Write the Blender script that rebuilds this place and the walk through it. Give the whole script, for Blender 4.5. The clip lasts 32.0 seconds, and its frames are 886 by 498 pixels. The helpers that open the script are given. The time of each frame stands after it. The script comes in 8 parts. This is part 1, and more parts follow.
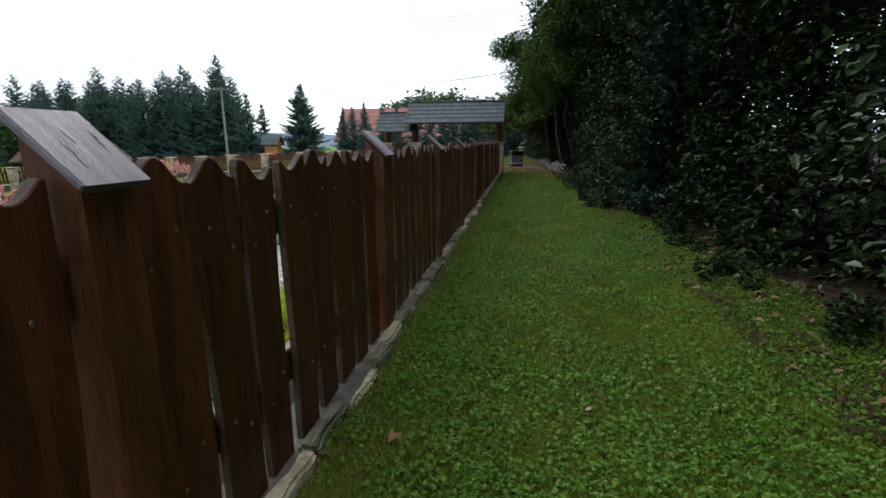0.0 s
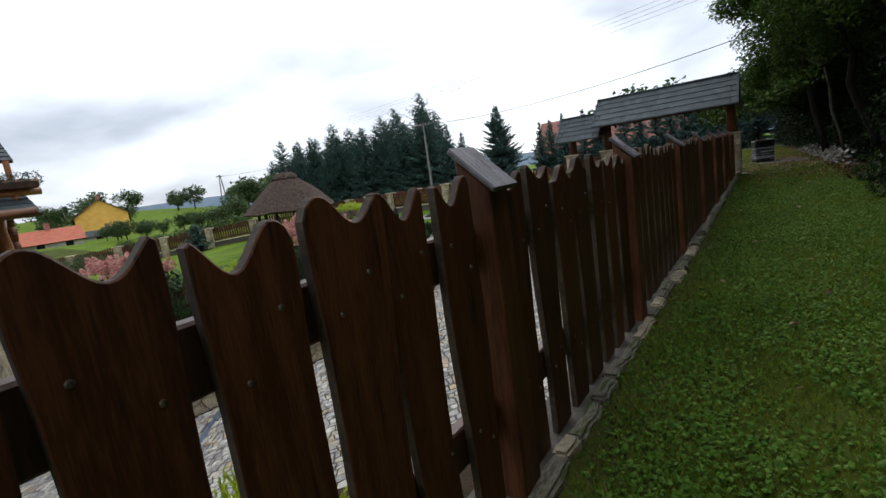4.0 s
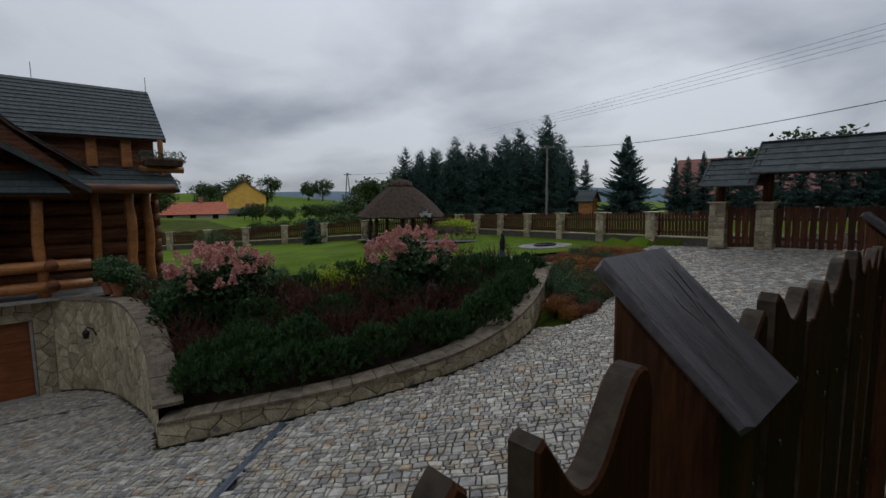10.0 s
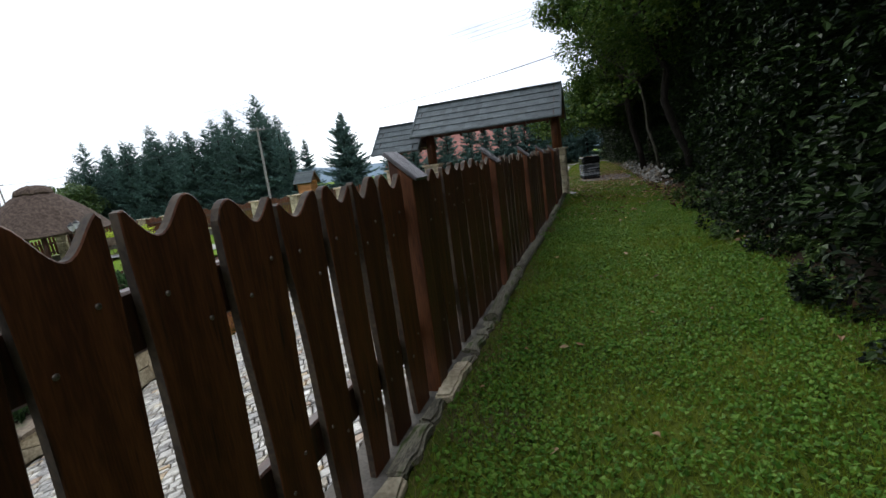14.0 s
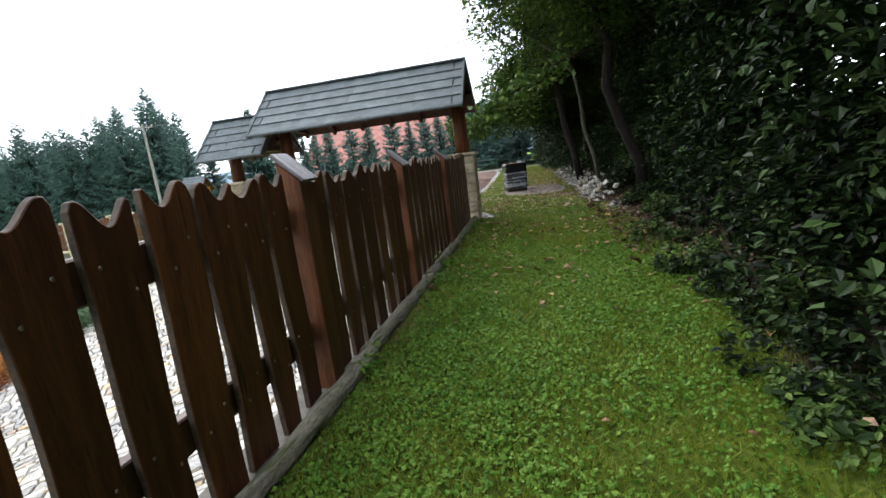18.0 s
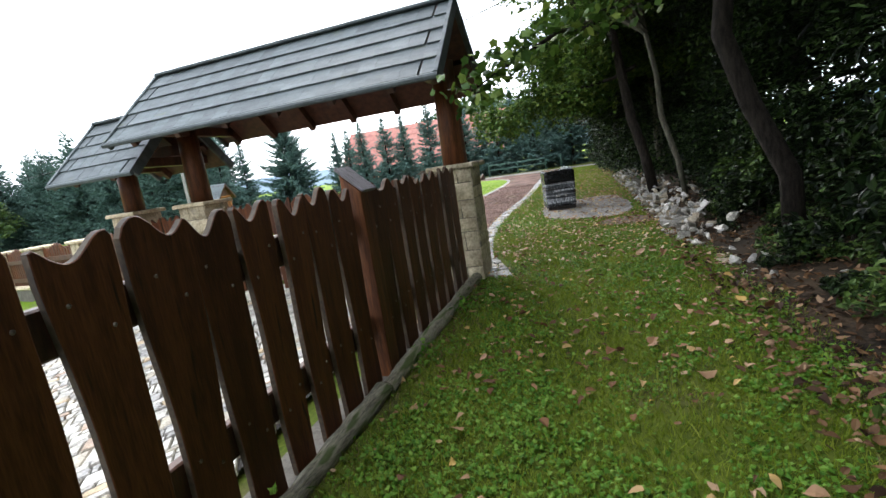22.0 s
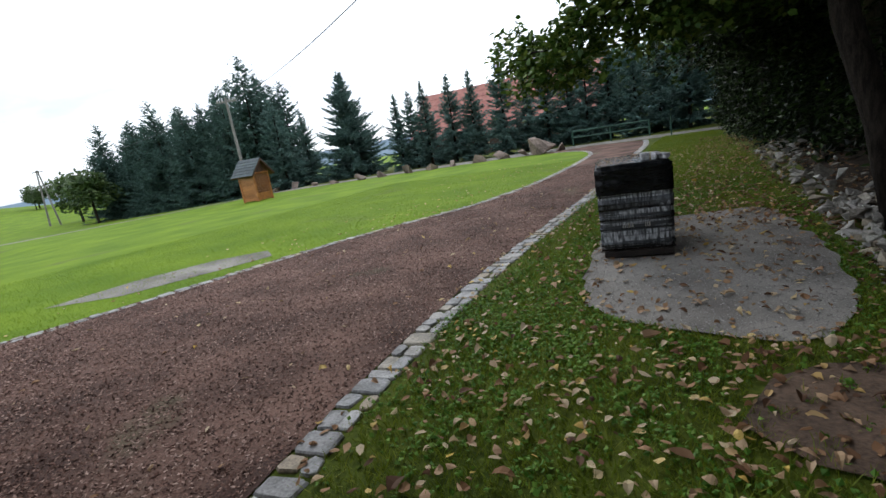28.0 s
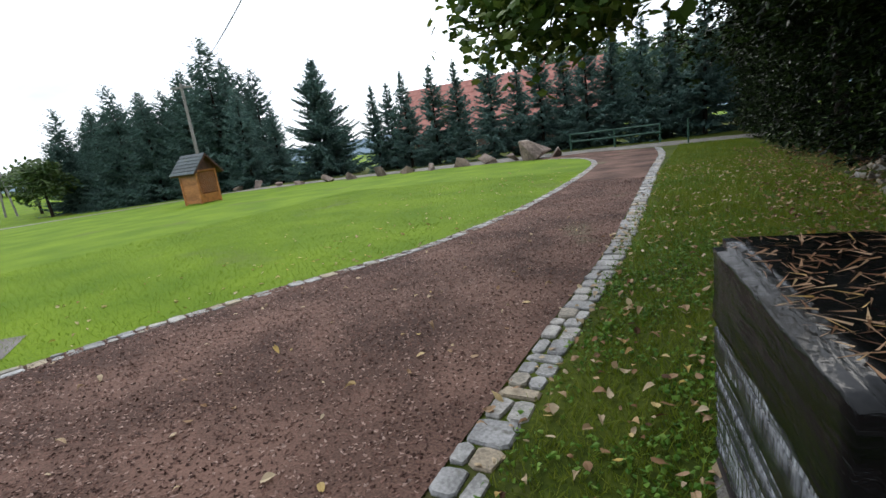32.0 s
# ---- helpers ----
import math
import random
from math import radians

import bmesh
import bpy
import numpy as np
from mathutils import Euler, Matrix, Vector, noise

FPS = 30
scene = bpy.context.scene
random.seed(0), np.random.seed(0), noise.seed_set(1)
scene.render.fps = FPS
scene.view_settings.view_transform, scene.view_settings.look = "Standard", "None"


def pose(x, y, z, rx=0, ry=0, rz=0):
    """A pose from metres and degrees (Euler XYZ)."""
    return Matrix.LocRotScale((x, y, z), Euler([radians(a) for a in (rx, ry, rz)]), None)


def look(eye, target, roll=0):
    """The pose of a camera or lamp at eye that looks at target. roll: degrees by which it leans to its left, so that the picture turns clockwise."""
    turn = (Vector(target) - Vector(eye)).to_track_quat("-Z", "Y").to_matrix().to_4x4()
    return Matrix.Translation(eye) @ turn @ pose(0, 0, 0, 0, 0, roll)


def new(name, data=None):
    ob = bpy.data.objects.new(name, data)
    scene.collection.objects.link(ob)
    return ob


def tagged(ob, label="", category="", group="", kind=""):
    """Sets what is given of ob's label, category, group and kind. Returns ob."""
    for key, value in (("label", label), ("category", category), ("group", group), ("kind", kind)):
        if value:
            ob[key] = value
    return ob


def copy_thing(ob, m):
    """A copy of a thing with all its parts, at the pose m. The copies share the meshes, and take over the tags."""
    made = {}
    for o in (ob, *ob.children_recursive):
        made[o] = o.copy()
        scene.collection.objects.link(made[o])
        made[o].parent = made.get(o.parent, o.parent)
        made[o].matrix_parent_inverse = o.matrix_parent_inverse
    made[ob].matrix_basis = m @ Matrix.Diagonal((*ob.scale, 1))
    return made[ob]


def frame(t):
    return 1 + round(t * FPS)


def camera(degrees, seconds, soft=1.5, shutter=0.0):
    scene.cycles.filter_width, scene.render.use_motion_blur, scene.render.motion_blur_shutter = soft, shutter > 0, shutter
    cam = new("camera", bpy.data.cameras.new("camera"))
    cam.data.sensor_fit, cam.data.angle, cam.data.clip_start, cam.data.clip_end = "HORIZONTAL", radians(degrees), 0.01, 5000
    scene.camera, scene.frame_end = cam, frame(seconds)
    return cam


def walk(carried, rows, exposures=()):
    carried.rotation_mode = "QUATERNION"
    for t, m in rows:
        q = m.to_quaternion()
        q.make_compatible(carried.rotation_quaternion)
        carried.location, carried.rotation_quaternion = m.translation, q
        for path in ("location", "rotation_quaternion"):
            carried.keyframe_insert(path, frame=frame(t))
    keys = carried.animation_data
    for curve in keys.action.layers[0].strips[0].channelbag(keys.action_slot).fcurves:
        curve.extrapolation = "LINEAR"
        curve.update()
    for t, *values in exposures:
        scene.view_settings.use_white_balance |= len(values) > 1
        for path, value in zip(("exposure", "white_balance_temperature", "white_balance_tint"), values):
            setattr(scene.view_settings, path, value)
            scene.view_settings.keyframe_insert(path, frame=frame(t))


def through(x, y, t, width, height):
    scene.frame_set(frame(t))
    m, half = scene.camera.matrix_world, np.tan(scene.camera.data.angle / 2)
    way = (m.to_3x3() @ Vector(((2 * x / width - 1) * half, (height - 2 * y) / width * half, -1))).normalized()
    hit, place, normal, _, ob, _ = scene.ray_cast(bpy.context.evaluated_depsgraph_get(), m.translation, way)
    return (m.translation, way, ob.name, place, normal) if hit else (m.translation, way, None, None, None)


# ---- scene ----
cam = camera(86.5, 32.0)
PATH = [
    (0.0, -0.058, -1.003, 1.524, 77.15, 0.35, 9.32),
    (0.5, -0.070, -0.450, 1.505, 73.25, -0.77, 3.89),
    (1.0, -0.005, 0.100, 1.477, 74.52, 3.93, 7.49),
    (1.5, -0.005, 0.651, 1.469, 74.17, 4.91, 9.58),
    (2.0, 0.016, 1.181, 1.515, 73.76, 6.45, 18.95),
    (2.5, 0.060, 1.640, 1.572, 80.38, 8.00, 31.30),
    (4.5, -0.244, 3.689, 1.504, 80.75, 8.19, 36.35),
    (5.0, -0.319, 3.931, 1.509, 80.37, 8.64, 41.26),
    (5.5, -0.450, 4.101, 1.520, 80.59, 8.39, 45.43),
    (6.0, -0.688, 4.232, 1.534, 79.16, 7.01, 51.86),
    (6.5, -0.934, 4.510, 1.562, 74.50, 3.02, 58.66),
    (7.0, -1.063, 4.575, 1.610, 72.38, -0.29, 58.47),
    (7.5, -1.095, 4.502, 1.631, 72.52, -0.43, 64.87),
    (8.0, -1.080, 4.367, 1.646, 74.34, -0.13, 72.68),
    (8.5, -1.010, 4.372, 1.690, 79.05, -0.32, 69.99),
    (9.0, -0.970, 4.320, 1.715, 82.79, -0.42, 64.60),
    (9.5, -0.958, 4.353, 1.705, 84.19, -0.19, 59.35),
    (10.0, -0.885, 4.320, 1.692, 83.90, 0.57, 48.08),
    (10.5, -0.750, 4.375, 1.690, 83.57, 1.07, 32.43),
    (11.0, -0.500, 4.520, 1.665, 84.32, 2.30, 19.93),
    (11.5, -0.440, 5.000, 1.570, 82.83, 2.84, 12.05),
    (12.0, -0.417, 5.401, 1.554, 82.88, 4.49, 6.42),
    (12.5, -0.286, 5.870, 1.515, 83.22, 5.26, 12.31),
    (13.0, -0.208, 6.352, 1.481, 79.88, 4.20, 13.42),
    (13.5, -0.101, 6.762, 1.493, 79.45, 5.55, 14.84),
    (14.0, 0.004, 7.260, 1.499, 79.61, 7.42, 17.91),
    (14.5, 0.138, 7.738, 1.472, 78.65, 4.96, 1.44),
    (16.5, 0.394, 10.408, 1.494, 80.80, 6.89, 3.53),
    (17.0, 0.388, 11.011, 1.484, 79.98, 6.78, 5.54),
    (17.5, 0.389, 11.652, 1.462, 79.44, 7.26, 8.78),
    (18.0, 0.363, 12.226, 1.457, 78.94, 7.19, 10.85),
    (18.5, 0.380, 12.797, 1.435, 78.23, 7.51, 10.18),
    (19.0, 0.385, 13.367, 1.460, 77.44, 8.02, 10.49),
    (19.5, 0.343, 13.889, 1.484, 77.40, 7.88, 10.85),
    (20.0, 0.353, 14.490, 1.514, 80.13, 8.45, 15.78),
    (20.5, 0.348, 15.086, 1.519, 79.28, 8.99, 15.15),
    (21.0, 0.446, 15.642, 1.517, 79.42, 9.03, 14.78),
    (21.5, 0.468, 16.234, 1.538, 79.22, 8.32, 15.90),
    (22.0, 0.482, 16.819, 1.536, 79.55, 8.43, 17.26),
    (22.5, 0.501, 17.421, 1.554, 79.11, 9.45, 19.32),
    (23.0, 0.407, 17.971, 1.552, 78.02, 7.87, 19.80),
    (23.5, 0.453, 18.548, 1.515, 78.03, 9.31, 19.69),
    (24.0, 0.478, 19.133, 1.497, 75.85, 9.78, 13.06),
    (24.5, 0.539, 19.718, 1.472, 73.86, 10.80, 2.92),
    (26.5, 0.633, 21.946, 1.506, 75.60, 9.74, 12.44),
    (27.0, 0.603, 22.506, 1.453, 76.35, 9.39, 18.46),
    (27.5, 0.493, 23.075, 1.463, 77.32, 9.35, 27.06),
    (28.0, 0.401, 23.581, 1.440, 77.13, 9.35, 29.30),
    (28.5, 0.338, 24.146, 1.430, 76.99, 9.95, 33.28),
    (29.0, 0.196, 24.612, 1.424, 74.26, 7.01, 32.66),
    (29.5, 0.101, 25.121, 1.385, 74.73, 7.27, 30.92),
    (30.0, -0.067, 25.662, 1.419, 75.43, 8.62, 28.91),
    (30.5, -0.275, 26.179, 1.462, 77.12, 7.35, 24.47),
    (31.0, -0.452, 26.701, 1.463, 78.25, 7.44, 23.44),
    (31.5, -0.660, 27.121, 1.423, 76.81, 6.86, 22.09),
    (32.0, -0.862, 27.573, 1.385, 76.85, 7.50, 28.54),
]
EXPOSURE = [(0, 0.35, 6350, 10.0), (0.4, 0.8, 6359, 10.0), (1.0, 2.0, 6372, 10.0), (2.0, 1.8, 6394, 10.0), (2.5, 1.0, 6406, 10.0), (4.5, -0.2, 6450, 10.0), (5.5, -0.55, 6407, 10.0), (6.5, -0.25, 6364, 10.0), (7.5, 0.15, 6480, 10.0), (8.2, 0.25, 6500, 10.0), (9.0, -0.8, 6430, 10.0), (10.0, -1.2, 6367, 10.0), (10.7, -1.1, 6390, 10.0), (11.5, -0.5, 6375, 10.0), (13.0, 0.2, 6300, 10.0), (14.5, 0.5, 6364, 10.0), (16.5, 1.4, 6450, 10.0), (19.0, 1.5, 6450, 10.0), (20.0, 1.65, 6500, 10.0), (23.0, 1.75, 6420, 10.0), (24.5, 2.5, 6420, 10.0), (26.5, 2.1, 6420, 10.0), (28.0, 0.5, 6350, 10.0), (29.0, 0.05, 6250, 10.0), (30.0, 0.35, 6350, 10.0), (31.0, 0.4, 6450, 10.0), (32.0, 0.55, 6450, 10.0)]
walk(cam, [(r[0], pose(*r[1:])) for r in PATH], EXPOSURE)

# ---- light ----
world = bpy.data.worlds.new("sky")
scene.world = world
world.use_nodes = True
wn, wl = world.node_tree.nodes, world.node_tree.links
wn.clear()
w_out = wn.new("ShaderNodeOutputWorld")
w_bg = wn.new("ShaderNodeBackground")
w_sky = wn.new("ShaderNodeTexSky")
w_sky.sky_type, w_sky.sun_disc = "NISHITA", False
w_sky.sun_elevation, w_sky.sun_rotation = radians(35), radians(-30)
w_dim = wn.new("ShaderNodeVectorMath")
w_dim.operation = "SCALE"
w_dim.inputs["Scale"].default_value = 0.1
wl.new(w_sky.outputs[0], w_dim.inputs[0])
# a closed layer of clouds, flattened towards the horizon
w_co = wn.new("ShaderNodeTexCoord")
w_sep = wn.new("ShaderNodeSeparateXYZ")
wl.new(w_co.outputs["Generated"], w_sep.inputs[0])
w_up = wn.new("ShaderNodeMath")
w_up.operation = "MAXIMUM"
w_up.inputs[1].default_value = 0.0
wl.new(w_sep.outputs[2], w_up.inputs[0])
w_add = wn.new("ShaderNodeMath")
w_add.operation = "ADD"
w_add.inputs[1].default_value = 0.28
wl.new(w_up.outputs[0], w_add.inputs[0])
w_div = wn.new("ShaderNodeVectorMath")
w_div.operation = "DIVIDE"
wl.new(w_co.outputs["Generated"], w_div.inputs[0])
w_cmb = wn.new("ShaderNodeCombineXYZ")
w_cmb.inputs[2].default_value = 1.0
for k in (0, 1):
    wl.new(w_add.outputs[0], w_cmb.inputs[k])
wl.new(w_cmb.outputs[0], w_div.inputs[1])
w_noise = wn.new("ShaderNodeTexNoise")
w_noise.inputs["Scale"].default_value = 1.25
w_noise.inputs["Detail"].default_value = 6.0
w_noise.inputs["Roughness"].default_value = 0.47
w_noise.inputs["Distortion"].default_value = 0.25
wl.new(w_div.outputs[0], w_noise.inputs["Vector"])
w_ramp = wn.new("ShaderNodeValToRGB")
w_ramp.color_ramp.elements[0].position, w_ramp.color_ramp.elements[0].color = 0.34, (0.63, 0.695, 0.81, 1)
w_ramp.color_ramp.elements[1].position, w_ramp.color_ramp.elements[1].color = 0.60, (1.26, 1.33, 1.44, 1)
wl.new(w_noise.outputs["Fac"], w_ramp.inputs[0])
w_mix = wn.new("ShaderNodeMix")
w_mix.data_type = "RGBA"
w_mix.inputs["Factor"].default_value = 0.88
# the clouds are thinner and brighter round the hidden sun
w_dot = wn.new("ShaderNodeVectorMath")
w_dot.operation = "DOT_PRODUCT"
w_dot.inputs[1].default_value = (-0.41, 0.71, 0.57)
wl.new(w_co.outputs["Generated"], w_dot.inputs[0])
w_near = wn.new("ShaderNodeMapRange")
w_near.inputs["From Min"].default_value, w_near.inputs["From Max"].default_value = 0.45, 1.0
w_near.inputs["To Min"].default_value, w_near.inputs["To Max"].default_value = 1.0, 1.25
wl.new(w_dot.outputs["Value"], w_near.inputs["Value"])
w_glow = wn.new("ShaderNodeVectorMath")
w_glow.operation = "SCALE"
wl.new(w_ramp.outputs[0], w_glow.inputs[0])
# an overcast sky brightens towards the zenith
w_zen = wn.new("ShaderNodeMath")
w_zen.operation = "MULTIPLY_ADD"
w_zen.inputs[1].default_value, w_zen.inputs[2].default_value = 0.6, 0.84
wl.new(w_up.outputs[0], w_zen.inputs[0])
w_both = wn.new("ShaderNodeMath")
w_both.operation = "MULTIPLY"
wl.new(w_near.outputs[0], w_both.inputs[0])
wl.new(w_zen.outputs[0], w_both.inputs[1])
wl.new(w_both.outputs[0], w_glow.inputs["Scale"])
wl.new(w_dim.outputs[0], w_mix.inputs["A"])
wl.new(w_glow.outputs[0], w_mix.inputs["B"])
wl.new(w_mix.outputs["Result"], w_bg.inputs["Color"])
w_bg.inputs["Strength"].default_value = 1.0
wl.new(w_bg.outputs[0], w_out.inputs[0])

sun = new("sun", bpy.data.lights.new("sun", "SUN"))
sun.data.energy, sun.data.angle, sun.data.color = 0.8, radians(25), (1.0, 0.96, 0.9)
sun.matrix_world = look((-41, 71, 57), (0, 0, 0))

# ---- helpers of the build ----
rng = np.random.default_rng(7)


def fast_mesh(name, verts, faces, mats=(), smooth=False):
    """A mesh from arrays: vertices (n, 3) and one array of faces (m, k), or several."""
    me = bpy.data.meshes.new(name)
    faces = [faces] if isinstance(faces, np.ndarray) else faces
    v = np.asarray(verts, dtype=np.float32)
    me.vertices.add(len(v))
    me.vertices.foreach_set("co", v.ravel())
    loops = np.concatenate([f.ravel() for f in faces]).astype(np.int32)
    sizes = np.concatenate([np.full(len(f), f.shape[1]) for f in faces]).astype(np.int32)
    me.loops.add(len(loops))
    me.loops.foreach_set("vertex_index", loops)
    me.polygons.add(len(sizes))
    me.polygons.foreach_set("loop_start", np.concatenate([[0], np.cumsum(sizes)[:-1]]).astype(np.int32))
    me.polygons.foreach_set("loop_total", sizes)
    me.polygons.foreach_set("use_smooth", np.full(len(sizes), smooth))
    for m in mats:
        me.materials.append(m)
    me.update(calc_edges=True)
    return me


def part(name, mesh, material, parent=None, label="", at=None, smooth=False):
    """Links a bmesh or a mesh as one object under a thing or a part."""
    if isinstance(mesh, bmesh.types.BMesh):
        me = bpy.data.meshes.new(name)
        mesh.to_mesh(me)
        mesh.free()
        mesh = me
        if smooth:
            me.polygons.foreach_set("use_smooth", np.full(len(me.polygons), True))
    if material and not mesh.materials:
        mesh.materials.append(material)
    ob = new(name, mesh)
    if at is not None:
        ob.matrix_basis = at
    if parent:
        ob.parent = parent
    if label:
        ob["label"] = label
    return ob


def thing(name, label, category, at=None, group="", kind=""):
    ob = tagged(new(name), label, category, group, kind)
    if at is not None:
        ob.matrix_basis = at
    return ob


def box(x0, x1, y0, y1, z0, z1, bevel=0.0, seg=1):
    bm = bmesh.new()
    bmesh.ops.create_cube(bm, size=1)
    bmesh.ops.scale(bm, vec=(x1 - x0, y1 - y0, z1 - z0), verts=bm.verts)
    bmesh.ops.translate(bm, vec=((x0 + x1) / 2, (y0 + y1) / 2, (z0 + z1) / 2), verts=bm.verts)
    if bevel:
        bmesh.ops.bevel(bm, geom=bm.edges[:], offset=bevel, segments=seg, affect="EDGES")
    return bm


def prism(outline, depth, bevel=0.0, axis="y"):
    """An outline of (a, z) pulled out along the axis from 0 to depth."""
    bm = bmesh.new()
    put = (lambda a, z: (a, 0, z)) if axis == "y" else (lambda a, z: (0, a, z)) if axis == "x" else (lambda a, z: (a, z, 0))
    pull = {"y": (0, depth, 0), "x": (depth, 0, 0), "z": (0, 0, depth)}[axis]
    face = bm.faces.new([bm.verts.new(put(a, z)) for a, z in outline])
    got = bmesh.ops.extrude_face_region(bm, geom=[face])
    bmesh.ops.translate(bm, vec=pull, verts=[v for v in got["geom"] if isinstance(v, bmesh.types.BMVert)])
    bmesh.ops.recalc_face_normals(bm, faces=bm.faces[:])
    if bevel:
        caps = [e for e in bm.edges if len({round(v.co["xyz".index(axis)], 4) for v in e.verts}) == 1]
        bmesh.ops.bevel(bm, geom=caps, offset=bevel, segments=1, affect="EDGES")
    return bm


def tube(points, radii, sides=8, closed_ends=True):
    """A round, tapered body along points."""
    bm = bmesh.new()
    rings = []
    pts = [Vector(p) for p in points]
    side = None
    for i, p in enumerate(pts):
        d = (pts[min(i + 1, len(pts) - 1)] - pts[max(i - 1, 0)]).normalized()
        ref = Vector((0, 0, 1)) if abs(d.z) < 0.9 else Vector((1, 0, 0))
        a = (d.cross(ref)).normalized() if side is None else (side - d * side.dot(d)).normalized()
        side = a
        b = d.cross(a)
        r = radii[i] if hasattr(radii, "__len__") else radii
        rings.append([bm.verts.new(p + (a * math.cos(k * math.tau / sides) + b * math.sin(k * math.tau / sides)) * r) for k in range(sides)])
    for r0, r1 in zip(rings, rings[1:]):
        for k in range(sides):
            bm.faces.new((r0[k], r0[(k + 1) % sides], r1[(k + 1) % sides], r1[k]))
    if closed_ends:
        bm.faces.new(rings[0][::-1])
        bm.faces.new(rings[-1])
    bmesh.ops.recalc_face_normals(bm, faces=bm.faces[:])
    return bm


def lump(size, seed, rough=0.25, sub=2):
    """An uneven stone of about that size (x, y, z), resting on z = 0."""
    bm = bmesh.new()
    bmesh.ops.create_icosphere(bm, subdivisions=sub, radius=0.5)
    for v in bm.verts:
        n = noise.noise(v.co * 2.3 + Vector((seed * 7.1, seed * 3.3, 0)))
        m = noise.noise(v.co * 5.0 + Vector((seed * 2.1, 0, seed)))
        v.co *= 1 + rough * 1.6 * n + rough * 0.5 * m
        v.co = Vector((v.co.x * size[0], v.co.y * size[1], max(v.co.z, -0.38) * size[2]))
    low = min(v.co.z for v in bm.verts)
    bmesh.ops.translate(bm, vec=(0, 0, -low), verts=bm.verts)
    return bm


# ---- materials ----
def nodes_of(name):
    m = bpy.data.materials.new(name)
    m.use_nodes = True
    nt = m.node_tree
    return m, nt, nt.nodes["Principled BSDF"]


def surface(name, dark, light, scale=6.0, rough=0.7, bump=0.3, fine=40.0, stretch=(1, 1, 1), vary=0.0, spots=None, metal=0.0,
            coords="Object", detail=5.0, spec=0.4, bump_scale=None, dist=0.01, island=0.0, streak=None):
    """Two colours mixed by noise at a coarse and a fine scale, with relief. vary: change from object to object; island: from piece to piece."""
    m, nt, p = nodes_of(name)
    n, l = nt.nodes, nt.links
    co = n.new("ShaderNodeTexCoord")
    mp = n.new("ShaderNodeMapping")
    mp.inputs["Scale"].default_value = stretch
    if coords == "World":
        geo = n.new("ShaderNodeNewGeometry")
        l.new(geo.outputs["Position"], mp.inputs["Vector"])
    else:
        if vary:
            off = n.new("ShaderNodeObjectInfo")
            addv = n.new("ShaderNodeVectorMath")
            addv.operation = "MULTIPLY_ADD"
            addv.inputs[1].default_value = (37.0, 17.0, 23.0)
            l.new(off.outputs["Random"], addv.inputs[0])
            l.new(co.outputs["Object"], addv.inputs[2])
            l.new(addv.outputs[0], mp.inputs["Vector"])
        else:
            l.new(co.outputs["Object"], mp.inputs["Vector"])
    a = n.new("ShaderNodeTexNoise")
    a.inputs["Scale"].default_value, a.inputs["Detail"].default_value = scale, detail
    b = n.new("ShaderNodeTexNoise")
    b.inputs["Scale"].default_value, b.inputs["Detail"].default_value = fine, 3.0
    for t in (a, b):
        l.new(mp.outputs[0], t.inputs["Vector"])
    blend = n.new("ShaderNodeMath")
    blend.operation = "MULTIPLY_ADD"
    blend.inputs[1].default_value = 0.45
    l.new(b.outputs["Fac"], blend.inputs[0])
    half = n.new("ShaderNodeMath")
    half.operation = "MULTIPLY"
    half.inputs[1].default_value = 0.55
    l.new(a.outputs["Fac"], half.inputs[0])
    l.new(half.outputs[0], blend.inputs[2])
    ramp = n.new("ShaderNodeValToRGB")
    e = ramp.color_ramp.elements
    e[0].position, e[0].color = 0.40, (*dark, 1)
    e[1].position, e[1].color = 0.61, (*light, 1)
    l.new(blend.outputs[0], ramp.inputs[0])
    colour = ramp.outputs[0]
    if spots:
        c = n.new("ShaderNodeTexNoise")
        c.inputs["Scale"].default_value, c.inputs["Detail"].default_value = spots[1], 4.0
        l.new(mp.outputs[0], c.inputs["Vector"])
        r2 = n.new("ShaderNodeValToRGB")
        r2.color_ramp.elements[0].position, r2.color_ramp.elements[1].position = spots[2], spots[2] + 0.09
        l.new(c.outputs["Fac"], r2.inputs[0])
        mx = n.new("ShaderNodeMix")
        mx.data_type = "RGBA"
        l.new(r2.outputs[0], mx.inputs["Factor"])
        l.new(colour, mx.inputs["A"])
        mx.inputs["B"].default_value = (*spots[0], 1)
        colour = mx.outputs["Result"]
    for amount, socket in ((vary, "object"), (island, "island")):
        if amount:
            src = n.new("ShaderNodeObjectInfo").outputs["Random"] if socket == "object" else n.new("ShaderNodeNewGeometry").outputs["Random Per Island"]
            hsv = n.new("ShaderNodeHueSaturation")
            mr = n.new("ShaderNodeMapRange")
            mr.inputs["To Min"].default_value, mr.inputs["To Max"].default_value = 1 - amount, 1 + amount
            l.new(src, mr.inputs["Value"])
            l.new(mr.outputs[0], hsv.inputs["Value"])
            l.new(colour, hsv.inputs["Color"])
            colour = hsv.outputs[0]
    l.new(colour, p.inputs["Base Color"])
    rr = n.new("ShaderNodeMapRange")
    rr.inputs["To Min"].default_value, rr.inputs["To Max"].default_value = max(rough - 0.12, 0.05), min(rough + 0.12, 1)
    l.new(b.outputs["Fac"], rr.inputs["Value"])
    l.new(rr.outputs[0], p.inputs["Roughness"])
    p.inputs["Metallic"].default_value = metal
    p.inputs["Specular IOR Level"].default_value = spec
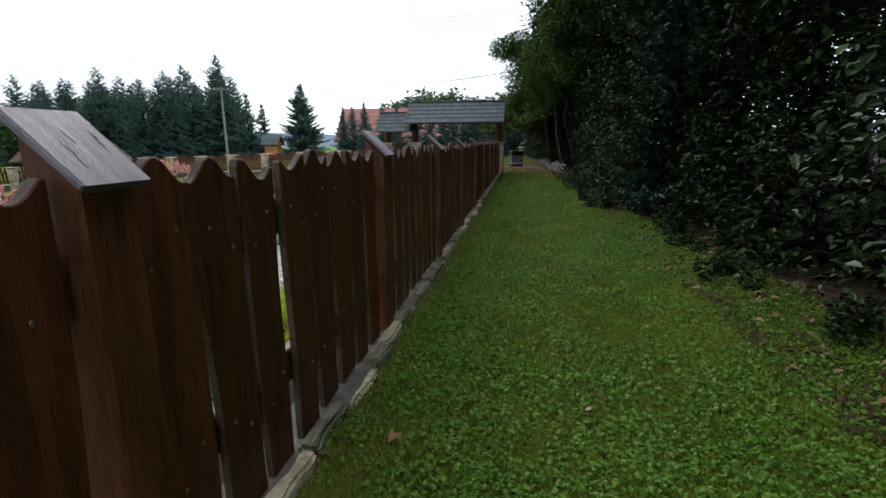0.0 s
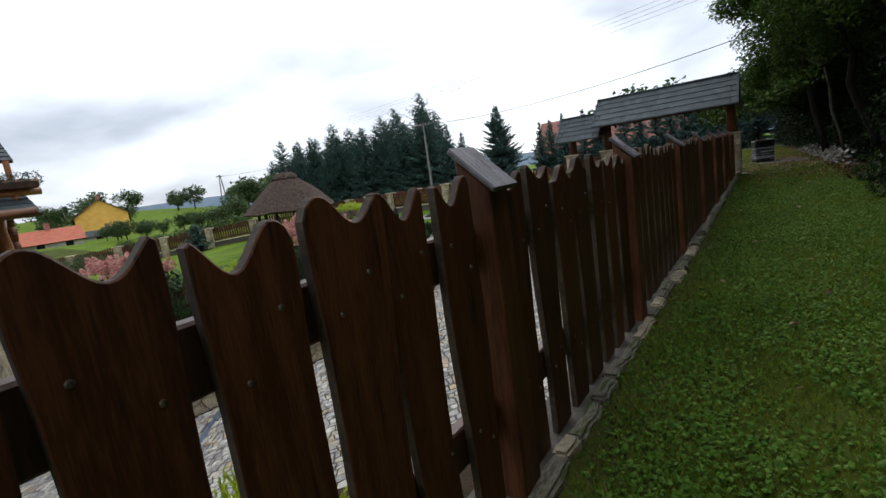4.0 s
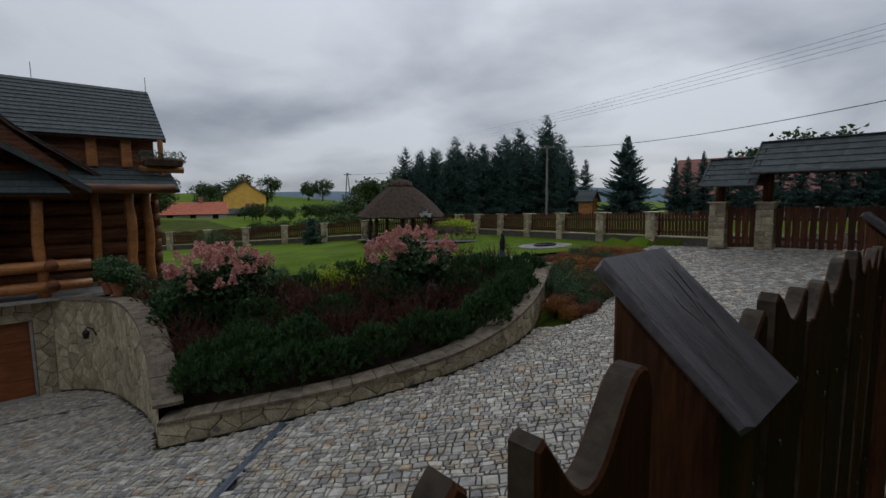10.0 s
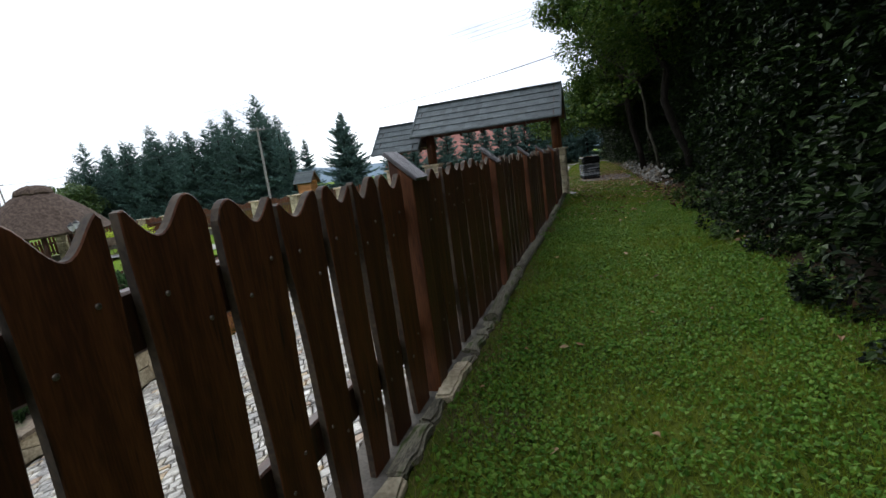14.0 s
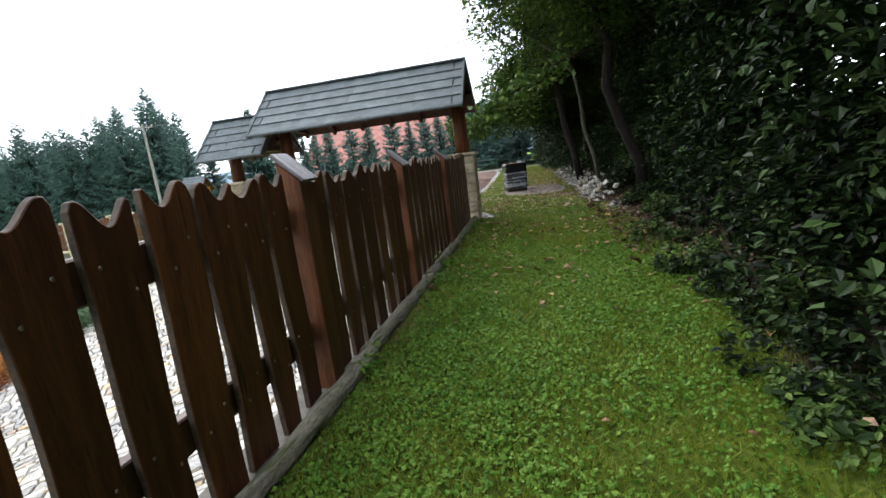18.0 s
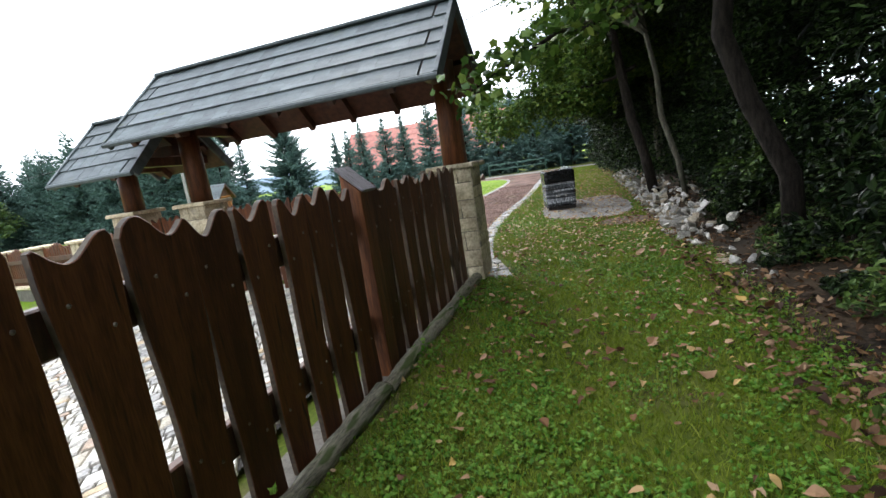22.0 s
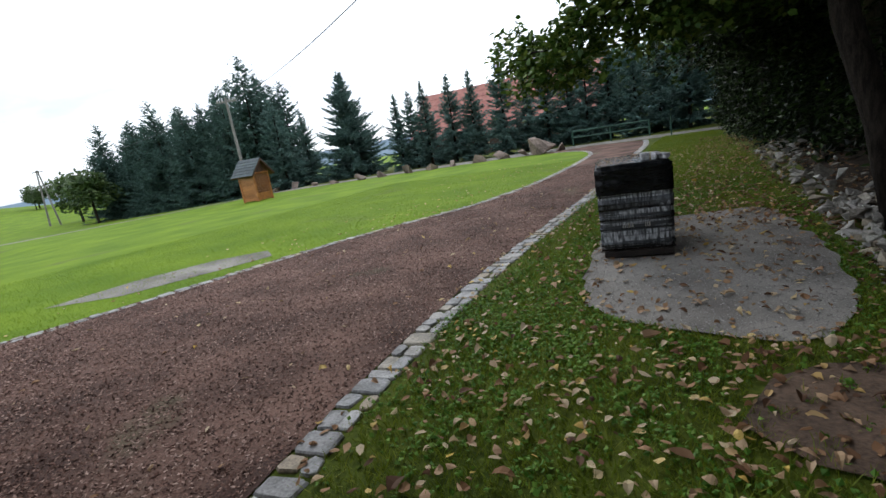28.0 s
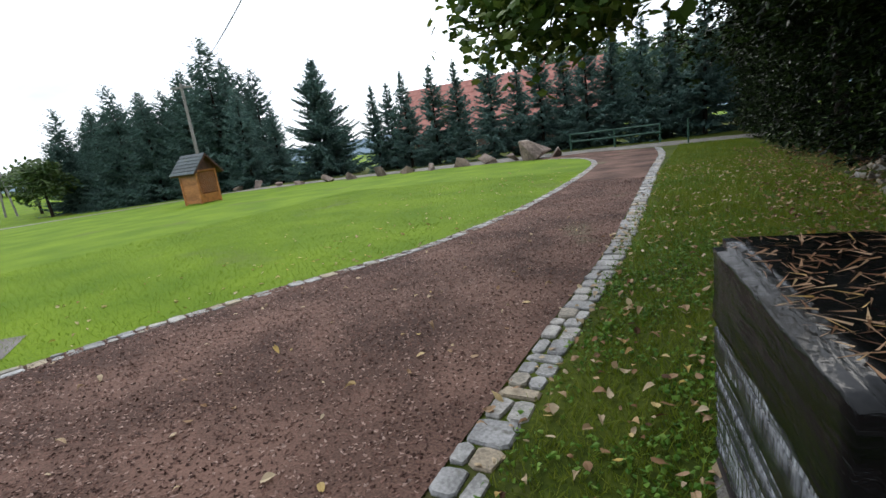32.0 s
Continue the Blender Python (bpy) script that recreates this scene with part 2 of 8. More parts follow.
    if bump:
        bp = n.new("ShaderNodeBump")
        bp.inputs["Strength"].default_value, bp.inputs["Distance"].default_value = bump, dist
        l.new(blend.outputs[0], bp.inputs["Height"])
        l.new(bp.outputs[0], p.inputs["Normal"])
    return m


def leafy(name, hues, rough=0.55, through=0.25, scale=0.7, spec=0.35, patch=0.32):
    """Leaves: each with its own shade, lit through a little."""
    m, nt, p = nodes_of(name)
    n, l = nt.nodes, nt.links
    geo = n.new("ShaderNodeNewGeometry")
    ramp = n.new("ShaderNodeValToRGB")
    e = ramp.color_ramp.elements
    e[0].color, e[1].color = (*hues[0], 1), (*hues[-1], 1)
    for k, h in enumerate(hues[1:-1]):
        x = e.new((k + 1) / (len(hues) - 1))
        x.color = (*h, 1)
    ns = n.new("ShaderNodeTexNoise")
    ns.inputs["Scale"].default_value = scale
    l.new(geo.outputs["Position"], ns.inputs["Vector"])
    mix = n.new("ShaderNodeMath")
    mix.operation = "MULTIPLY_ADD"
    mix.inputs[1].default_value = 1.12 - patch
    l.new(geo.outputs["Random Per Island"], mix.inputs[0])
    sub = n.new("ShaderNodeMath")
    sub.operation = "MULTIPLY"
    sub.inputs[1].default_value = patch
    l.new(ns.outputs["Fac"], sub.inputs[0])
    l.new(sub.outputs[0], mix.inputs[2])
    l.new(mix.outputs[0], ramp.inputs[0])
    l.new(ramp.outputs[0], p.inputs["Base Color"])
    p.inputs["Roughness"].default_value = rough
    p.inputs["Specular IOR Level"].default_value = spec
    tr = n.new("ShaderNodeBsdfTranslucent")
    l.new(ramp.outputs[0], tr.inputs["Color"])
    ms = n.new("ShaderNodeMixShader")
    ms.inputs[0].default_value = through
    out = n["Material Output"]
    l.new(p.outputs[0], ms.inputs[1])
    l.new(tr.outputs[0], ms.inputs[2])
    l.new(ms.outputs[0], out.inputs[0])
    return m


M_PLANK = surface("stained plank wood", (0.050, 0.016, 0.006), (0.118, 0.040, 0.0135), 3.0, 0.55, 0.3, 26.0, (6, 6, 0.5), 0.3, spots=((0.018, 0.008, 0.005), 5.0, 0.62), spec=0.22)
M_POST = surface("stained post wood", (0.045, 0.015, 0.006), (0.125, 0.044, 0.015), 3.0, 0.52, 0.4, 22.0, (6, 6, 0.5), 0.2, spec=0.25)
M_EDGE = surface("weathered plank edge", (0.030, 0.019, 0.011), (0.085, 0.06, 0.036), 9.0, 0.75, 0.4, 50.0)
M_CAP = surface("weathered purple-grey cap paint", (0.045, 0.038, 0.039), (0.125, 0.11, 0.116), 4.0, 0.44, 0.6, 60.0, (1.0, 8, 1.0), 0.12, spots=((0.02, 0.014, 0.012), 1.6, 0.61), spec=0.55)
M_BOLT = surface("dull bolt metal", (0.09, 0.07, 0.055), (0.18, 0.15, 0.12), 20.0, 0.45, 0.1, metal=0.7)
M_LOG = surface("mossy old log", (0.075, 0.066, 0.045), (0.26, 0.235, 0.165), 5.0, 0.85, 0.7, 40.0, (4, 0.6, 4), 0.15, spots=((0.05, 0.068, 0.015), 5.0, 0.53))
M_SAND = surface("yellow-grey sandstone", (0.25, 0.205, 0.128), (0.53, 0.45, 0.31), 4.0, 0.82, 0.8, 30.0, vary=0.26, spots=((0.15, 0.135, 0.105), 3.0, 0.63))
M_SANDJ = surface("grey mortar joint", (0.065, 0.057, 0.045), (0.125, 0.11, 0.09), 8.0, 0.9, 0.4, 60.0, coords="World")
M_COBBLE = surface("granite cobble", (0.25, 0.235, 0.21), (0.54, 0.52, 0.475), 6.0, 0.7, 0.5, 60.0, coords="World", spots=((0.20, 0.185, 0.16), 9.0, 0.66), spec=0.4)


def tint_pieces(m, tints):
    """Gives every stone of a paving its own tint."""
    n, l = m.node_tree.nodes, m.node_tree.links
    p = n["Principled BSDF"]
    src = p.inputs["Base Color"].links[0].from_socket
    add = n.new("ShaderNodeMath")
    add.operation = "ADD"
    l.new(n.new("ShaderNodeNewGeometry").outputs["Random Per Island"], add.inputs[0])
    l.new(n.new("ShaderNodeObjectInfo").outputs["Random"], add.inputs[1])
    fr = n.new("ShaderNodeMath")
    fr.operation = "FRACT"
    l.new(add.outputs[0], fr.inputs[0])
    ramp = n.new("ShaderNodeValToRGB")
    ramp.color_ramp.interpolation = "CONSTANT"
    e = ramp.color_ramp.elements
    while len(e) > 1:
        e.remove(e[0])
    e[0].position, e[0].color = 0.0, (*tints[0][1], 1)
    for at_, c in tints[1:]:
        e.new(at_).color = (*c, 1)
    l.new(fr.outputs[0], ramp.inputs[0])
    mul = n.new("ShaderNodeMix")
    mul.data_type, mul.blend_type = "RGBA", "MULTIPLY"
    mul.inputs["Factor"].default_value = 1.0
    l.new(src, mul.inputs["A"])
    l.new(ramp.outputs[0], mul.inputs["B"])
    l.new(mul.outputs["Result"], p.inputs["Base Color"])


tint_pieces(M_COBBLE, [(0.0, (0.92, 0.90, 0.86)), (0.18, (0.74, 0.73, 0.73)), (0.32, (1.12, 1.09, 1.02)), (0.48, (0.62, 0.61, 0.60)), (0.57, (0.94, 0.86, 0.72)),
                       (0.68, (1.25, 1.23, 1.18)), (0.80, (0.82, 0.79, 0.76)), (0.91, (1.0, 0.78, 0.52)), (0.95, (0.84, 0.64, 0.5)), (0.975, (0.5, 0.51, 0.54))])
M_COBJ = surface("dark joint sand", (0.02, 0.018, 0.015), (0.055, 0.05, 0.042), 8.0, 0.95, 0.4, 50.0, coords="World")
M_DARKSTONE = surface("dark basalt sett", (0.05, 0.05, 0.052), (0.10, 0.10, 0.105), 6.0, 0.65, 0.4, 50.0, island=0.2, coords="World")
M_KERB = surface("pale granite sett", (0.17, 0.165, 0.155), (0.38, 0.37, 0.35), 6.0, 0.75, 0.6, 60.0, coords="World", spots=((0.12, 0.11, 0.09), 9.0, 0.62))
TINT_KERB = [(0.0, (1.0, 1.0, 1.0)), (0.25, (0.82, 0.83, 0.85)), (0.45, (1.08, 1.05, 1.0)), (0.62, (0.92, 0.84, 0.70)), (0.72, (0.7, 0.7, 0.71)), (0.86, (0.98, 0.82, 0.6)), (0.92, (0.9, 0.9, 0.9))]
M_GRAVEL = surface("red-brown porphyry gravel", (0.046, 0.026, 0.020), (0.165, 0.096, 0.072), 1.2, 0.9, 0.9, 75.0, coords="World", spots=((0.11, 0.105, 0.06), 0.55, 0.64), dist=0.015, spec=0.12)
M_LAWN = surface("short mown lawn", (0.072, 0.13, 0.007), (0.14, 0.21, 0.013), 0.6, 0.9, 0.6, 45.0, coords="World", spots=((0.10, 0.13, 0.03), 0.35, 0.62), dist=0.02, spec=0.08)
M_SOIL = surface("grassy earth", (0.032, 0.048, 0.006), (0.085, 0.105, 0.014), 0.8, 0.95, 0.7, 30.0, coords="World", spots=((0.07, 0.055, 0.028), 0.7, 0.62), dist=0.02, spec=0.08)
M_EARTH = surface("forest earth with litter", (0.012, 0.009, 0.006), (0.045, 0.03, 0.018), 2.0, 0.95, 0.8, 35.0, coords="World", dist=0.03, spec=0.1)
M_BARE = surface("bare brown earth", (0.05, 0.03, 0.018), (0.12, 0.075, 0.048), 3.0, 0.95, 0.8, 45.0, coords="World", dist=0.02)
M_PAD = surface("compacted grey stone dust", (0.12, 0.108, 0.095), (0.27, 0.25, 0.22), 1.5, 0.92, 0.8, 90.0, coords="World", spec=0.15)
M_ROOF = surface("dark grey shingle", (0.032, 0.042, 0.044), (0.074, 0.090, 0.090), 2.5, 0.55, 0.4, 30.0, (1, 4, 1), 0.22, spec=0.35, spots=((0.055, 0.068, 0.045), 2.2, 0.63))
M_BEAM = surface("dark stained beam", (0.035, 0.014, 0.008), (0.085, 0.034, 0.018), 4.0, 0.5, 0.3, 30.0, (3, 3, 0.5), 0.15)
M_LOGWALL = surface("amber stained log", (0.05, 0.016, 0.006), (0.22, 0.075, 0.024), 2.0, 0.55, 0.5, 18.0, (1, 0.5, 5), 0.25, spec=0.35, spots=((0.045, 0.018, 0.009), 1.6, 0.60))
M_HONEY = surface("honey varnished log", (0.22, 0.082, 0.024), (0.42, 0.17, 0.05), 2.0, 0.35, 0.25, 16.0, (2, 0.5, 2), 0.1, spec=0.5)
M_GARAGE = surface("varnished garage door wood", (0.17, 0.05, 0.016), (0.28, 0.09, 0.028), 2.0, 0.4, 0.15, 20.0, (1, 1, 5), 0.05)
M_WHITE = surface("cream window paint", (0.50, 0.42, 0.28), (0.68, 0.58, 0.40), 5.0, 0.5, 0.1)
M_BARK = surface("tree bark", (0.008, 0.0065, 0.005), (0.034, 0.027, 0.021), 6.0, 0.9, 0.9, 40.0, (5, 5, 1), 0.2, spots=((0.035, 0.04, 0.028), 3.0, 0.68), dist=0.03, spec=0.1)
# the wood's deep shade and the lit leaf tips are put into these tones
M_SHADEHEDGE = leafy("hedge leaves", [(0.0012, 0.003, 0.001), (0.003, 0.007, 0.002), (0.010, 0.021, 0.005), (0.055, 0.09, 0.026)], through=0.08, spec=0.10, rough=0.45)
M_PALEHEDGE = leafy("glossy grey-green hedge leaves", [(0.003, 0.007, 0.002), (0.009, 0.018, 0.005), (0.03, 0.05, 0.017), (0.11, 0.15, 0.06)], through=0.12, spec=0.25, rough=0.4)
M_OAK = leafy("oak leaves", [(0.010, 0.024, 0.005), (0.03, 0.065, 0.010), (0.062, 0.115, 0.017), (0.13, 0.165, 0.03)], spec=0.15)
M_SPRUCE = leafy("spruce needles", [(0.03, 0.066, 0.057), (0.075, 0.14, 0.12), (0.15, 0.23, 0.20)], through=0.35, spec=0.15)
# blue-green needles, paled further in colour for the haze over the far stand
M_DARKSPRUCE = leafy("dark spruce needles", [(0.02, 0.045, 0.037), (0.05, 0.098, 0.08), (0.10, 0.165, 0.135)], through=0.3, spec=0.15)
M_WOODS = leafy("woodland leaves", [(0.02, 0.045, 0.012), (0.045, 0.085, 0.02), (0.08, 0.12, 0.03)], scale=0.2)
M_GRASS = leafy("grass and clover", [(0.046, 0.076, 0.007), (0.10, 0.145, 0.010), (0.165, 0.21, 0.016), (0.26, 0.25, 0.05)], through=0.3, scale=1.1, patch=0.62, spec=0.14)
M_THATCH = surface("old reed thatch", (0.05, 0.035, 0.027), (0.125, 0.09, 0.07), 3.0, 0.95, 1.0, 60.0, (3, 3, 1), dist=0.04, spec=0.1)
M_FILM = surface("black stretch film", (0.003, 0.0033, 0.0036), (0.007, 0.0075, 0.008), 4.0, 0.2, 0.5, 18.0, (1, 1, 4), dist=0.02, spec=0.2)
M_REDROOF = surface("red-brown tile roof", (0.24, 0.095, 0.075), (0.36, 0.16, 0.125), 2.0, 0.8, 0.4, 30.0)
tint_pieces(M_KERB, TINT_KERB)
M_ROCK = surface("pale limestone", (0.20, 0.19, 0.17), (0.49, 0.47, 0.435), 4.0, 0.85, 0.7, 30.0, vary=0.32, spots=((0.13, 0.115, 0.09), 2.5, 0.62), dist=0.02)
tint_pieces(M_ROCK, [(0.0, (1.0, 0.98, 0.93)), (0.2, (0.72, 0.70, 0.66)), (0.38, (1.2, 1.2, 1.18)), (0.5, (0.86, 0.76, 0.60)), (0.66, (0.60, 0.56, 0.50)), (0.78, (1.05, 1.04, 1.02)), (0.9, (0.78, 0.66, 0.50))])
M_BOULDER = surface("grey-brown boulder", (0.075, 0.056, 0.043), (0.23, 0.175, 0.14), 2.0, 0.85, 0.8, 14.0, vary=0.25, dist=0.03)
M_CLOVER = leafy("clover leaves", [(0.026, 0.074, 0.008), (0.055, 0.135, 0.012), (0.10, 0.20, 0.02), (0.18, 0.28, 0.045)], through=0.18, scale=1.1, patch=0.5, spec=0.16)
M_LAWNBLADE = leafy("lawn blades", [(0.075, 0.14, 0.007), (0.13, 0.21, 0.012), (0.19, 0.255, 0.03)], through=0.3, scale=0.5, spec=0.1)
M_DRYLEAF = leafy("dry fallen leaves", [(0.03, 0.015, 0.009), (0.075, 0.036, 0.018), (0.16, 0.078, 0.034), (0.26, 0.15, 0.08), (0.36, 0.24, 0.145), (0.42, 0.27, 0.06)], 0.75, 0.12, 3.0, spec=0.2)
# dry leaf tones darkened, with the shade under the wood in their colour
M_SHADELEAF = leafy("shade-dark brown leaf litter", [(0.012, 0.007, 0.004), (0.032, 0.017, 0.009), (0.07, 0.036, 0.017), (0.15, 0.08, 0.035), (0.24, 0.16, 0.10)], 0.8, 0.08, 3.0, spec=0.15)
M_STRAW = leafy("dry grass", [(0.07, 0.05, 0.02), (0.15, 0.11, 0.045), (0.24, 0.19, 0.08)], through=0.2, scale=2.0)
M_PALELEAF = leafy("pale fallen leaves", [(0.15, 0.07, 0.03), (0.28, 0.16, 0.08), (0.38, 0.27, 0.16), (0.48, 0.38, 0.25), (0.50, 0.34, 0.07)], 0.7, 0.15, 3.0, spec=0.2)
M_CHIP = leafy("gravel chips", [(0.014, 0.008, 0.006), (0.065, 0.033, 0.025), (0.165, 0.09, 0.068), (0.38, 0.27, 0.22)], 0.85, 0.0, 1.0, spec=0.15)
# ---- ground ----
def cob_z(x, y):
    """The cobbles fall towards the garage and level out to the lawn's height by the gate."""
    level = 0.112 * np.clip(-2.0 - x, 0, 9) * np.clip((y - 14.0) / 8.0, 0, 1)
    return np.maximum(-1.37 + 0.161 * x + 0.078 * y + level, -4.2)


def lawn_z(x, y):
    return -0.593 + 0.0421 * x + 0.0311 * y


LAWN = [(-17.6, 9.2), (-16.6, 11.6), (-15.3, 13.5), (-14.1, 15.6), (-12.6, 18.6), (-11.4, 20.6), (-9.6, 21.6), (-9.3, 23.0), (-12.0, 24.35),
        (-15.4, 26.1), (-19.0, 27.0), (-23.0, 27.6), (-26.2, 27.4), (-29.2, 22.0), (-33.5, 18.9), (-43.2, 13.2), (-43.0, 8.0), (-29.0, 8.6), (-22.0, 8.0)]
YARD = [(-1.3, -8.0), (-1.3, 23.2), (-9.3, 23.2), (-12.0, 24.4), (-15.4, 26.2), (-19.0, 27.1), (-23.0, 27.7), (-26.4, 27.5), (-29.3, 22.1), (-33.6, 19.0), (-43.4, 13.3), (-60, 2), (-60, -8)]
COBBLES = [(-1.9, 6.5), (-1.9, 23.0), (-9.25, 23.0), (-9.2, 21.4), (-7.75, 17.6), (-7.15, 15.2), (-7.35, 14.2), (-8.0, 13.8), (-7.55, 12.6), (-7.4, 11.5), (-7.5, 10.4), (-7.83, 9.3), (-8.33, 8.2),
           (-8.98, 7.0), (-9.75, 5.7), (-11.3, 6.0), (-15.9, 5.85), (-18.0, 5.4), (-19.3, 4.6), (-19.3, -1.9), (-16.7, -3.05), (-15.4, -2.95), (-14.0, -2.55), (-12.1, -1.8), (-9.8, -0.42), (-7.6, 1.55),
           (-6.3, 2.85), (-5.0, 4.4), (-3.4, 5.8)]


def inside(poly, x, y):
    x, y = np.asarray(x, float), np.asarray(y, float)
    hit = np.zeros(x.shape, bool)
    for (x0, y0), (x1, y1) in zip(poly, poly[1:] + poly[:1]):
        if y0 != y1:
            hit ^= ((y0 > y) != (y1 > y)) & (x < (x1 - x0) * (y - y0) / (y1 - y0) + x0)
    return hit


def out_z(x, y):
    """The land outside the yard: level path, a lawn that falls gently, hills far off."""
    z = -0.006 * np.clip(y - 24, 0, 40) - 0.012 * np.clip(-x - 10, 0, 60) * np.clip((y - 20) / 15, 0, 1)
    z = z - 0.028 * np.clip(-x - 30, 0, 120) - 0.02 * np.clip(y - 75, 0, 400)
    z = z + 0.35 * np.clip(x - 1.8, 0, 3) * 0.5
    west = np.clip((-x - 18) / 8, 0, 1) * np.clip((33 - y) / 6, 0, 1) * np.clip((x + 75) / 20, 0, 1)
    z = z + (np.minimum(z, lawn_z(x, y) - 0.02) - z) * west
    d = np.hypot(x + 190, y - 60)
    return z + 9.0 * np.exp(-((d / 70.0) ** 2))


def ground_z(x, y):
    z = out_z(x, y)
    yard = inside(YARD, x, y)
    low = np.where(inside(LAWN, x, y), lawn_z(x, y) - 0.10, np.minimum(cob_z(x, y), lawn_z(x, y)) - 0.12)
    return np.where(yard, low, z)


gx = np.unique(np.concatenate([-np.geomspace(46, 2400, 26), np.arange(-45, -1.4, 0.6), [-1.31, -1.29], np.arange(-1.0, 8, 0.45), np.geomspace(8, 2400, 26)]))
gy = np.unique(np.concatenate([-np.geomspace(9, 2400, 24), np.arange(-8, 23, 0.6), [23.19, 23.21], np.arange(23.6, 70, 0.7), np.geomspace(70, 2400, 26)]))
GX, GY = np.meshgrid(gx, gy)
GZ = ground_z(GX, GY)
near = (np.abs(GX) < 12) & (GY > -4) & (GY < 45)
idx = np.arange(GX.size).reshape(GX.shape)
quads = np.stack([idx[:-1, :-1], idx[:-1, 1:], idx[1:, 1:], idx[1:, :-1]], -1).reshape(-1, 4)
me = fast_mesh("ground", np.stack([GX, GY, GZ], -1).reshape(-1, 3), quads, [M_SOIL, M_LAWN, M_EARTH], True)
cx, cy = GX.ravel()[quads].mean(1), GY.ravel()[quads].mean(1)
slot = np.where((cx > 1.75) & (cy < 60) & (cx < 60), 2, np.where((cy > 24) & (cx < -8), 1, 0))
slot = np.where((np.hypot(cx, cy) > 75), 1, slot)
slot = np.where(inside(YARD, cx, cy) & (cx < -8.6) & (cy > 13.5), 1, slot)
slot = np.where((cy > 53) & (cy < 130) & (cx > -80) & (cx < 30), 0, slot)
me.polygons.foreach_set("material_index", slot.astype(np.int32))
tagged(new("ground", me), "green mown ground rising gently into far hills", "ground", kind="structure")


def flat(name, poly, zf, material, label, lift=0.0, category="lawn"):
    """A sheet over an outline, cut into strips so that it follows the land."""
    bm = bmesh.new()
    f = bm.faces.new([bm.verts.new((x, y, 0)) for x, y in poly])
    for co, no, lo, hi in (((1, 0), 0, min(p[0] for p in poly), max(p[0] for p in poly)), ((0, 1), 1, min(p[1] for p in poly), max(p[1] for p in poly))):
        for c in np.arange(lo + 1.5, hi, 1.5):
            bmesh.ops.bisect_plane(bm, geom=bm.verts[:] + bm.edges[:] + bm.faces[:], plane_co=(c * co[0], c * co[1], 0), plane_no=(*co, 0))
    for v in bm.verts:
        v.co.z = float(zf(v.co.x, v.co.y)) + lift
    bmesh.ops.recalc_face_normals(bm, faces=bm.faces[:])
    if sum(f.normal.z for f in bm.faces) < 0:
        bmesh.ops.reverse_faces(bm, faces=bm.faces[:])
    bmesh.ops.triangulate(bm, faces=bm.faces[:])
    return tagged(part(name, bm, material), label, category, kind="structure")


flat("lawn", LAWN, lawn_z, M_LAWN, "short bright green mown garden lawn", 0.0)
flat("paving_bed", COBBLES, cob_z, M_COBJ, "dark joint sand under granite cobbles", -0.055, "paving")

# gravel drive with two lines of stone setts
KERB_R = [(-0.80, 22.45), (-1.05, 23.1), (-1.34, 23.9), (-1.5, 24.6), (-1.66, 25.6), (-1.80, 27.0), (-1.88, 28.6), (-1.88, 30.4), (-1.86, 33.0), (-2.0, 36.5), (-2.2, 41.0), (-2.4, 46.0), (-2.9, 50.0)]
KERB_L = [(-7.6, 23.6), (-6.95, 25.2), (-6.45, 26.9), (-6.05, 28.6), (-5.6, 30.2), (-5.0, 31.6), (-4.4, 33.0), (-4.0, 35.5), (-3.95, 38.5), (-4.1, 42.0), (-4.5, 45.0), (-5.6, 47.6), (-7.5, 49.0)]


def smooth_line(pts, step):
    pts = np.array(pts, float)
    out = []
    for i in range(len(pts) - 1):
        p0, p1, p2, p3 = pts[max(i - 1, 0)], pts[i], pts[i + 1], pts[min(i + 2, len(pts) - 1)]
        for t in np.linspace(0, 1, 12, endpoint=False):
            out.append(0.5 * ((2 * p1) + (p2 - p0) * t + (2 * p0 - 5 * p1 + 4 * p2 - p3) * t * t + (3 * p1 - p0 - 3 * p2 + p3) * t ** 3))
    out = np.array(out + [pts[-1]])
    s = np.concatenate([[0], np.cumsum(np.linalg.norm(np.diff(out, axis=0), axis=1))])
    u = np.arange(0, s[-1], step)
    return np.stack([np.interp(u, s, out[:, k]) for k in range(out.shape[1])], -1)


kr, kl = smooth_line(KERB_R, 0.5), smooth_line(KERB_L, 0.5)
flat("gravel_drive", [tuple(p) for p in kr] + [(-6.0, 51.0), (-8.0, 49.6)] + [tuple(p) for p in kl[::-1]] + [(-7.3, 23.25), (-1.4, 23.25)], out_z, M_GRAVEL, "red-brown crushed gravel drive with fallen leaves", 0.012, "drive")
flat("front_lawn", [tuple(p) for p in kl] + [(-12, 50.2), (-20, 50.0), (-30, 48.5), (-44, 43), (-52, 30), (-44, 14.5), (-33.8, 19.4), (-29.5, 22.6), (-26.6, 28.1), (-19, 27.6), (-15.4, 26.7), (-12, 24.9), (-8.2, 23.7)], out_z, M_LAWN, "wide bright green mown lawn", 0.010)
PAD_RING = []
for p in smooth_line([(-0.85, 28.9), (-0.72, 28.0), (-0.55, 27.2), (0.1, 26.75), (0.95, 26.8), (1.2, 28.0), (1.15, 29.3), (0.9, 30.6), (0.1, 30.5), (-0.7, 29.9), (-0.85, 28.9)], 0.12):
    w = 0.10 * noise.noise(Vector((p[0] * 4, p[1] * 4, 0))) + 0.05 * noise.noise(Vector((p[0] * 11, p[1] * 11, 3)))
    PAD_RING.append((p[0] + w, p[1] + w * 0.8))
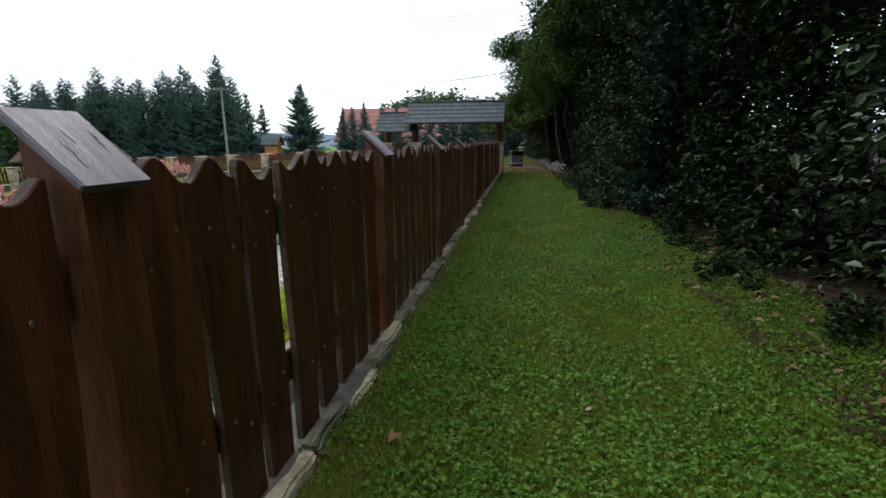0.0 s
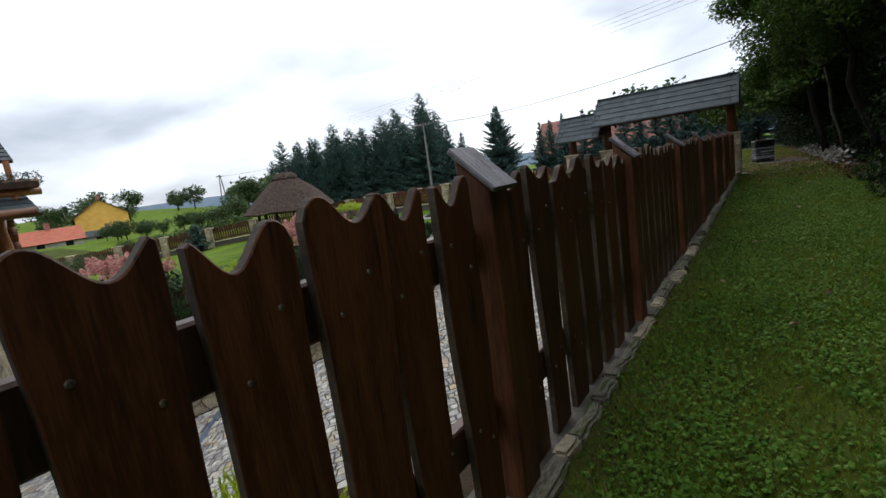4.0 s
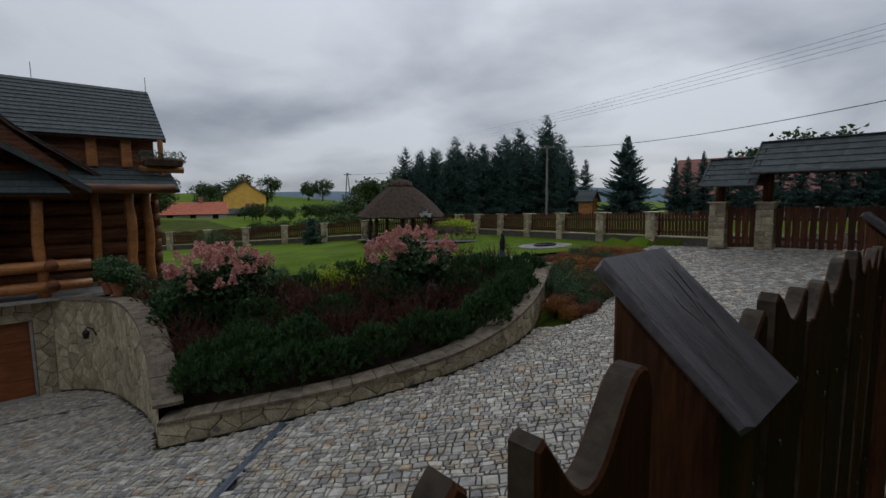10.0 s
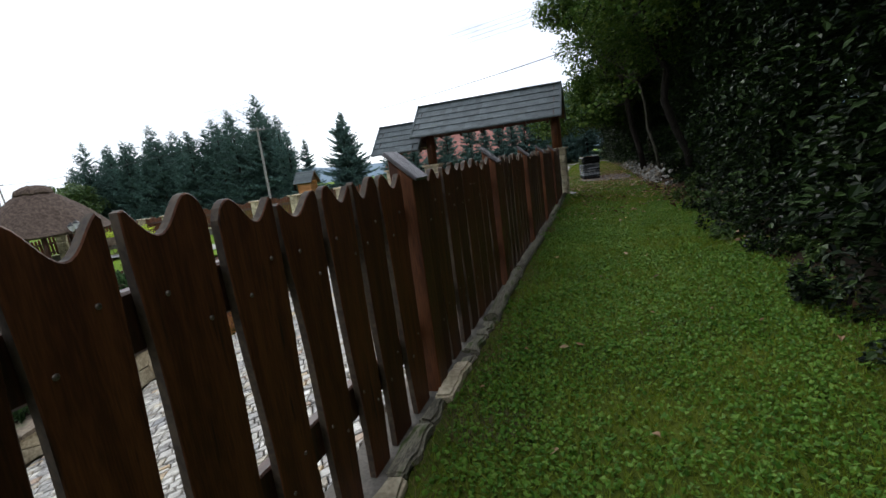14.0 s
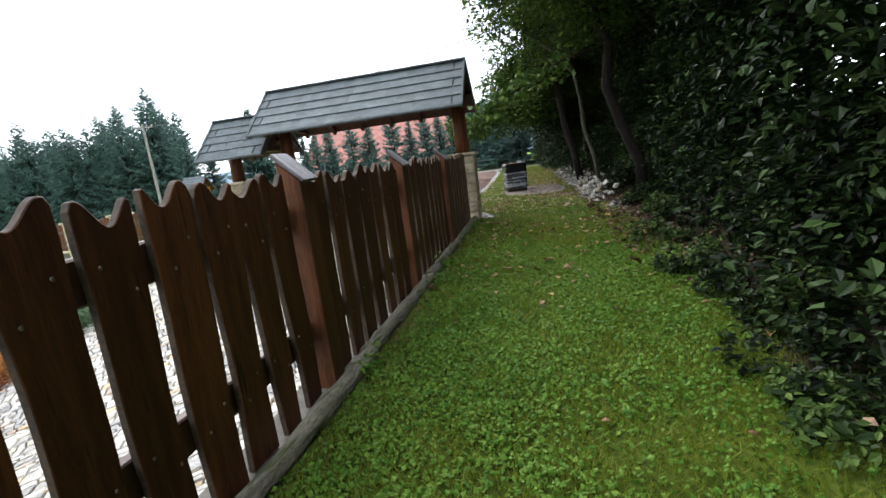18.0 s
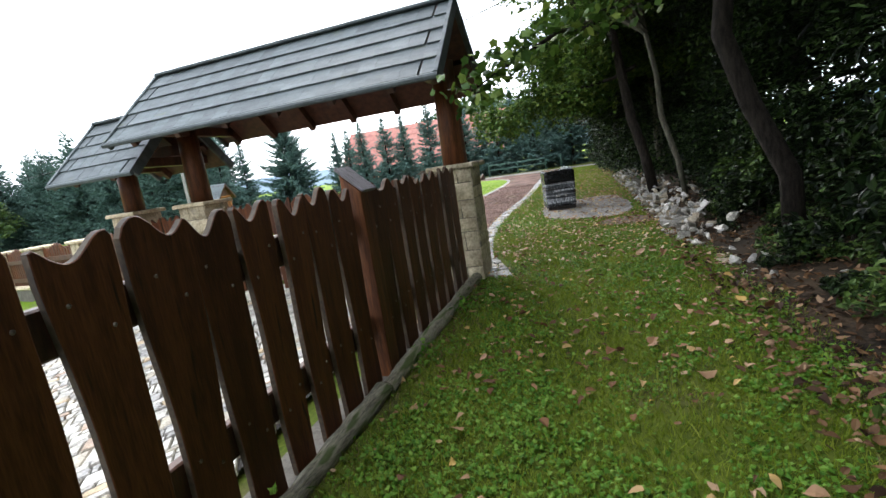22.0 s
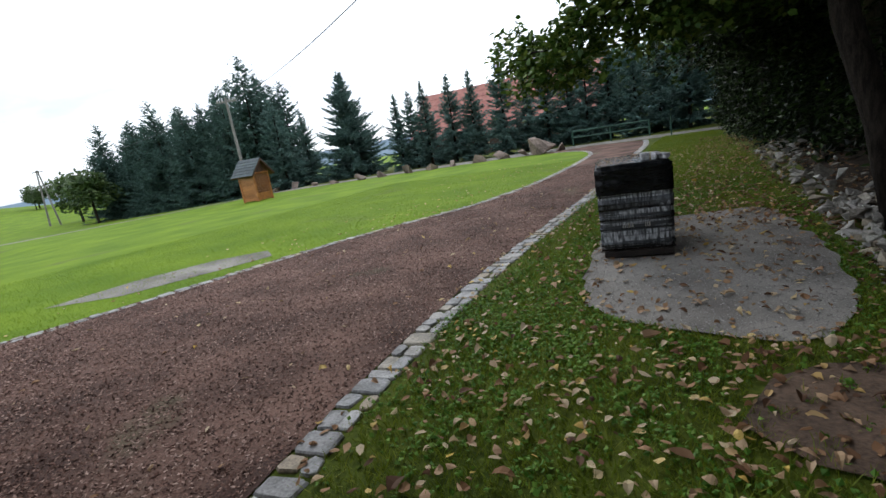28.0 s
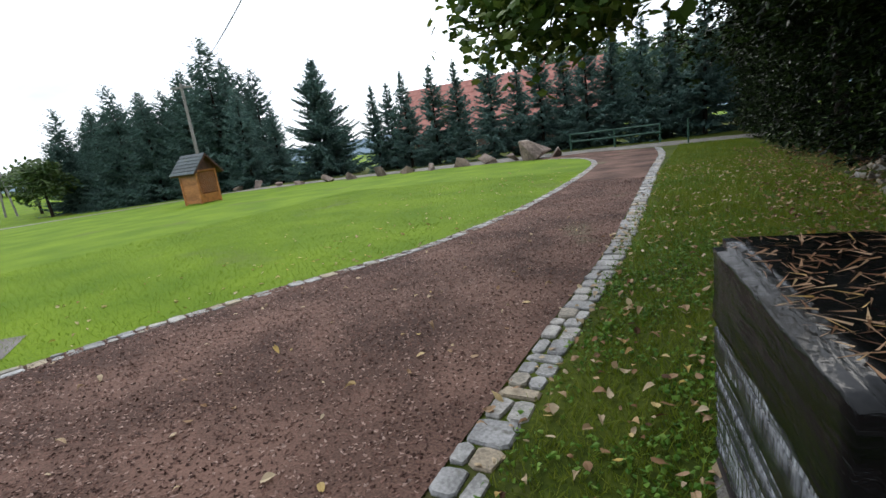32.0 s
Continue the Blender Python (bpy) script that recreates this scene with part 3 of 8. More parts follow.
flat("bare_earth", [(0.45, 25.75), (0.7, 25.55), (1.05, 25.5), (1.4, 25.7), (1.42, 26.2), (1.2, 26.5), (0.85, 26.42), (0.6, 26.2)], out_z, M_BARE, "bare brown earth patch strewn with leaves", 0.02, "earth")
flat("stone_dust_pad", PAD_RING, out_z, M_PAD, "grey compacted stone dust pad under a pallet", 0.014, "pad")
flat("lane", [(-8.0, 49.6), (-6.0, 51.0), (-2.9, 50.2), (3, 49.8), (3, 52.6), (-6, 53.5), (-20, 53.6), (-34, 51.2), (-60, 41), (-58, 38.5), (-33, 48.9), (-20, 50.9)], out_z, M_PAD, "pale narrow lane beyond the lawn", 0.016, "road")

# ---- fence along the path ----
BAY, FX = 2.5, -1.125


def plank_outline(w, top, seed, mirror):
    """A saw-cut wave runs over the top; the sides swell and wander."""
    r = random.Random(seed)
    kind, amp = seed % 4, r.uniform(0.036, 0.052)
    phase, waves = (0.5, 0.95, -1.3, 2.4)[kind] + r.uniform(-0.4, 0.4), (1.05, 0.9, 1.15, 1.3)[kind] + r.uniform(-0.1, 0.1)
    wob = [r.uniform(-1, 1) for _ in range(6)]
    full = top - 0.17

    def side(t, k):
        body = 0.013 * (t / full) ** 2 - 0.021 * (1 - t / full)
        drift = 0.009 * math.sin(2.4 * t + 3 * wob[k]) + 0.006 * math.sin(6.1 * t + 5 * wob[k + 1])
        return body * (1 if k == 0 else -1) + drift

    def crest(u):
        z = top - 0.045 + amp * math.cos(math.tau * waves * u + phase)
        return z - 0.02 * max(0, (abs(u - 0.5) - 0.44) / 0.06) ** 2
    pts = []
    nz, n = 11, 18
    for i in range(nz):
        t = i / (nz - 1) * full
        pts.append((w / 2 + side(t, 0), 0.03 + t))
    for i in range(n + 1):
        u = 1 - i / n
        pts.append(((u - 0.5) * w + side(full, 0 if u > 0.5 else 2) * abs(2 * u - 1), crest(u)))
    for i in range(nz):
        t = (1 - i / (nz - 1)) * full
        pts.append((-w / 2 + side(t, 2), 0.03 + t))
    if mirror:
        pts = [(-a, z) for a, z in pts][::-1]
    return pts


def plank_mesh(seed, w, top, mirror):
    bm = prism(plank_outline(w, top, seed, mirror), -0.038, 0.004, "x")
    for f in bm.faces:
        f.material_index = 1 if abs(f.normal.x) < 0.4 else 0
    me = bpy.data.meshes.new("plank")
    bm.to_mesh(me)
    bm.free()
    me.materials.append(M_PLANK)
    me.materials.append(M_EDGE)
    return me


PLANKS = [plank_mesh(s + 40, 0.218 + 0.018 * (s % 4), 1.472 + 0.012 * (s % 3), (s // 4) % 2 == 1) for s in range(20)]
BOLT = bmesh.new()
bmesh.ops.create_uvsphere(BOLT, u_segments=8, v_segments=5, radius=0.0085)
bmesh.ops.scale(BOLT, vec=(0.55, 1, 1), verts=BOLT.verts)
BOLT_ME = bpy.data.meshes.new("bolt")
BOLT.to_mesh(BOLT_ME)
BOLT_ME.materials.append(M_BOLT)


def fence_bay(y0, y1, number):
    bay = thing("fence", "dark brown stained fence bay of wavy-topped wooden planks", "fence", pose(FX, 0, 0), "bays of the path fence")
    r = random.Random(number * 13 + 5)
    n = max(2, round((y1 - y0) / 0.305))
    for z, half in ((0.44, 0.085), (1.195, 0.085)):
        part("rail", box(-0.10, -0.042, y0 - 0.02, y1 + 0.02, z - half, z + half, 0.008), M_BEAM, bay)
    for i in range(n):
        y = y0 + (i + 0.5) * (y1 - y0) / n + r.uniform(-0.012, 0.012)
        p = part("plank", PLANKS[(number * 7 + i * 3 + (i % 2)) % 20], None, bay, at=pose(0, y, r.uniform(-0.018, 0.018), r.uniform(-1.3, 1.3), 0, r.uniform(-0.6, 0.6)))
        slant = r.choice((-1, 1))
        for z, u in ((0.40, -0.055), (0.49, 0.055), (1.14, -0.062), (1.255, 0.062)):
            part("bolt", BOLT_ME, None, p, at=pose(0.004, slant * u + r.uniform(-0.012, 0.012), z + r.uniform(-0.015, 0.015)))
    return bay


M_NEARBLACK = surface("near-black paint split and pallet wood", (0.010, 0.007, 0.006), (0.025, 0.018, 0.014), 8.0, 0.9, 0.2)


def fence_post(y):
    post = thing("fence_post", "square dark brown fence post with a sloped grey-painted cap board", "fence post", pose(FX, y + 0.02, 0.015), "posts of the path fence")
    shaft = prism([(-0.09, -0.06), (0.055, -0.06), (0.055, 1.408), (-0.09, 1.543)], 0.16, 0.006)
    bmesh.ops.translate(shaft, vec=(0, -0.08, 0), verts=shaft.verts)
    part("shaft", shaft, M_POST, post)
    cap = prism([(-0.112, 1.573), (0.082, 1.398), (0.096, 1.416), (-0.097, 1.592)], 0.206, 0.006)
    bmesh.ops.translate(cap, vec=(0, -0.103, 0), verts=cap.verts)
    board = part("cap", cap, M_CAP, post, "sloped board with flaking grey paint")
    r = random.Random(int(y * 10) + 900)
    for _ in range(4):
        u0, v0, ln = r.uniform(0.02, 0.45), r.uniform(-0.085, 0.085), r.uniform(0.15, 0.5)
        pts, v1 = [], v0
        for q in range(6):
            u = min(u0 + ln * q / 5, 0.97)
            v1 += r.uniform(-0.006, 0.006)
            pts.append((-0.097 + 0.193 * u, v1, 1.5915 - 0.176 * u))
        part("crack", tube(pts, [0.0004, 0.0011, 0.0015, 0.0013, 0.0009, 0.0004], 4), M_NEARBLACK, board)
    return post


for k in range(-1, 9):
    here, after = (j * BAY + {3: -0.08, 7: -0.15, 8: -0.15}.get(j, 0.0) for j in (k, k + 1))
    fence_post(here)
    fence_bay(here + 0.1, after - 0.1 if k < 8 else 22.38, k + 1)

# the wall under the fence and its edging
bm = bmesh.new()
ys = np.arange(-8, 22.41, 0.95)
ring = []
for y in ys:
    zl = float(cob_z(-2.0, y)) - 0.25
    ring.append([bm.verts.new((x, y, z)) for x, z in ((-1.36, zl), (-1.34, 0.03), (-1.02, 0.03), (-1.02, -0.2))])
for a, b in zip(ring, ring[1:]):
    for k in range(3):
        bm.faces.new((a[k], a[k + 1], b[k + 1], b[k]))
tagged(part("retaining_wall", bm, M_SANDJ), "low stone retaining wall under the path fence", "wall", kind="structure")
r = random.Random(3)
y = -3.0
while y < 22.2:
    ln = min(r.uniform(1.6, 2.6) if y > 11 else r.uniform(0.18, 0.55), 22.5 - y)
    if y > 11:
        m_ = 14
        s = tube([(0, -ln / 2 + ln * q / m_, 0.055) for q in range(m_ + 1)], [0.064 + 0.012 * noise.noise(Vector((y, q * 0.7, 2.0))) for q in range(m_ + 1)], 12)
    else:
        s = box(-0.06, 0.045 + r.uniform(-0.015, 0.025), -ln / 2, ln / 2, 0, 0.06 + r.uniform(-0.025, 0.03), 0.018, 2)
        bmesh.ops.subdivide_edges(s, edges=[e for e in s.edges if abs(e.verts[0].co.y - e.verts[1].co.y) > ln * 0.6], cuts=9)
    for v in s.verts:
        v.co += Vector((noise.noise(v.co * 9 + Vector((y, 0, 0))) * 0.02, 0, noise.noise(v.co * 8 + Vector((0, y, 3))) * 0.022))
    tagged(part("edging_stone", s, M_LOG if y > 11 or r.random() < 0.6 else M_SAND, at=pose(-1.035 + r.uniform(-0.012, 0.012), y + ln / 2, -0.015, 0, 0, r.uniform(-1, 1))),
           "long mossy edging log under the fence" if y > 11 else "rough sandstone edging under the fence", "edging", "edging of the path fence")
    y += ln + 0.01

M_SLAB = surface("dark brown slab stone", (0.055, 0.043, 0.032), (0.15, 0.12, 0.09), 5.0, 0.85, 0.6, 35.0, vary=0.25, spots=((0.05, 0.06, 0.025), 4.0, 0.6))
r = random.Random(31)
step_wall = thing("slab_wall", "low stepped wall of dark brown stone slabs under the fence", "wall", kind="structure")
for row, (x0, x1, up) in enumerate(((-2.02, -1.62, 0.16), (-1.70, -1.34, 0.42))):
    y = 4.2 + 0.3 * row
    while y < 13.5:
        ln = r.uniform(0.35, 0.85)
        zt = float(cob_z(-1.9, y + ln / 2)) + up
        s = box(x0 + r.uniform(-0.03, 0.03), x1, y, y + ln - 0.012, zt - 0.30, zt + r.uniform(-0.015, 0.015), 0.012)
        for v in s.verts:
            v.co += Vector((noise.noise(v.co * 5 + Vector((row, 0, 0))), noise.noise(v.co * 5 + Vector((0, row, 4))), 0)) * 0.03
        part("slab", s, M_SLAB, step_wall)
        y += ln

# ---- gate with shingled roofs ----
GY0 = 22.75
SHINGLE = box(-0.105, 0.105, 0, 0.34, 0, 0.022, 0.004)
SH_ME = bpy.data.meshes.new("shingle")
SHINGLE.to_mesh(SH_ME)
SH_ME.materials.append(M_ROOF)


def gate_roof(name, x0, x1, ridge, eave, half, label):
    roof = thing(name, label, "gate roof", pose((x0 + x1) / 2, GY0, 0))
    w = (x1 - x0) / 2
    slope = math.atan2(ridge - eave, half)
    length = math.hypot(ridge - eave, half)
    for s in (-1, 1):
        base = pose(0, 0, ridge, 0, 0, 0 if s < 0 else 180) @ pose(0, 0, 0, math.degrees(slope), 0, 0)
        part("roof_board", box(-w, w, -length + 0.03, 0, -0.035, -0.012), M_BEAM, roof, at=base)
        n = int(2 * w / 0.2)
        for c in range(5):
            y = -length + c * (length - 0.06) / 5
            for i in range(n):
                x = -w + (i + 0.5) * 2 * w / n + (0.03 if c % 2 else -0.03) * (0 < i < n - 1)
                part("shingle", SH_ME, None, roof, at=base @ pose(x, y - 0.01, 0.012 + rng.uniform(0, 0.004), -4.2 + rng.uniform(-0.4, 0.4), 0, rng.uniform(-0.6, 0.6)))
        for x in (-w + 0.02, w - 0.02):
            part("verge_board", box(x - 0.025, x + 0.025, -length - 0.02, 0.03, -0.09, 0.05, 0.005), M_ROOF, roof, at=base)
        part("purlin", box(-w + 0.05, w - 0.05, -length * 0.62, -length * 0.62 + 0.11, -0.14, -0.035), M_BEAM, roof, at=base)
    part("ridge_board", box(-w, w, -0.09, 0.09, ridge - 0.01, ridge + 0.035, 0.012), M_ROOF, roof)
    for x in np.arange(-w + 0.35, w - 0.2, 0.75):
        for s in (-1, 1):
            part("rafter", box(-0.04, 0.04, -length + 0.05, 0, -0.15, -0.035), M_BEAM, roof, at=pose(x, 0, ridge, 0, 0, 0 if s < 0 else 180) @ pose(0, 0, 0, math.degrees(slope), 0, 0))
    for x in (-w + 0.33, w - 0.33):
        part("tie_beam", box(x - 0.06, x + 0.06, -half + 0.25, half - 0.25, eave + 0.06, eave + 0.2, 0.01), M_BEAM, roof)
    part("plate_beam", box(-w + 0.2, w - 0.2, -0.08, 0.08, eave + 0.2, eave + 0.36, 0.01), M_BEAM, roof)
    part("gutter", tube([(-w, -half - 0.04, eave - 0.02), (w, -half - 0.04, eave - 0.02)], 0.035, 8), M_ROOF, roof, "thin dark gutter")
    return roof


gate_roof("gate_roof", -5.62, -0.92, 3.42, 2.42, 1.12, "long dark shingled gable roof over the drive gate")
gate_roof("wicket_roof", -7.14, -5.45, 2.95, 2.04, 0.95, "short dark shingled gable roof over the wicket gate")


def clipped(poly, px, py, nx, ny):
    """The part of a polygon on the near side of a line through (px, py)."""
    out = []
    for (ax, ay), (bx, by) in zip(poly, poly[1:] + poly[:1]):
        da, db = (ax - px) * nx + (ay - py) * ny, (bx - px) * nx + (by - py) * ny
        if da <= 0:
            out.append((ax, ay))
        if (da < 0 < db) or (db < 0 < da):
            t = da / (da - db)
            out.append((ax + (bx - ax) * t, ay + (by - ay) * t))
    return out


def stone_skin(parent, where, U, V, du, dv, material, seed, hole=None, thick=0.03, name="stone", gap=0.011, loose=1.0):
    """Broken flat stones fitted to one another, each a piece of its own, over a wall given by where(u, v, out)."""
    gap = max(gap, 0.016)
    r = random.Random(seed)
    nu, nv = max(1, round(U / du)), max(1, round(V / dv))
    su, sv = U / nu, V / nv
    seeds = {(i, j): ((i + 0.5 + 0.25 * (j % 2) + r.uniform(-0.36, 0.36) * loose) * su, (j + 0.5 + r.uniform(-0.34, 0.34) * loose) * sv) for i in range(-2, nu + 2) for j in range(-2, nv + 2)}
    for i in range(nu):
        for j in range(nv):
            cu, cv = seeds[i, j]
            cell = [(max(cu - 1.6 * su, 0), max(cv - 1.6 * sv, 0)), (min(cu + 1.6 * su, U), max(cv - 1.6 * sv, 0)), (min(cu + 1.6 * su, U), min(cv + 1.6 * sv, V)), (max(cu - 1.6 * su, 0), min(cv + 1.6 * sv, V))]
            for a in (-2, -1, 0, 1, 2):
                for b in (-2, -1, 0, 1, 2):
                    q = seeds.get((i + a, j + b))
                    if (a or b) and q and (0 <= j + b < nv) and (0 <= i + a < nu) and len(cell) > 2:
                        nx, ny = q[0] - cu, q[1] - cv
                        d = math.hypot(nx, ny) + 1e-6
                        cell = clipped(cell, cu + nx * (0.5 - gap / 2 / d), cv + ny * (0.5 - gap / 2 / d), nx, ny)
            if len(cell) < 3:
                continue
            mu, mv = sum(p for p, _ in cell) / len(cell), sum(q for _, q in cell) / len(cell)
            if hole and hole(mu, mv, max(abs(p - mu) for p, _ in cell) * 0.92, max(abs(q - mv) for _, q in cell) * 0.92):
                continue
            t = thick * r.uniform(0.6, 1.3)
            n = len(cell)
            v = [where(p, q, -0.01) for p, q in cell] + [where(p, q, t * 0.65) for p, q in cell] + [where(mu + (p - mu) * 0.86, mv + (q - mv) * 0.86, t) for p, q in cell]
            f = [(k, (k + 1) % n, n + (k + 1) % n, n + k) for k in range(n)] + [(n + k, n + (k + 1) % n, 2 * n + (k + 1) % n, 2 * n + k) for k in range(n)]
            part(name, fast_mesh(name, np.array(v), [np.array(f), np.array([[2 * n + k for k in range(n)]])]), material, parent)


def coursed_skin(parent, where, U, V, rows, material, seed, start=0):
    """Hewn blocks in level courses of uneven height, one or two to a course, with rough raised faces."""
    r = random.Random(seed)
    cuts = [0.0] + sorted(V * (k + r.uniform(-0.2, 0.2)) / rows for k in range(1, rows)) + [V]
    for j in range(rows):
        v0, v1 = cuts[j] + 0.005, cuts[j + 1] - 0.005
        split = (j + start) % 2 == 0 or r.random() < 0.25
        m = U * r.choice((0.36, 0.42, 0.58, 0.64)) if split else U
        for u0, u1 in ((0.0, m - 0.005), (m + 0.005, U)) if split else ((0.0, U),):
            s0, s1 = r.uniform(-0.012, 0.012), r.uniform(-0.012, 0.012)
            n = 4
            grid, face = [], []
            t = r.uniform(0.018, 0.03)
            for b in range(n + 1):
                for a in range(n + 1):
                    p, q = a / n, b / n
                    u = u0 + (u1 - u0) * p + (s0 if u0 > 0 and p == 0 else 0) * (q - 0.5) * 2 + (s1 if u1 < U and p == 1 else 0) * (q - 0.5)
                    edge = a in (0, n) or b in (0, n)
                    o = t * (0.5 if edge else 1.0) + 0.016 * noise.noise(Vector((u * 9 + seed, (v0 + q) * 9, j))) * (0.6 if edge else 1)
                    grid.append(where(u, v0 + (v1 - v0) * q + 0.006 * noise.noise(Vector((u * 12, seed, b))), o))
            face = [(b * (n + 1) + a, b * (n + 1) + a + 1, (b + 1) * (n + 1) + a + 1, (b + 1) * (n + 1) + a) for b in range(n) for a in range(n)]
            rim = list(range(n)) + [(n + 1) * k + n for k in range(n)] + [(n + 1) * (n + 1) - 1 - k for k in range(n)] + [(n + 1) * (n - k) for k in range(n)]
            base = len(grid)
            for k in rim:
                p, q = (k % (n + 1)) / n, (k // (n + 1)) / n
                grid.append(where(u0 + (u1 - u0) * p, v0 + (v1 - v0) * q, -0.01))
            w_ = len(rim)
            face += [(base + k, base + (k + 1) % w_, rim[(k + 1) % w_], rim[k]) for k in range(w_)]
            part("stone", fast_mesh("stone", np.array(grid), np.array(face)), material, parent)


def stone_pillar(x, y, w, h, base, label, group, rows=6):
    pil = thing("stone_pillar", label, "pillar", pose(x, y, base), group)
    part("core", box(-w / 2 + 0.005, w / 2 - 0.005, -w / 2 + 0.005, w / 2 - 0.005, 0, h), M_SANDJ, pil)
    turns = (lambda u, v, o: (u - w / 2, -w / 2 - o, v), lambda u, v, o: (w / 2 + o, u - w / 2, v), lambda u, v, o: (w / 2 - u, w / 2 + o, v), lambda u, v, o: (-w / 2 - o, w / 2 - u, v))
    for q, where in enumerate(turns):
        coursed_skin(pil, where, w, h, rows, M_SAND, int(abs(x) * 100) + int(y * 10) + q, q)
    cap = box(-w / 2 - 0.07, w / 2 + 0.07, -w / 2 - 0.07, w / 2 + 0.07, h, h + 0.06, 0.012)
    for v in cap.verts:
        v.co += Vector((noise.noise(v.co * 7), noise.noise(v.co * 7 + Vector((3, 1, 0))), 0)) * 0.025
    part("cap_slab", cap, M_SAND, pil, "flat sandstone slab")
    return pil


for x in (-1.2, -5.36, -6.78):
    h = 1.45 if x > -2 else 1.55
    stone_pillar(x, GY0, 0.48, h, -0.02 if x > -2 else -0.12, "square sandstone gate pillar with a flat slab on top", "gate pillars", 7)
    top = (h + 0.04, 2.62) if x > -6 else (h + 0.04, 2.3)
    tagged(part("gate_post", tube([(x, GY0, top[0] - 0.12), (x, GY0, 2.75 if x > -6 else 2.35)], [0.16, 0.145], 14), M_POST, smooth=True), "thick round brown log post standing on a stone pillar", "post", "gate posts")


def gate_leaf(x0, x1, base, name, label):
    g = thing(name, label, "gate", pose(0, GY0, base))
    for z in (0.3, 0.95):
        part("rail", box(x0 + 0.03, x1 - 0.03, 0.03, 0.08, z - 0.05, z + 0.05, 0.006), M_BEAM, g)
    n = max(3, round((x1 - x0) / 0.21))
    for i in range(n):
        x = x0 + (i + 0.5) * (x1 - x0) / n
        part("plank", PLANKS[(i * 3 + 1) % 20], None, g, at=pose(x, 0, 0.0, 0, 0, -90) @ Matrix.Diagonal((1, 0.78, 0.94, 1)))
    return g


gate_leaf(-3.28, -1.47, 0.0, "drive_gate", "closed brown wooden drive gate of upright planks")
gate_leaf(-5.10, -3.32, -0.03, "drive_gate", "closed brown wooden drive gate of upright planks")
gate_leaf(-6.53, -5.62, -0.06, "wicket_gate", "closed narrow brown wooden wicket gate")
# ---- trees ----
def rand_dirs(n, g):
    v = g.normal(size=(n, 3))
    return v / np.linalg.norm(v, axis=1, keepdims=True)


def leaf_quads(centres, size, g, up=0.4, ratio=0.6, fold=True):
    """A leaf at each place: a folded diamond of four vertices and two triangles."""
    n = len(centres)
    nrm = rand_dirs(n, g)
    nrm[:, 2] = np.abs(nrm[:, 2]) + up
    nrm /= np.linalg.norm(nrm, axis=1, keepdims=True)
    a = np.cross(nrm, rand_dirs(n, g))
    a /= np.linalg.norm(a, axis=1, keepdims=True)
    b = np.cross(nrm, a)
    s = (size * g.uniform(0.6, 1.4, n))[:, None]
    droop = nrm * s * 0.18
    v = np.stack([centres - a * s * 0.5, centres + b * s * 0.5 * ratio - droop, centres + a * s * 0.5, centres - b * s * 0.5 * ratio - droop], 1).reshape(-1, 3)
    i = np.arange(n)[:, None] * 4
    f = np.concatenate([i + [0, 1, 2], i + [0, 2, 3]])
    return v, f


def spruce_mesh(h, rad, seed, dens, bare=0.04, whorl=0.36, power=0.9, droop=0.3, fine=1.0):
    """Boughs in loose whorls; each bough is a spray of hanging needle twigs, its end turned up."""
    g = np.random.default_rng(seed)
    V = []
    z = h * bare + 0.1
    while z < h - 0.1:
        t = z / h
        r = rad * (1 - t) ** power * g.uniform(0.8, 1.12) + 0.06
        for k in range(int(8 + 5 * (1 - t))):
            ang = g.uniform(0, math.tau)
            ln = r * g.uniform(0.55, 1.2)
            z0 = z + g.normal(0, whorl * 0.28)
            rise = -droop * ln * (1 - t) + 0.45 * ln * t
            m = max(6, int(ln / 0.06 * dens / fine))
            u = g.uniform(0.08, 1, m)
            ca, sa = math.cos(ang), math.sin(ang)
            base = np.stack([ca * ln * u, sa * ln * u, z0 + rise * u + 0.2 * ln * u ** 3], -1)
            side = np.where(g.random(m) < 0.5, -1, 1)[:, None] * np.array([-sa, ca, 0]) * g.uniform(0.3, 1, m)[:, None] + np.array([ca, sa, 0]) * 0.8
            size = (0.10 + 0.16 * ln * (1 - u)) * g.uniform(0.6, 1.3, m) * fine + 0.05 * fine
            tw = side * size[:, None]
            tw[:, 2] += g.uniform(-0.75, 0.12, m) * size
            wide = np.cross(tw, rand_dirs(m, g)) * 0.22
            V.append(np.stack([base - wide, base + tw, base + wide], 1).reshape(-1, 3))
        z += whorl * g.uniform(0.75, 1.2) * (0.65 + 0.45 * (1 - t))
    m = 26
    V.append(np.stack([np.stack([g.normal(0, 0.02, m), g.normal(0, 0.02, m), np.linspace(h - 0.7, h, m)], -1), np.stack([g.normal(0, 0.07, m), g.normal(0, 0.07, m), np.linspace(h - 0.65, h + 0.1, m)], -1),
                       np.stack([g.normal(0, 0.02, m), g.normal(0, 0.02, m), np.linspace(h - 0.6, h + 0.02, m)], -1)], 1).reshape(-1, 3))
    v = np.concatenate(V)
    return fast_mesh("crown", v, np.arange(len(v)).reshape(-1, 3))


def spruce(at, mesh, h, mat, label, group, scale=1.0, turn=0.0):
    t = thing("spruce", label, "tree", Matrix.Translation(at) @ pose(0, 0, 0, 0, 0, turn) @ Matrix.Diagonal((scale, scale, scale, 1)), group)
    part("trunk", tube([(0, 0, -0.3), (0, 0, h * 0.5), (0, 0, h - 0.2)], [0.018 * h, 0.011 * h, 0.015], 7), M_BARK, t)
    part("crown", mesh, mat, t)
    return t


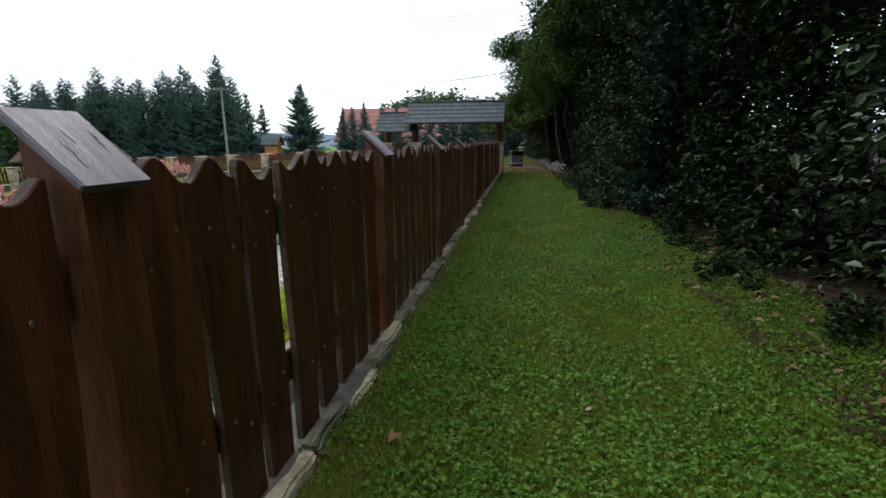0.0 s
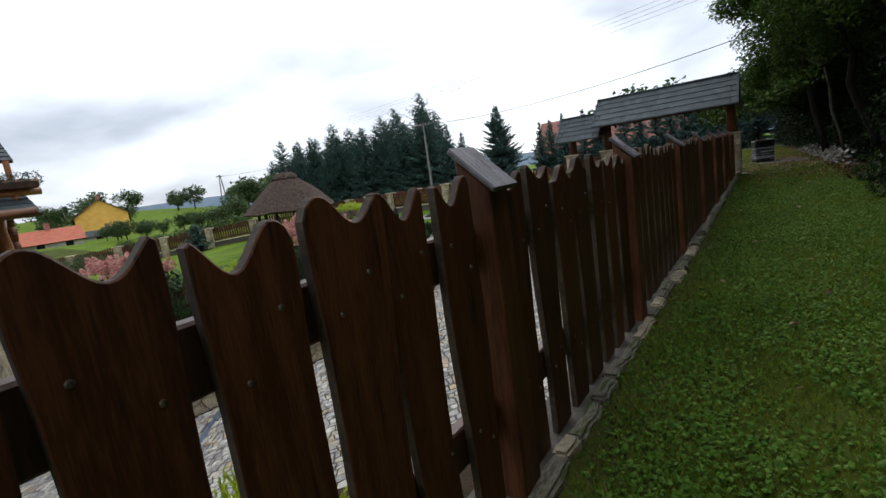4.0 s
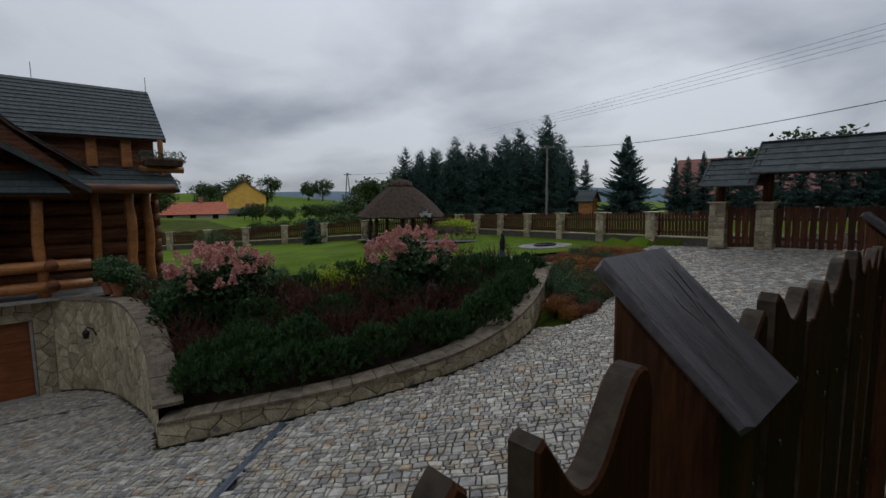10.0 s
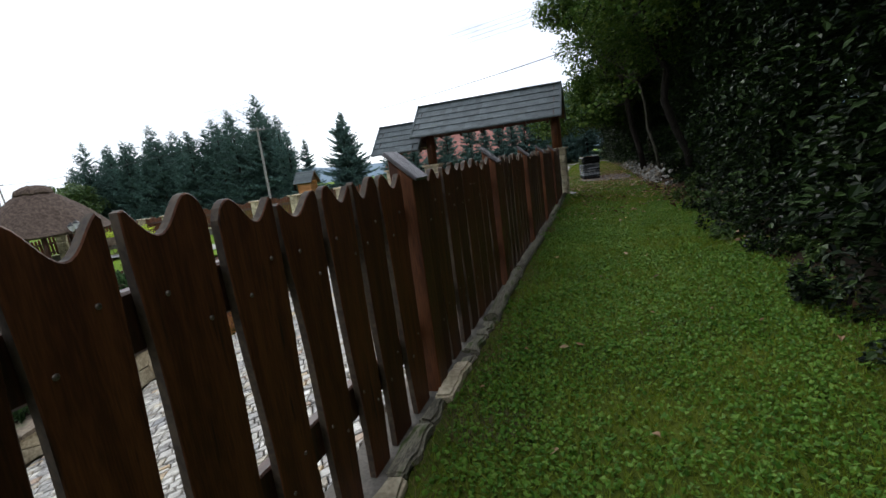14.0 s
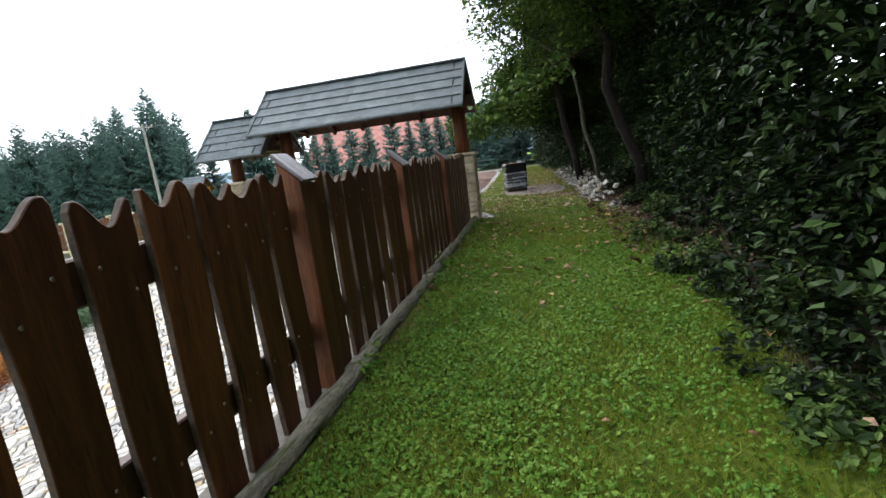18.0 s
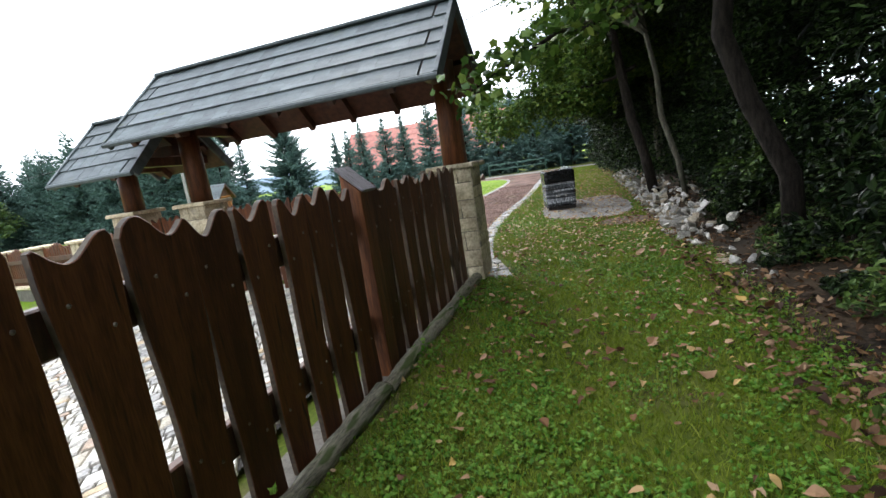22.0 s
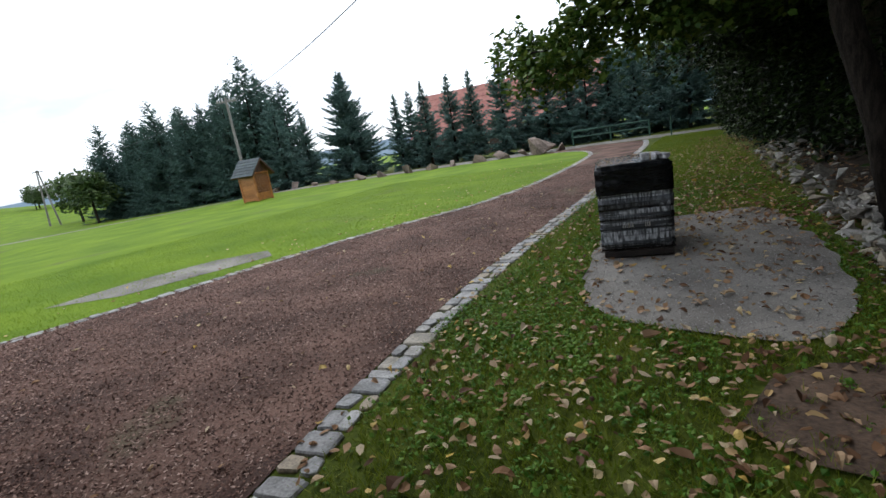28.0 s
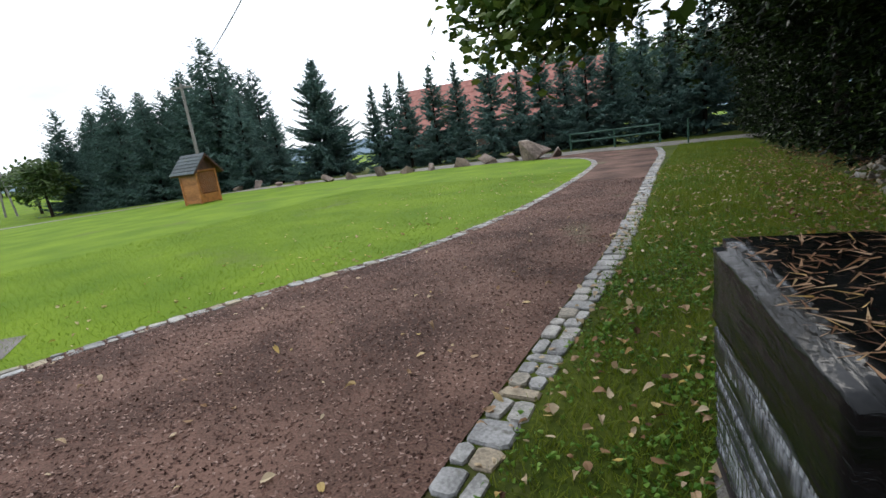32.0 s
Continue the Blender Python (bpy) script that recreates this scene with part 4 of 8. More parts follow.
SPR_BIG = spruce_mesh(8.6, 3.5, 1, 4.2, 0.01, 0.24, 0.85, 0.25)
SPR_A = spruce_mesh(6.6, 2.25, 2, 3.6, 0.01, 0.34, 1.08, 0.25)
SPR_B = spruce_mesh(6.6, 2.05, 3, 3.6, 0.01, 0.32, 1.08, 0.25)
SPR_F1 = spruce_mesh(10, 3.7, 4, 1.2, 0.02, 0.34, 0.7, 0.2)
SPR_F2 = spruce_mesh(11, 3.5, 5, 1.2, 0.02, 0.36, 0.62, 0.2)
for m in (SPR_BIG, SPR_A, SPR_B):
    m.materials.append(M_SPRUCE)
for m in (SPR_F1, SPR_F2):
    m.materials.append(M_DARKSPRUCE)


def gz(x, y):
    return float(ground_z(np.array(x), np.array(y)))


spruce((-27.8, 57.2, gz(-27.8, 57.2) - 0.1), SPR_BIG, 8.6, None, "broad blue-green spruce standing alone", "", 1.06)
for k, (az, y, s) in enumerate([(34.3, 56.5, 0.94), (32.6, 57.0, 0.95), (30.9, 56.2, 1.0), (27.9, 56.0, 1.0), (25.4, 56.2, 0.99), (21.9, 55.5, 1.06), (19.2, 57.0, 0.9), (17.0, 56.0, 1.0), (14.6, 57.5, 0.95), (12.6, 56.2, 1.0), (10.2, 57.0, 1.05), (7.6, 56.4, 1.0), (5.2, 58.0, 1.05), (2.4, 57.0, 1.1)]):
    x = 0.4 - math.tan(radians(az)) * (y - 23.6)
    spruce((x, y, gz(x, y) - 0.1), SPR_A if k % 2 else SPR_B, 6.6, None, "slender blue spruce with tiered boughs", "spruces beyond the lawn", s, 57.0 * k)
for k, (x, y, s) in enumerate([(-33.4, 54.2, 0.92), (-35.2, 55.4, 0.98), (-33.0, 57.0, 0.8)]):
    spruce((x, y, gz(x, y) - 0.2), SPR_A, 6.6, None, "tall open-crowned spruce beside the pole", "spruces at the pole", s * 1.35, 40 * k)
for k in range(48):
    a = k / 47
    x, y = -37.5 - 38 * a + rng.uniform(-1.2, 1.2), 56.0 + 2.5 * a + 3.0 * (k % 3) + rng.uniform(-1, 1)
    spruce((x, y, gz(x, y) - 0.2), SPR_F1 if k % 2 else SPR_F2, 10, None, "tall dark spruce in a close stand", "dark spruce stand", rng.uniform(0.88, 1.2), rng.uniform(0, 360))


def leaf_crown(blobs, count, size, seed, shell=0.55, shape=None):
    """Leaves thick in the shells of uneven clumps. blobs: x, y, z, rx, ry, rz."""
    g = np.random.default_rng(seed)
    b = np.array(blobs, float)
    vol = (b[:, 3] * b[:, 4] + b[:, 4] * b[:, 5] + b[:, 3] * b[:, 5])
    pick = g.choice(len(b), count, p=vol / vol.sum())
    d = rand_dirs(count, g)
    r = g.uniform(shell, 1.0, count) ** 0.7
    bumps = 1 + 0.22 * np.sin(d[:, 0] * 7 + pick) * np.sin(d[:, 1] * 6 + pick * 1.7) + 0.18 * np.sin(d[:, 2] * 9 + pick * 2.3)
    c = b[pick, :3] + d * b[pick, 3:] * (r * bumps)[:, None]
    return (shape or leaf_quads)(c, size, g)


def ovate(points, size, g, out=None):
    """Pointed oval leaves, folded along the midrib, that hang a little outwards."""
    n = len(points)
    tip = rand_dirs(n, g)
    tip[:, 2] = -np.abs(tip[:, 2]) * 0.7 + 0.15
    tip[:, 0] -= 0.35
    tip /= np.linalg.norm(tip, axis=1, keepdims=True)
    side = np.cross(tip, rand_dirs(n, g) * 0.55 + np.array([0, 0, 1.0]))
    side /= np.linalg.norm(side, axis=1, keepdims=True) + 1e-9
    up = np.cross(side, tip)
    s_ = (size * g.uniform(0.6, 1.35, n))[:, None]
    a, m, b = points - tip * s_ * 0.5, points + up * s_ * 0.04, points + tip * s_ * 0.5 - up * s_ * 0.08
    l0, l1 = points - tip * s_ * 0.12 + side * s_ * 0.29 + up * s_ * 0.09, points + tip * s_ * 0.22 + side * s_ * 0.2 + up * s_ * 0.05
    r0, r1 = points - tip * s_ * 0.12 - side * s_ * 0.29 + up * s_ * 0.09, points + tip * s_ * 0.22 - side * s_ * 0.2 + up * s_ * 0.05
    v = np.stack([a, l0, l1, b, r1, r0], 1).reshape(-1, 3)
    i = np.arange(n)[:, None] * 6
    return v, np.concatenate([i + [0, 3, 2, 1], i + [0, 5, 4, 3]])


def clump_cloud(centre, radii, n, seed, rmin, rmax):
    g = np.random.default_rng(seed)
    out = []
    for _ in range(n):
        d = rand_dirs(1, g)[0]
        p = np.array(centre) + d * np.array(radii) * g.uniform(0.35, 1.0)
        r = g.uniform(rmin, rmax)
        out.append((*p, r, r, r * 0.75))
    return out


def lobed(points, size, g, curl=0.3):
    """Lobed leaves, each a small fan turned its own way."""
    n, k = len(points), 10
    ang = np.linspace(0, math.tau, k, endpoint=False)[None]
    rad = (0.5 + 0.5 * np.abs(np.cos(ang / 2))) * np.where(np.arange(k)[None] % 2 == 0, 1.0, 0.72) * g.uniform(0.85, 1.1, (n, k)) * (size * g.uniform(0.65, 1.3, n))[:, None] * 0.55
    nrm = rand_dirs(n, g)
    nrm[:, 2] = np.abs(nrm[:, 2]) + 0.3
    nrm /= np.linalg.norm(nrm, axis=1, keepdims=True)
    a = np.cross(nrm, rand_dirs(n, g))
    a /= np.linalg.norm(a, axis=1, keepdims=True)
    b = np.cross(nrm, a)
    x, y = np.cos(ang) * rad, np.sin(ang) * rad * 0.75
    ring = points[:, None] + a[:, None] * x[..., None] + b[:, None] * y[..., None] - nrm[:, None] * (curl * (rad ** 2) / size)[..., None]
    v = np.concatenate([points[:, None], ring], 1).reshape(-1, 3)
    i = np.arange(n)[:, None] * (k + 1)
    f = np.concatenate([i + [0, 1 + j, 1 + (j + 1) % k] for j in range(k)])
    return v, f


HEDGE = []
g = np.random.default_rng(11)
for y in np.arange(-6, 62, 0.55):
    edge = np.interp(y, [-6, 2, 8, 10, 16, 19, 20.5, 23.5, 26, 31, 36, 42, 50, 62], [2.45, 2.4, 2.25, 1.75, 1.9, 2.0, 2.5, 2.75, 2.55, 2.3, 1.6, 0.9, 0.4, 0.2])
    for k in range(12):
        z = g.uniform(0.9, 6.8) if k > 3 else (0.2, 0.45, 0.8, 1.3)[k]
        HEDGE.append((edge + 0.5 + g.uniform(-0.2, 0.9) - 0.10 * max(z - 2.2, 0), y + g.uniform(-0.4, 0.4), z, g.uniform(0.3, 0.7), g.uniform(0.35, 0.75), g.uniform(0.3, 0.65)))
for seg, (lo, hi) in enumerate(((-6, 4), (4, 12), (12, 20), (20, 30), (30, 62))):
    bl = [b for b in HEDGE if lo <= b[1] < hi]
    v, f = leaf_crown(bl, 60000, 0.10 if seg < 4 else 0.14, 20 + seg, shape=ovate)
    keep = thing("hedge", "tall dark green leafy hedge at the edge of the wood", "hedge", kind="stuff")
    part("leaves", fast_mesh("leaves", v, f), M_SHADEHEDGE if seg else M_PALEHEDGE, keep)

BACK = [(g.uniform(3.4, 5.6), y + g.uniform(-0.5, 0.5), g.uniform(0.8, 11.0), g.uniform(0.8, 1.4), g.uniform(0.8, 1.4), g.uniform(0.7, 1.2)) for y in np.arange(-9, 64, 0.8) for _ in range(8)]
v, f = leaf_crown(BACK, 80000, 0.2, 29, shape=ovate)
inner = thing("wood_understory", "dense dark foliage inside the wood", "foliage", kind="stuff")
part("leaves", fast_mesh("leaves", v, f), M_SHADEHEDGE, inner)
# canopy thickened overhead, mostly unseen, to keep sky light off the hedge
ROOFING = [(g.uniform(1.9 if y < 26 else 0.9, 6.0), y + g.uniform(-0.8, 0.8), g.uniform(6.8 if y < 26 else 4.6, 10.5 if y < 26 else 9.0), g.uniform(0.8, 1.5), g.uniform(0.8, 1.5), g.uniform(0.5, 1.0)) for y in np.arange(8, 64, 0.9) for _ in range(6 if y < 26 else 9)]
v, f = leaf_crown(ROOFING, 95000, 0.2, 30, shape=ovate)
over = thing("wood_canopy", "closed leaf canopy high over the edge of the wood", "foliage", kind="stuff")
part("leaves", fast_mesh("leaves", v, f), M_SHADEHEDGE, over)

# wood behind the hedge
for k in range(42):
    y = -8 + k * 1.75 + rng.uniform(-0.6, 0.6)
    x = 5.2 + (k % 3) * 2.4 + rng.uniform(-0.7, 0.7)
    h = rng.uniform(9, 12)
    t = thing("tree", "tall dark leafy tree in the wood beside the path", "tree", pose(x, y, 0.3), "trees of the wood")
    part("trunk", tube([(0, 0, -0.5), (0.1, 0.1, h * 0.4), (0, 0, h * 0.85)], [0.17, 0.12, 0.03], 7), M_BARK, t)
    v, f = leaf_crown(clump_cloud((0, 0, h * 0.62), (2.2, 2.2, h * 0.36), 22, 100 + k, 0.6, 1.2), 3600, 0.25, 200 + k)
    part("crown", fast_mesh("crown", v, f), M_SHADEHEDGE, t)

# ---- stonework ----
def along(pts):
    """A line through points as a function of the distance: place, and the way to its right."""
    line = smooth_line(pts, 0.1)
    s = np.arange(len(line)) * 0.1

    def at(u):
        p = np.array([np.interp(u, s, line[:, k]) for k in range(line.shape[1])])
        q = np.array([np.interp(min(u + 0.1, s[-1]), s, line[:, k]) for k in range(line.shape[1])]) - np.array([np.interp(max(u - 0.1, 0), s, line[:, k]) for k in range(line.shape[1])])
        d = q[:2] / (np.linalg.norm(q[:2]) + 1e-9)
        return p, np.array([d[1], -d[0]])
    return at, float(s[-1])


def curved_wall(name, pts, label, height, cap=True, du=0.42, dv=0.24, seed=1, depth=0.35, cap_w=0.40, mat=None):
    """A stone wall along points of (x, y, foot, top), its face to the right of the way."""
    w = thing(name, label, "wall", kind="structure")
    at, length = along(pts)
    n = max(2, int(length / 0.35))
    V = []
    for i in range(n + 1):
        p, out = at(length * i / n)
        V += [(p[0], p[1], p[2] - 0.25), (p[0], p[1], p[3]), (p[0] - out[0] * depth, p[1] - out[1] * depth, p[3]), (p[0] - out[0] * depth, p[1] - out[1] * depth, p[2] - 0.25)]
    F = [(4 * i + k, 4 * i + 4 + k, 4 * i + 5 + k, 4 * i + 1 + k) for i in range(n) for k in range(3)]
    part("core", fast_mesh("core", np.array(V), np.array(F)), M_SANDJ, w)

    def where(u, v, o):
        p, out = at(u)
        return (p[0] + out[0] * o, p[1] + out[1] * o, p[2] + (p[3] - p[2]) * v / height)
    stone_skin(w, where, length, height, du, dv, mat or M_SAND, seed)
    if cap:
        r = random.Random(seed + 9)
        u = 0.0
        while u < length - 0.1:
            b = min(u + r.uniform(0.35, 0.7), length)
            v = []
            for uu in (u + 0.008, b - 0.008):
                p, out = at(uu)
                for o in (0.07, -cap_w):
                    for z in (0.0, 0.065):
                        v.append((p[0] + out[0] * o + r.uniform(-0.01, 0.01), p[1] + out[1] * o, p[3] + z + r.uniform(-0.006, 0.006)))
            part("cap_stone", fast_mesh("cap_stone", np.array(v), np.array([(0, 1, 5, 4), (1, 3, 7, 5), (3, 2, 6, 7), (0, 2, 3, 1), (4, 5, 7, 6), (0, 4, 6, 2)])), M_COPING, w)
            u = b
    return w


M_COPING = surface("brown slab coping", (0.10, 0.075, 0.05), (0.24, 0.19, 0.135), 5.0, 0.85, 0.6, 35.0, vary=0.2, spots=((0.09, 0.10, 0.05), 4.0, 0.62))


def cw(x, y, top):
    return (x, y, float(cob_z(np.array(x), np.array(y))), top)


BEDWALL = [(-9.85, 5.8), (-9.1, 7.0), (-8.45, 8.2), (-7.95, 9.3), (-7.62, 10.4), (-7.52, 11.5), (-7.68, 12.6), (-8.15, 13.9), (-8.9, 15.3), (-9.8, 16.8), (-10.6, 18.2)]
BEDTOP = [-2.10, -1.93, -1.79, -1.62, -1.46, -1.27, -1.08, -0.91, -0.78, -0.69, -0.63]
curved_wall("planter_wall", [cw(x, y, z) for (x, y), z in zip(BEDWALL, BEDTOP)], "low curved sandstone planter wall with slab coping", 0.5, seed=4)
curved_wall("garage_side_wall", [cw(-19.4, 4.85, -1.25), cw(-18.2, 5.45, -1.2), cw(-16.5, 5.85, -1.0), cw(-14.5, 6.0, -0.8), cw(-12.6, 6.05, -0.9), cw(-11.4, 6.0, -1.3), cw(-10.5, 5.9, -1.75), cw(-9.95, 5.82, -1.86)],
            "curved sandstone wall beside the garage drive", 2.4, seed=6, du=0.5, dv=0.3)
curved_wall("garage_left_wall", [cw(-16.6, -3.05, -3.75), cw(-17.2, -2.85, -3.05), cw(-17.9, -2.55, -2.3), cw(-18.7, -2.2, -1.6), cw(-19.42, -1.85, -1.3)], "sandstone wing wall beside the garage", 2.4, seed=7, du=0.5, dv=0.3)
curved_wall("border_wall", [cw(-4.0, 5.3, -1.42), cw(-5.0, 4.4, -1.55), cw(-6.3, 2.85, -1.85), cw(-7.6, 1.55, -2.15), cw(-9.8, -0.4, -2.7), cw(-12.1, -1.78, -3.18), cw(-14.0, -2.55, -3.5), cw(-15.4, -2.95, -3.68), cw(-16.7, -3.1, -3.75)],
            "low rounded sandstone border of the drive", 0.3, seed=8, du=0.5, dv=0.3, depth=0.3, cap_w=0.32)
M_BANKROCK = surface("dark weathered rubble", (0.07, 0.062, 0.05), (0.26, 0.235, 0.195), 4.0, 0.85, 0.8, 24.0, vary=0.35, spots=((0.05, 0.055, 0.03), 3.0, 0.6), dist=0.02)
curved_wall("rock_bank", [(-13.0, -5.9, -3.4, -1.5), (-15.0, -5.3, -3.7, -1.42), (-17.0, -4.3, -4.0, -1.36), (-18.4, -3.3, -4.1, -1.33), (-19.4, -2.5, -4.1, -1.3)], "dark dry stone bank below a clipped bed", 2.4, seed=9, du=0.3, dv=0.2, cap=False, mat=M_BANKROCK)

# cobbles of the yard: rows of uneven setts
FLOWER = [[(-12.05, 1.25), (-12.85, 0.9), (-13.7, 0.88), (-14.2, 1.15), (-13.9, 1.45), (-14.1, 1.55), (-13.65, 1.7), (-13.8, 1.9), (-12.9, 1.95), (-12.2, 1.78), (-11.98, 1.52)],
          [(-9.62, 2.55), (-10.07, 2.7), (-10.2, 3.0), (-10.35, 3.4), (-9.7, 3.3), (-9.38, 3.1), (-9.33, 2.85)], [(-10.88, 1.5), (-11.2, 1.2), (-11.0, 0.95), (-10.65, 0.75), (-10.48, 1.1), (-10.35, 1.45), (-10.6, 1.55)]]
STEM = smooth_line([(-12.05, 1.25), (-11.3, 1.42), (-10.68, 1.65), (-9.83, 2.0), (-9.34, 2.33), (-9.0, 2.68), (-8.8, 3.07), (-8.6, 3.48), (-8.07, 3.83)], 0.05)
JOINT = smooth_line([(-18.45, -1.7), (-17.6, 1.3), (-16.4, 3.6), (-15.0, 5.55)], 0.062)
DRAIN = ((-8.66, 7.5), (-5.2, 4.1))


def cobble_rows():
    """Courses of rough stones between wandering joints; some stones are split in two."""
    g = np.random.default_rng(5)
    du, dv = 0.118, 0.106
    ang = radians(38)
    ux, uy = np.array([math.cos(ang), math.sin(ang)]), np.array([-math.sin(ang), math.cos(ang)])
    org = np.array([-10.0, 8.0])
    grid = np.arange(-22, 22, 0.13)
    lines = [j * dv + np.cumsum(g.normal(0, 0.012, len(grid))) * 0.2 + g.uniform(-0.03, 0.03, len(grid)) for j in range(-180, 182)]
    quads_ = []
    for k in range(len(lines) - 1):
        n = 350
        cuts = np.cumsum(du * g.choice((0.6, 0.8, 0.95, 1.0, 1.1, 1.3, 1.6), n)) + g.uniform(0, du)
        cuts = cuts - cuts[n // 2]
        low, up = cuts + g.uniform(-0.024, 0.024, n), cuts + g.uniform(-0.024, 0.024, n)
        b, t = np.interp(low, grid, lines[k]), np.interp(up, grid, lines[k + 1])
        q = np.stack([np.stack([low[:-1], b[:-1]], -1), np.stack([low[1:], b[1:]], -1), np.stack([up[1:], t[1:]], -1), np.stack([up[:-1], t[:-1]], -1)], 1)
        wide = (q[:, 1, 0] - q[:, 0, 0])
        cut = (g.random(n - 1) < 0.14) & (wide > 0.12)
        m0, m1 = q[:, 0] * 0.5 + q[:, 3] * 0.5, q[:, 1] * 0.5 + q[:, 2] * 0.5
        quads_ += [q[~cut], np.stack([q[cut, 0], q[cut, 1], m1[cut], m0[cut]], 1), np.stack([m0[cut], m1[cut], q[cut, 2], q[cut, 3]], 1)]
    q = np.concatenate(quads_)
    c = q.mean(1, keepdims=True)
    off = q - c
    q = c + off * (1 - 0.0105 / (np.abs(off).mean(1, keepdims=True) + 0.02))
    q = org + q[..., :1] * ux + q[..., 1:] * uy
    x, y = q[..., 0].copy(), q[..., 1].copy()
    q[..., 0] += 0.16 * np.sin(y * 0.55 + 1.3 * np.sin(x * 0.4))
    q[..., 1] += 0.16 * np.sin(x * 0.5 + 1.7 * np.sin(y * 0.35))
    mid = q.mean(1)
    return q[inside(COBBLES, mid[:, 0], mid[:, 1])]


SETTS = cobble_rows()
CEN = SETTS.mean(1)
d0, d1 = np.array(DRAIN[0]), np.array(DRAIN[1])
tt = np.clip(((CEN - d0) @ (d1 - d0)) / ((d1 - d0) @ (d1 - d0)), 0, 1)
SETTS = SETTS[np.linalg.norm(CEN - (d0 + tt[:, None] * (d1 - d0)), axis=1) > 0.088]
CEN = SETTS.mean(1)


def in_flower(p, swell=0.0):
    """Whether points lie in the inlaid flower: its head, leaves or stem."""
    hit = np.linalg.norm(p[:, None] - STEM[None], axis=2).min(1) < 0.07 + swell
    for poly in FLOWER:
        hit |= inside(poly, p[:, 0], p[:, 1])
    return hit


dark = np.linalg.norm(CEN[:, None] - JOINT[None], axis=2).min(1) < 0.075
around = np.where((np.abs(CEN[:, 0] + 11.1) < 3.6) & (np.abs(CEN[:, 1] - 2.1) < 2.4))[0]
touched = in_flower(CEN[around], 0.03)
for k in range(4):
    touched |= in_flower(SETTS[around][:, k])
dark[around[touched]] = True


def sett_arrays(q, g):
    n = len(q)
    z = cob_z(q[..., 0], q[..., 1])
    c = q.mean(1, keepdims=True)
    lift = g.uniform(-0.006, 0.006, (n, 1)) + g.uniform(-0.004, 0.004, (n, 4))
    low = np.concatenate([q, (z - 0.075)[..., None]], -1)
    mid = np.concatenate([q, (z + lift - 0.010)[..., None]], -1)
    t = c + (q - c) * 0.87
    top = np.concatenate([t, (cob_z(t[..., 0], t[..., 1]) + lift + 0.004)[..., None]], -1)
    v = np.concatenate([low, mid, top], 1).reshape(-1, 3)
    i = np.arange(n)[:, None] * 12
    f = [i + [k, (k + 1) % 4, 4 + (k + 1) % 4, 4 + k] for k in range(4)] + [i + [4 + k, 4 + (k + 1) % 4, 8 + (k + 1) % 4, 8 + k] for k in range(4)] + [i + [8, 9, 10, 11]]
    return v, np.concatenate(f)


g5 = np.random.default_rng(6)
yard_setts = thing("cobbles", "grey granite cobbles laid in uneven rows", "paving", kind="stuff")
near_sett = (CEN[:, 0] > -5.6) & (CEN[:, 0] < -3.2) & (CEN[:, 1] > 5.6) & (CEN[:, 1] < 8.4) & ~dark
pick = np.where(near_sett)[0][:290]
rest = np.ones(len(CEN), bool)
rest[pick] = False
v, f = sett_arrays(SETTS[rest & ~dark], g5)
part("setts", fast_mesh("setts", v, f), M_COBBLE, yard_setts)
g6 = np.random.default_rng(16)
fine = np.stack(np.meshgrid(np.arange(-14.4, -7.8, 0.052), np.arange(0.4, 4.2, 0.052)), -1).reshape(-1, 2)
fine = fine + g6.uniform(-0.006, 0.006, fine.shape)
close = CEN[around]
free = np.concatenate([touched[((q[:, None] - close[None]) ** 2).sum(2).argmin(1)] for q in np.array_split(fine, 12)])
fine = fine[free]
shape_ = in_flower(fine)
corner = np.array([(-1, -1), (1, -1), (1, 1), (-1, 1)])
v, f = sett_arrays(fine[~shape_][:, None] + corner[None] * 0.024 + g6.uniform(-0.004, 0.004, ((~shape_).sum(), 4, 2)), g5)
part("small_setts", fast_mesh("small_setts", v, f), M_COBBLE, yard_setts)
fine = np.concatenate([fine[shape_], JOINT])
v, f = sett_arrays(fine[:, None] + corner[None] * 0.0245 + g6.uniform(-0.004, 0.004, (len(fine), 4, 2)), g5)
inlay = thing("flower_inlay", "dark stone flower inlay in the cobbled drive", "inlay", kind="stuff")
part("dark_setts", fast_mesh("dark_setts", v, f), M_DARKSTONE, inlay)
sett_patch = thing("cobble_patch", "grey granite cobbles laid in uneven rows", "paving", kind="structure")
for i in pick:
    v, f = sett_arrays(SETTS[i:i + 1], g5)
    part("cobble", fast_mesh("cobble", v, f), M_COBBLE, sett_patch)

# slotted drain
M_STEEL = surface("galvanised steel", (0.10, 0.12, 0.15), (0.20, 0.23, 0.28), 6.0, 0.45, 0.1, metal=0.4)
dv_ = d1 - d0
drain = thing("drain_channel", "long slotted grey steel drain channel in the cobbles", "drain")
dl = float(np.linalg.norm(dv_))
tilt = math.degrees(math.atan2(float(cob_z(*d1)) - float(cob_z(*d0)), dl))
drain.matrix_basis = pose(d0[0], d0[1], float(cob_z(*d0)), 0, 0, math.degrees(math.atan2(dv_[1], dv_[0]))) @ pose(0, 0, 0, 0, -tilt, 0)
part("channel", box(0, dl, -0.058, 0.058, -0.06, -0.012), M_COBJ, drain)
for s in (-1, 1):
    part("edge_rail", box(0, dl, s * 0.05 - 0.008, s * 0.05 + 0.008, -0.03, 0.006), M_STEEL, drain)
SLAT = bpy.data.meshes.new("slat")
sb = box(-0.010, 0.010, -0.042, 0.042, -0.01, 0.003)
sb.to_mesh(SLAT)
sb.free()
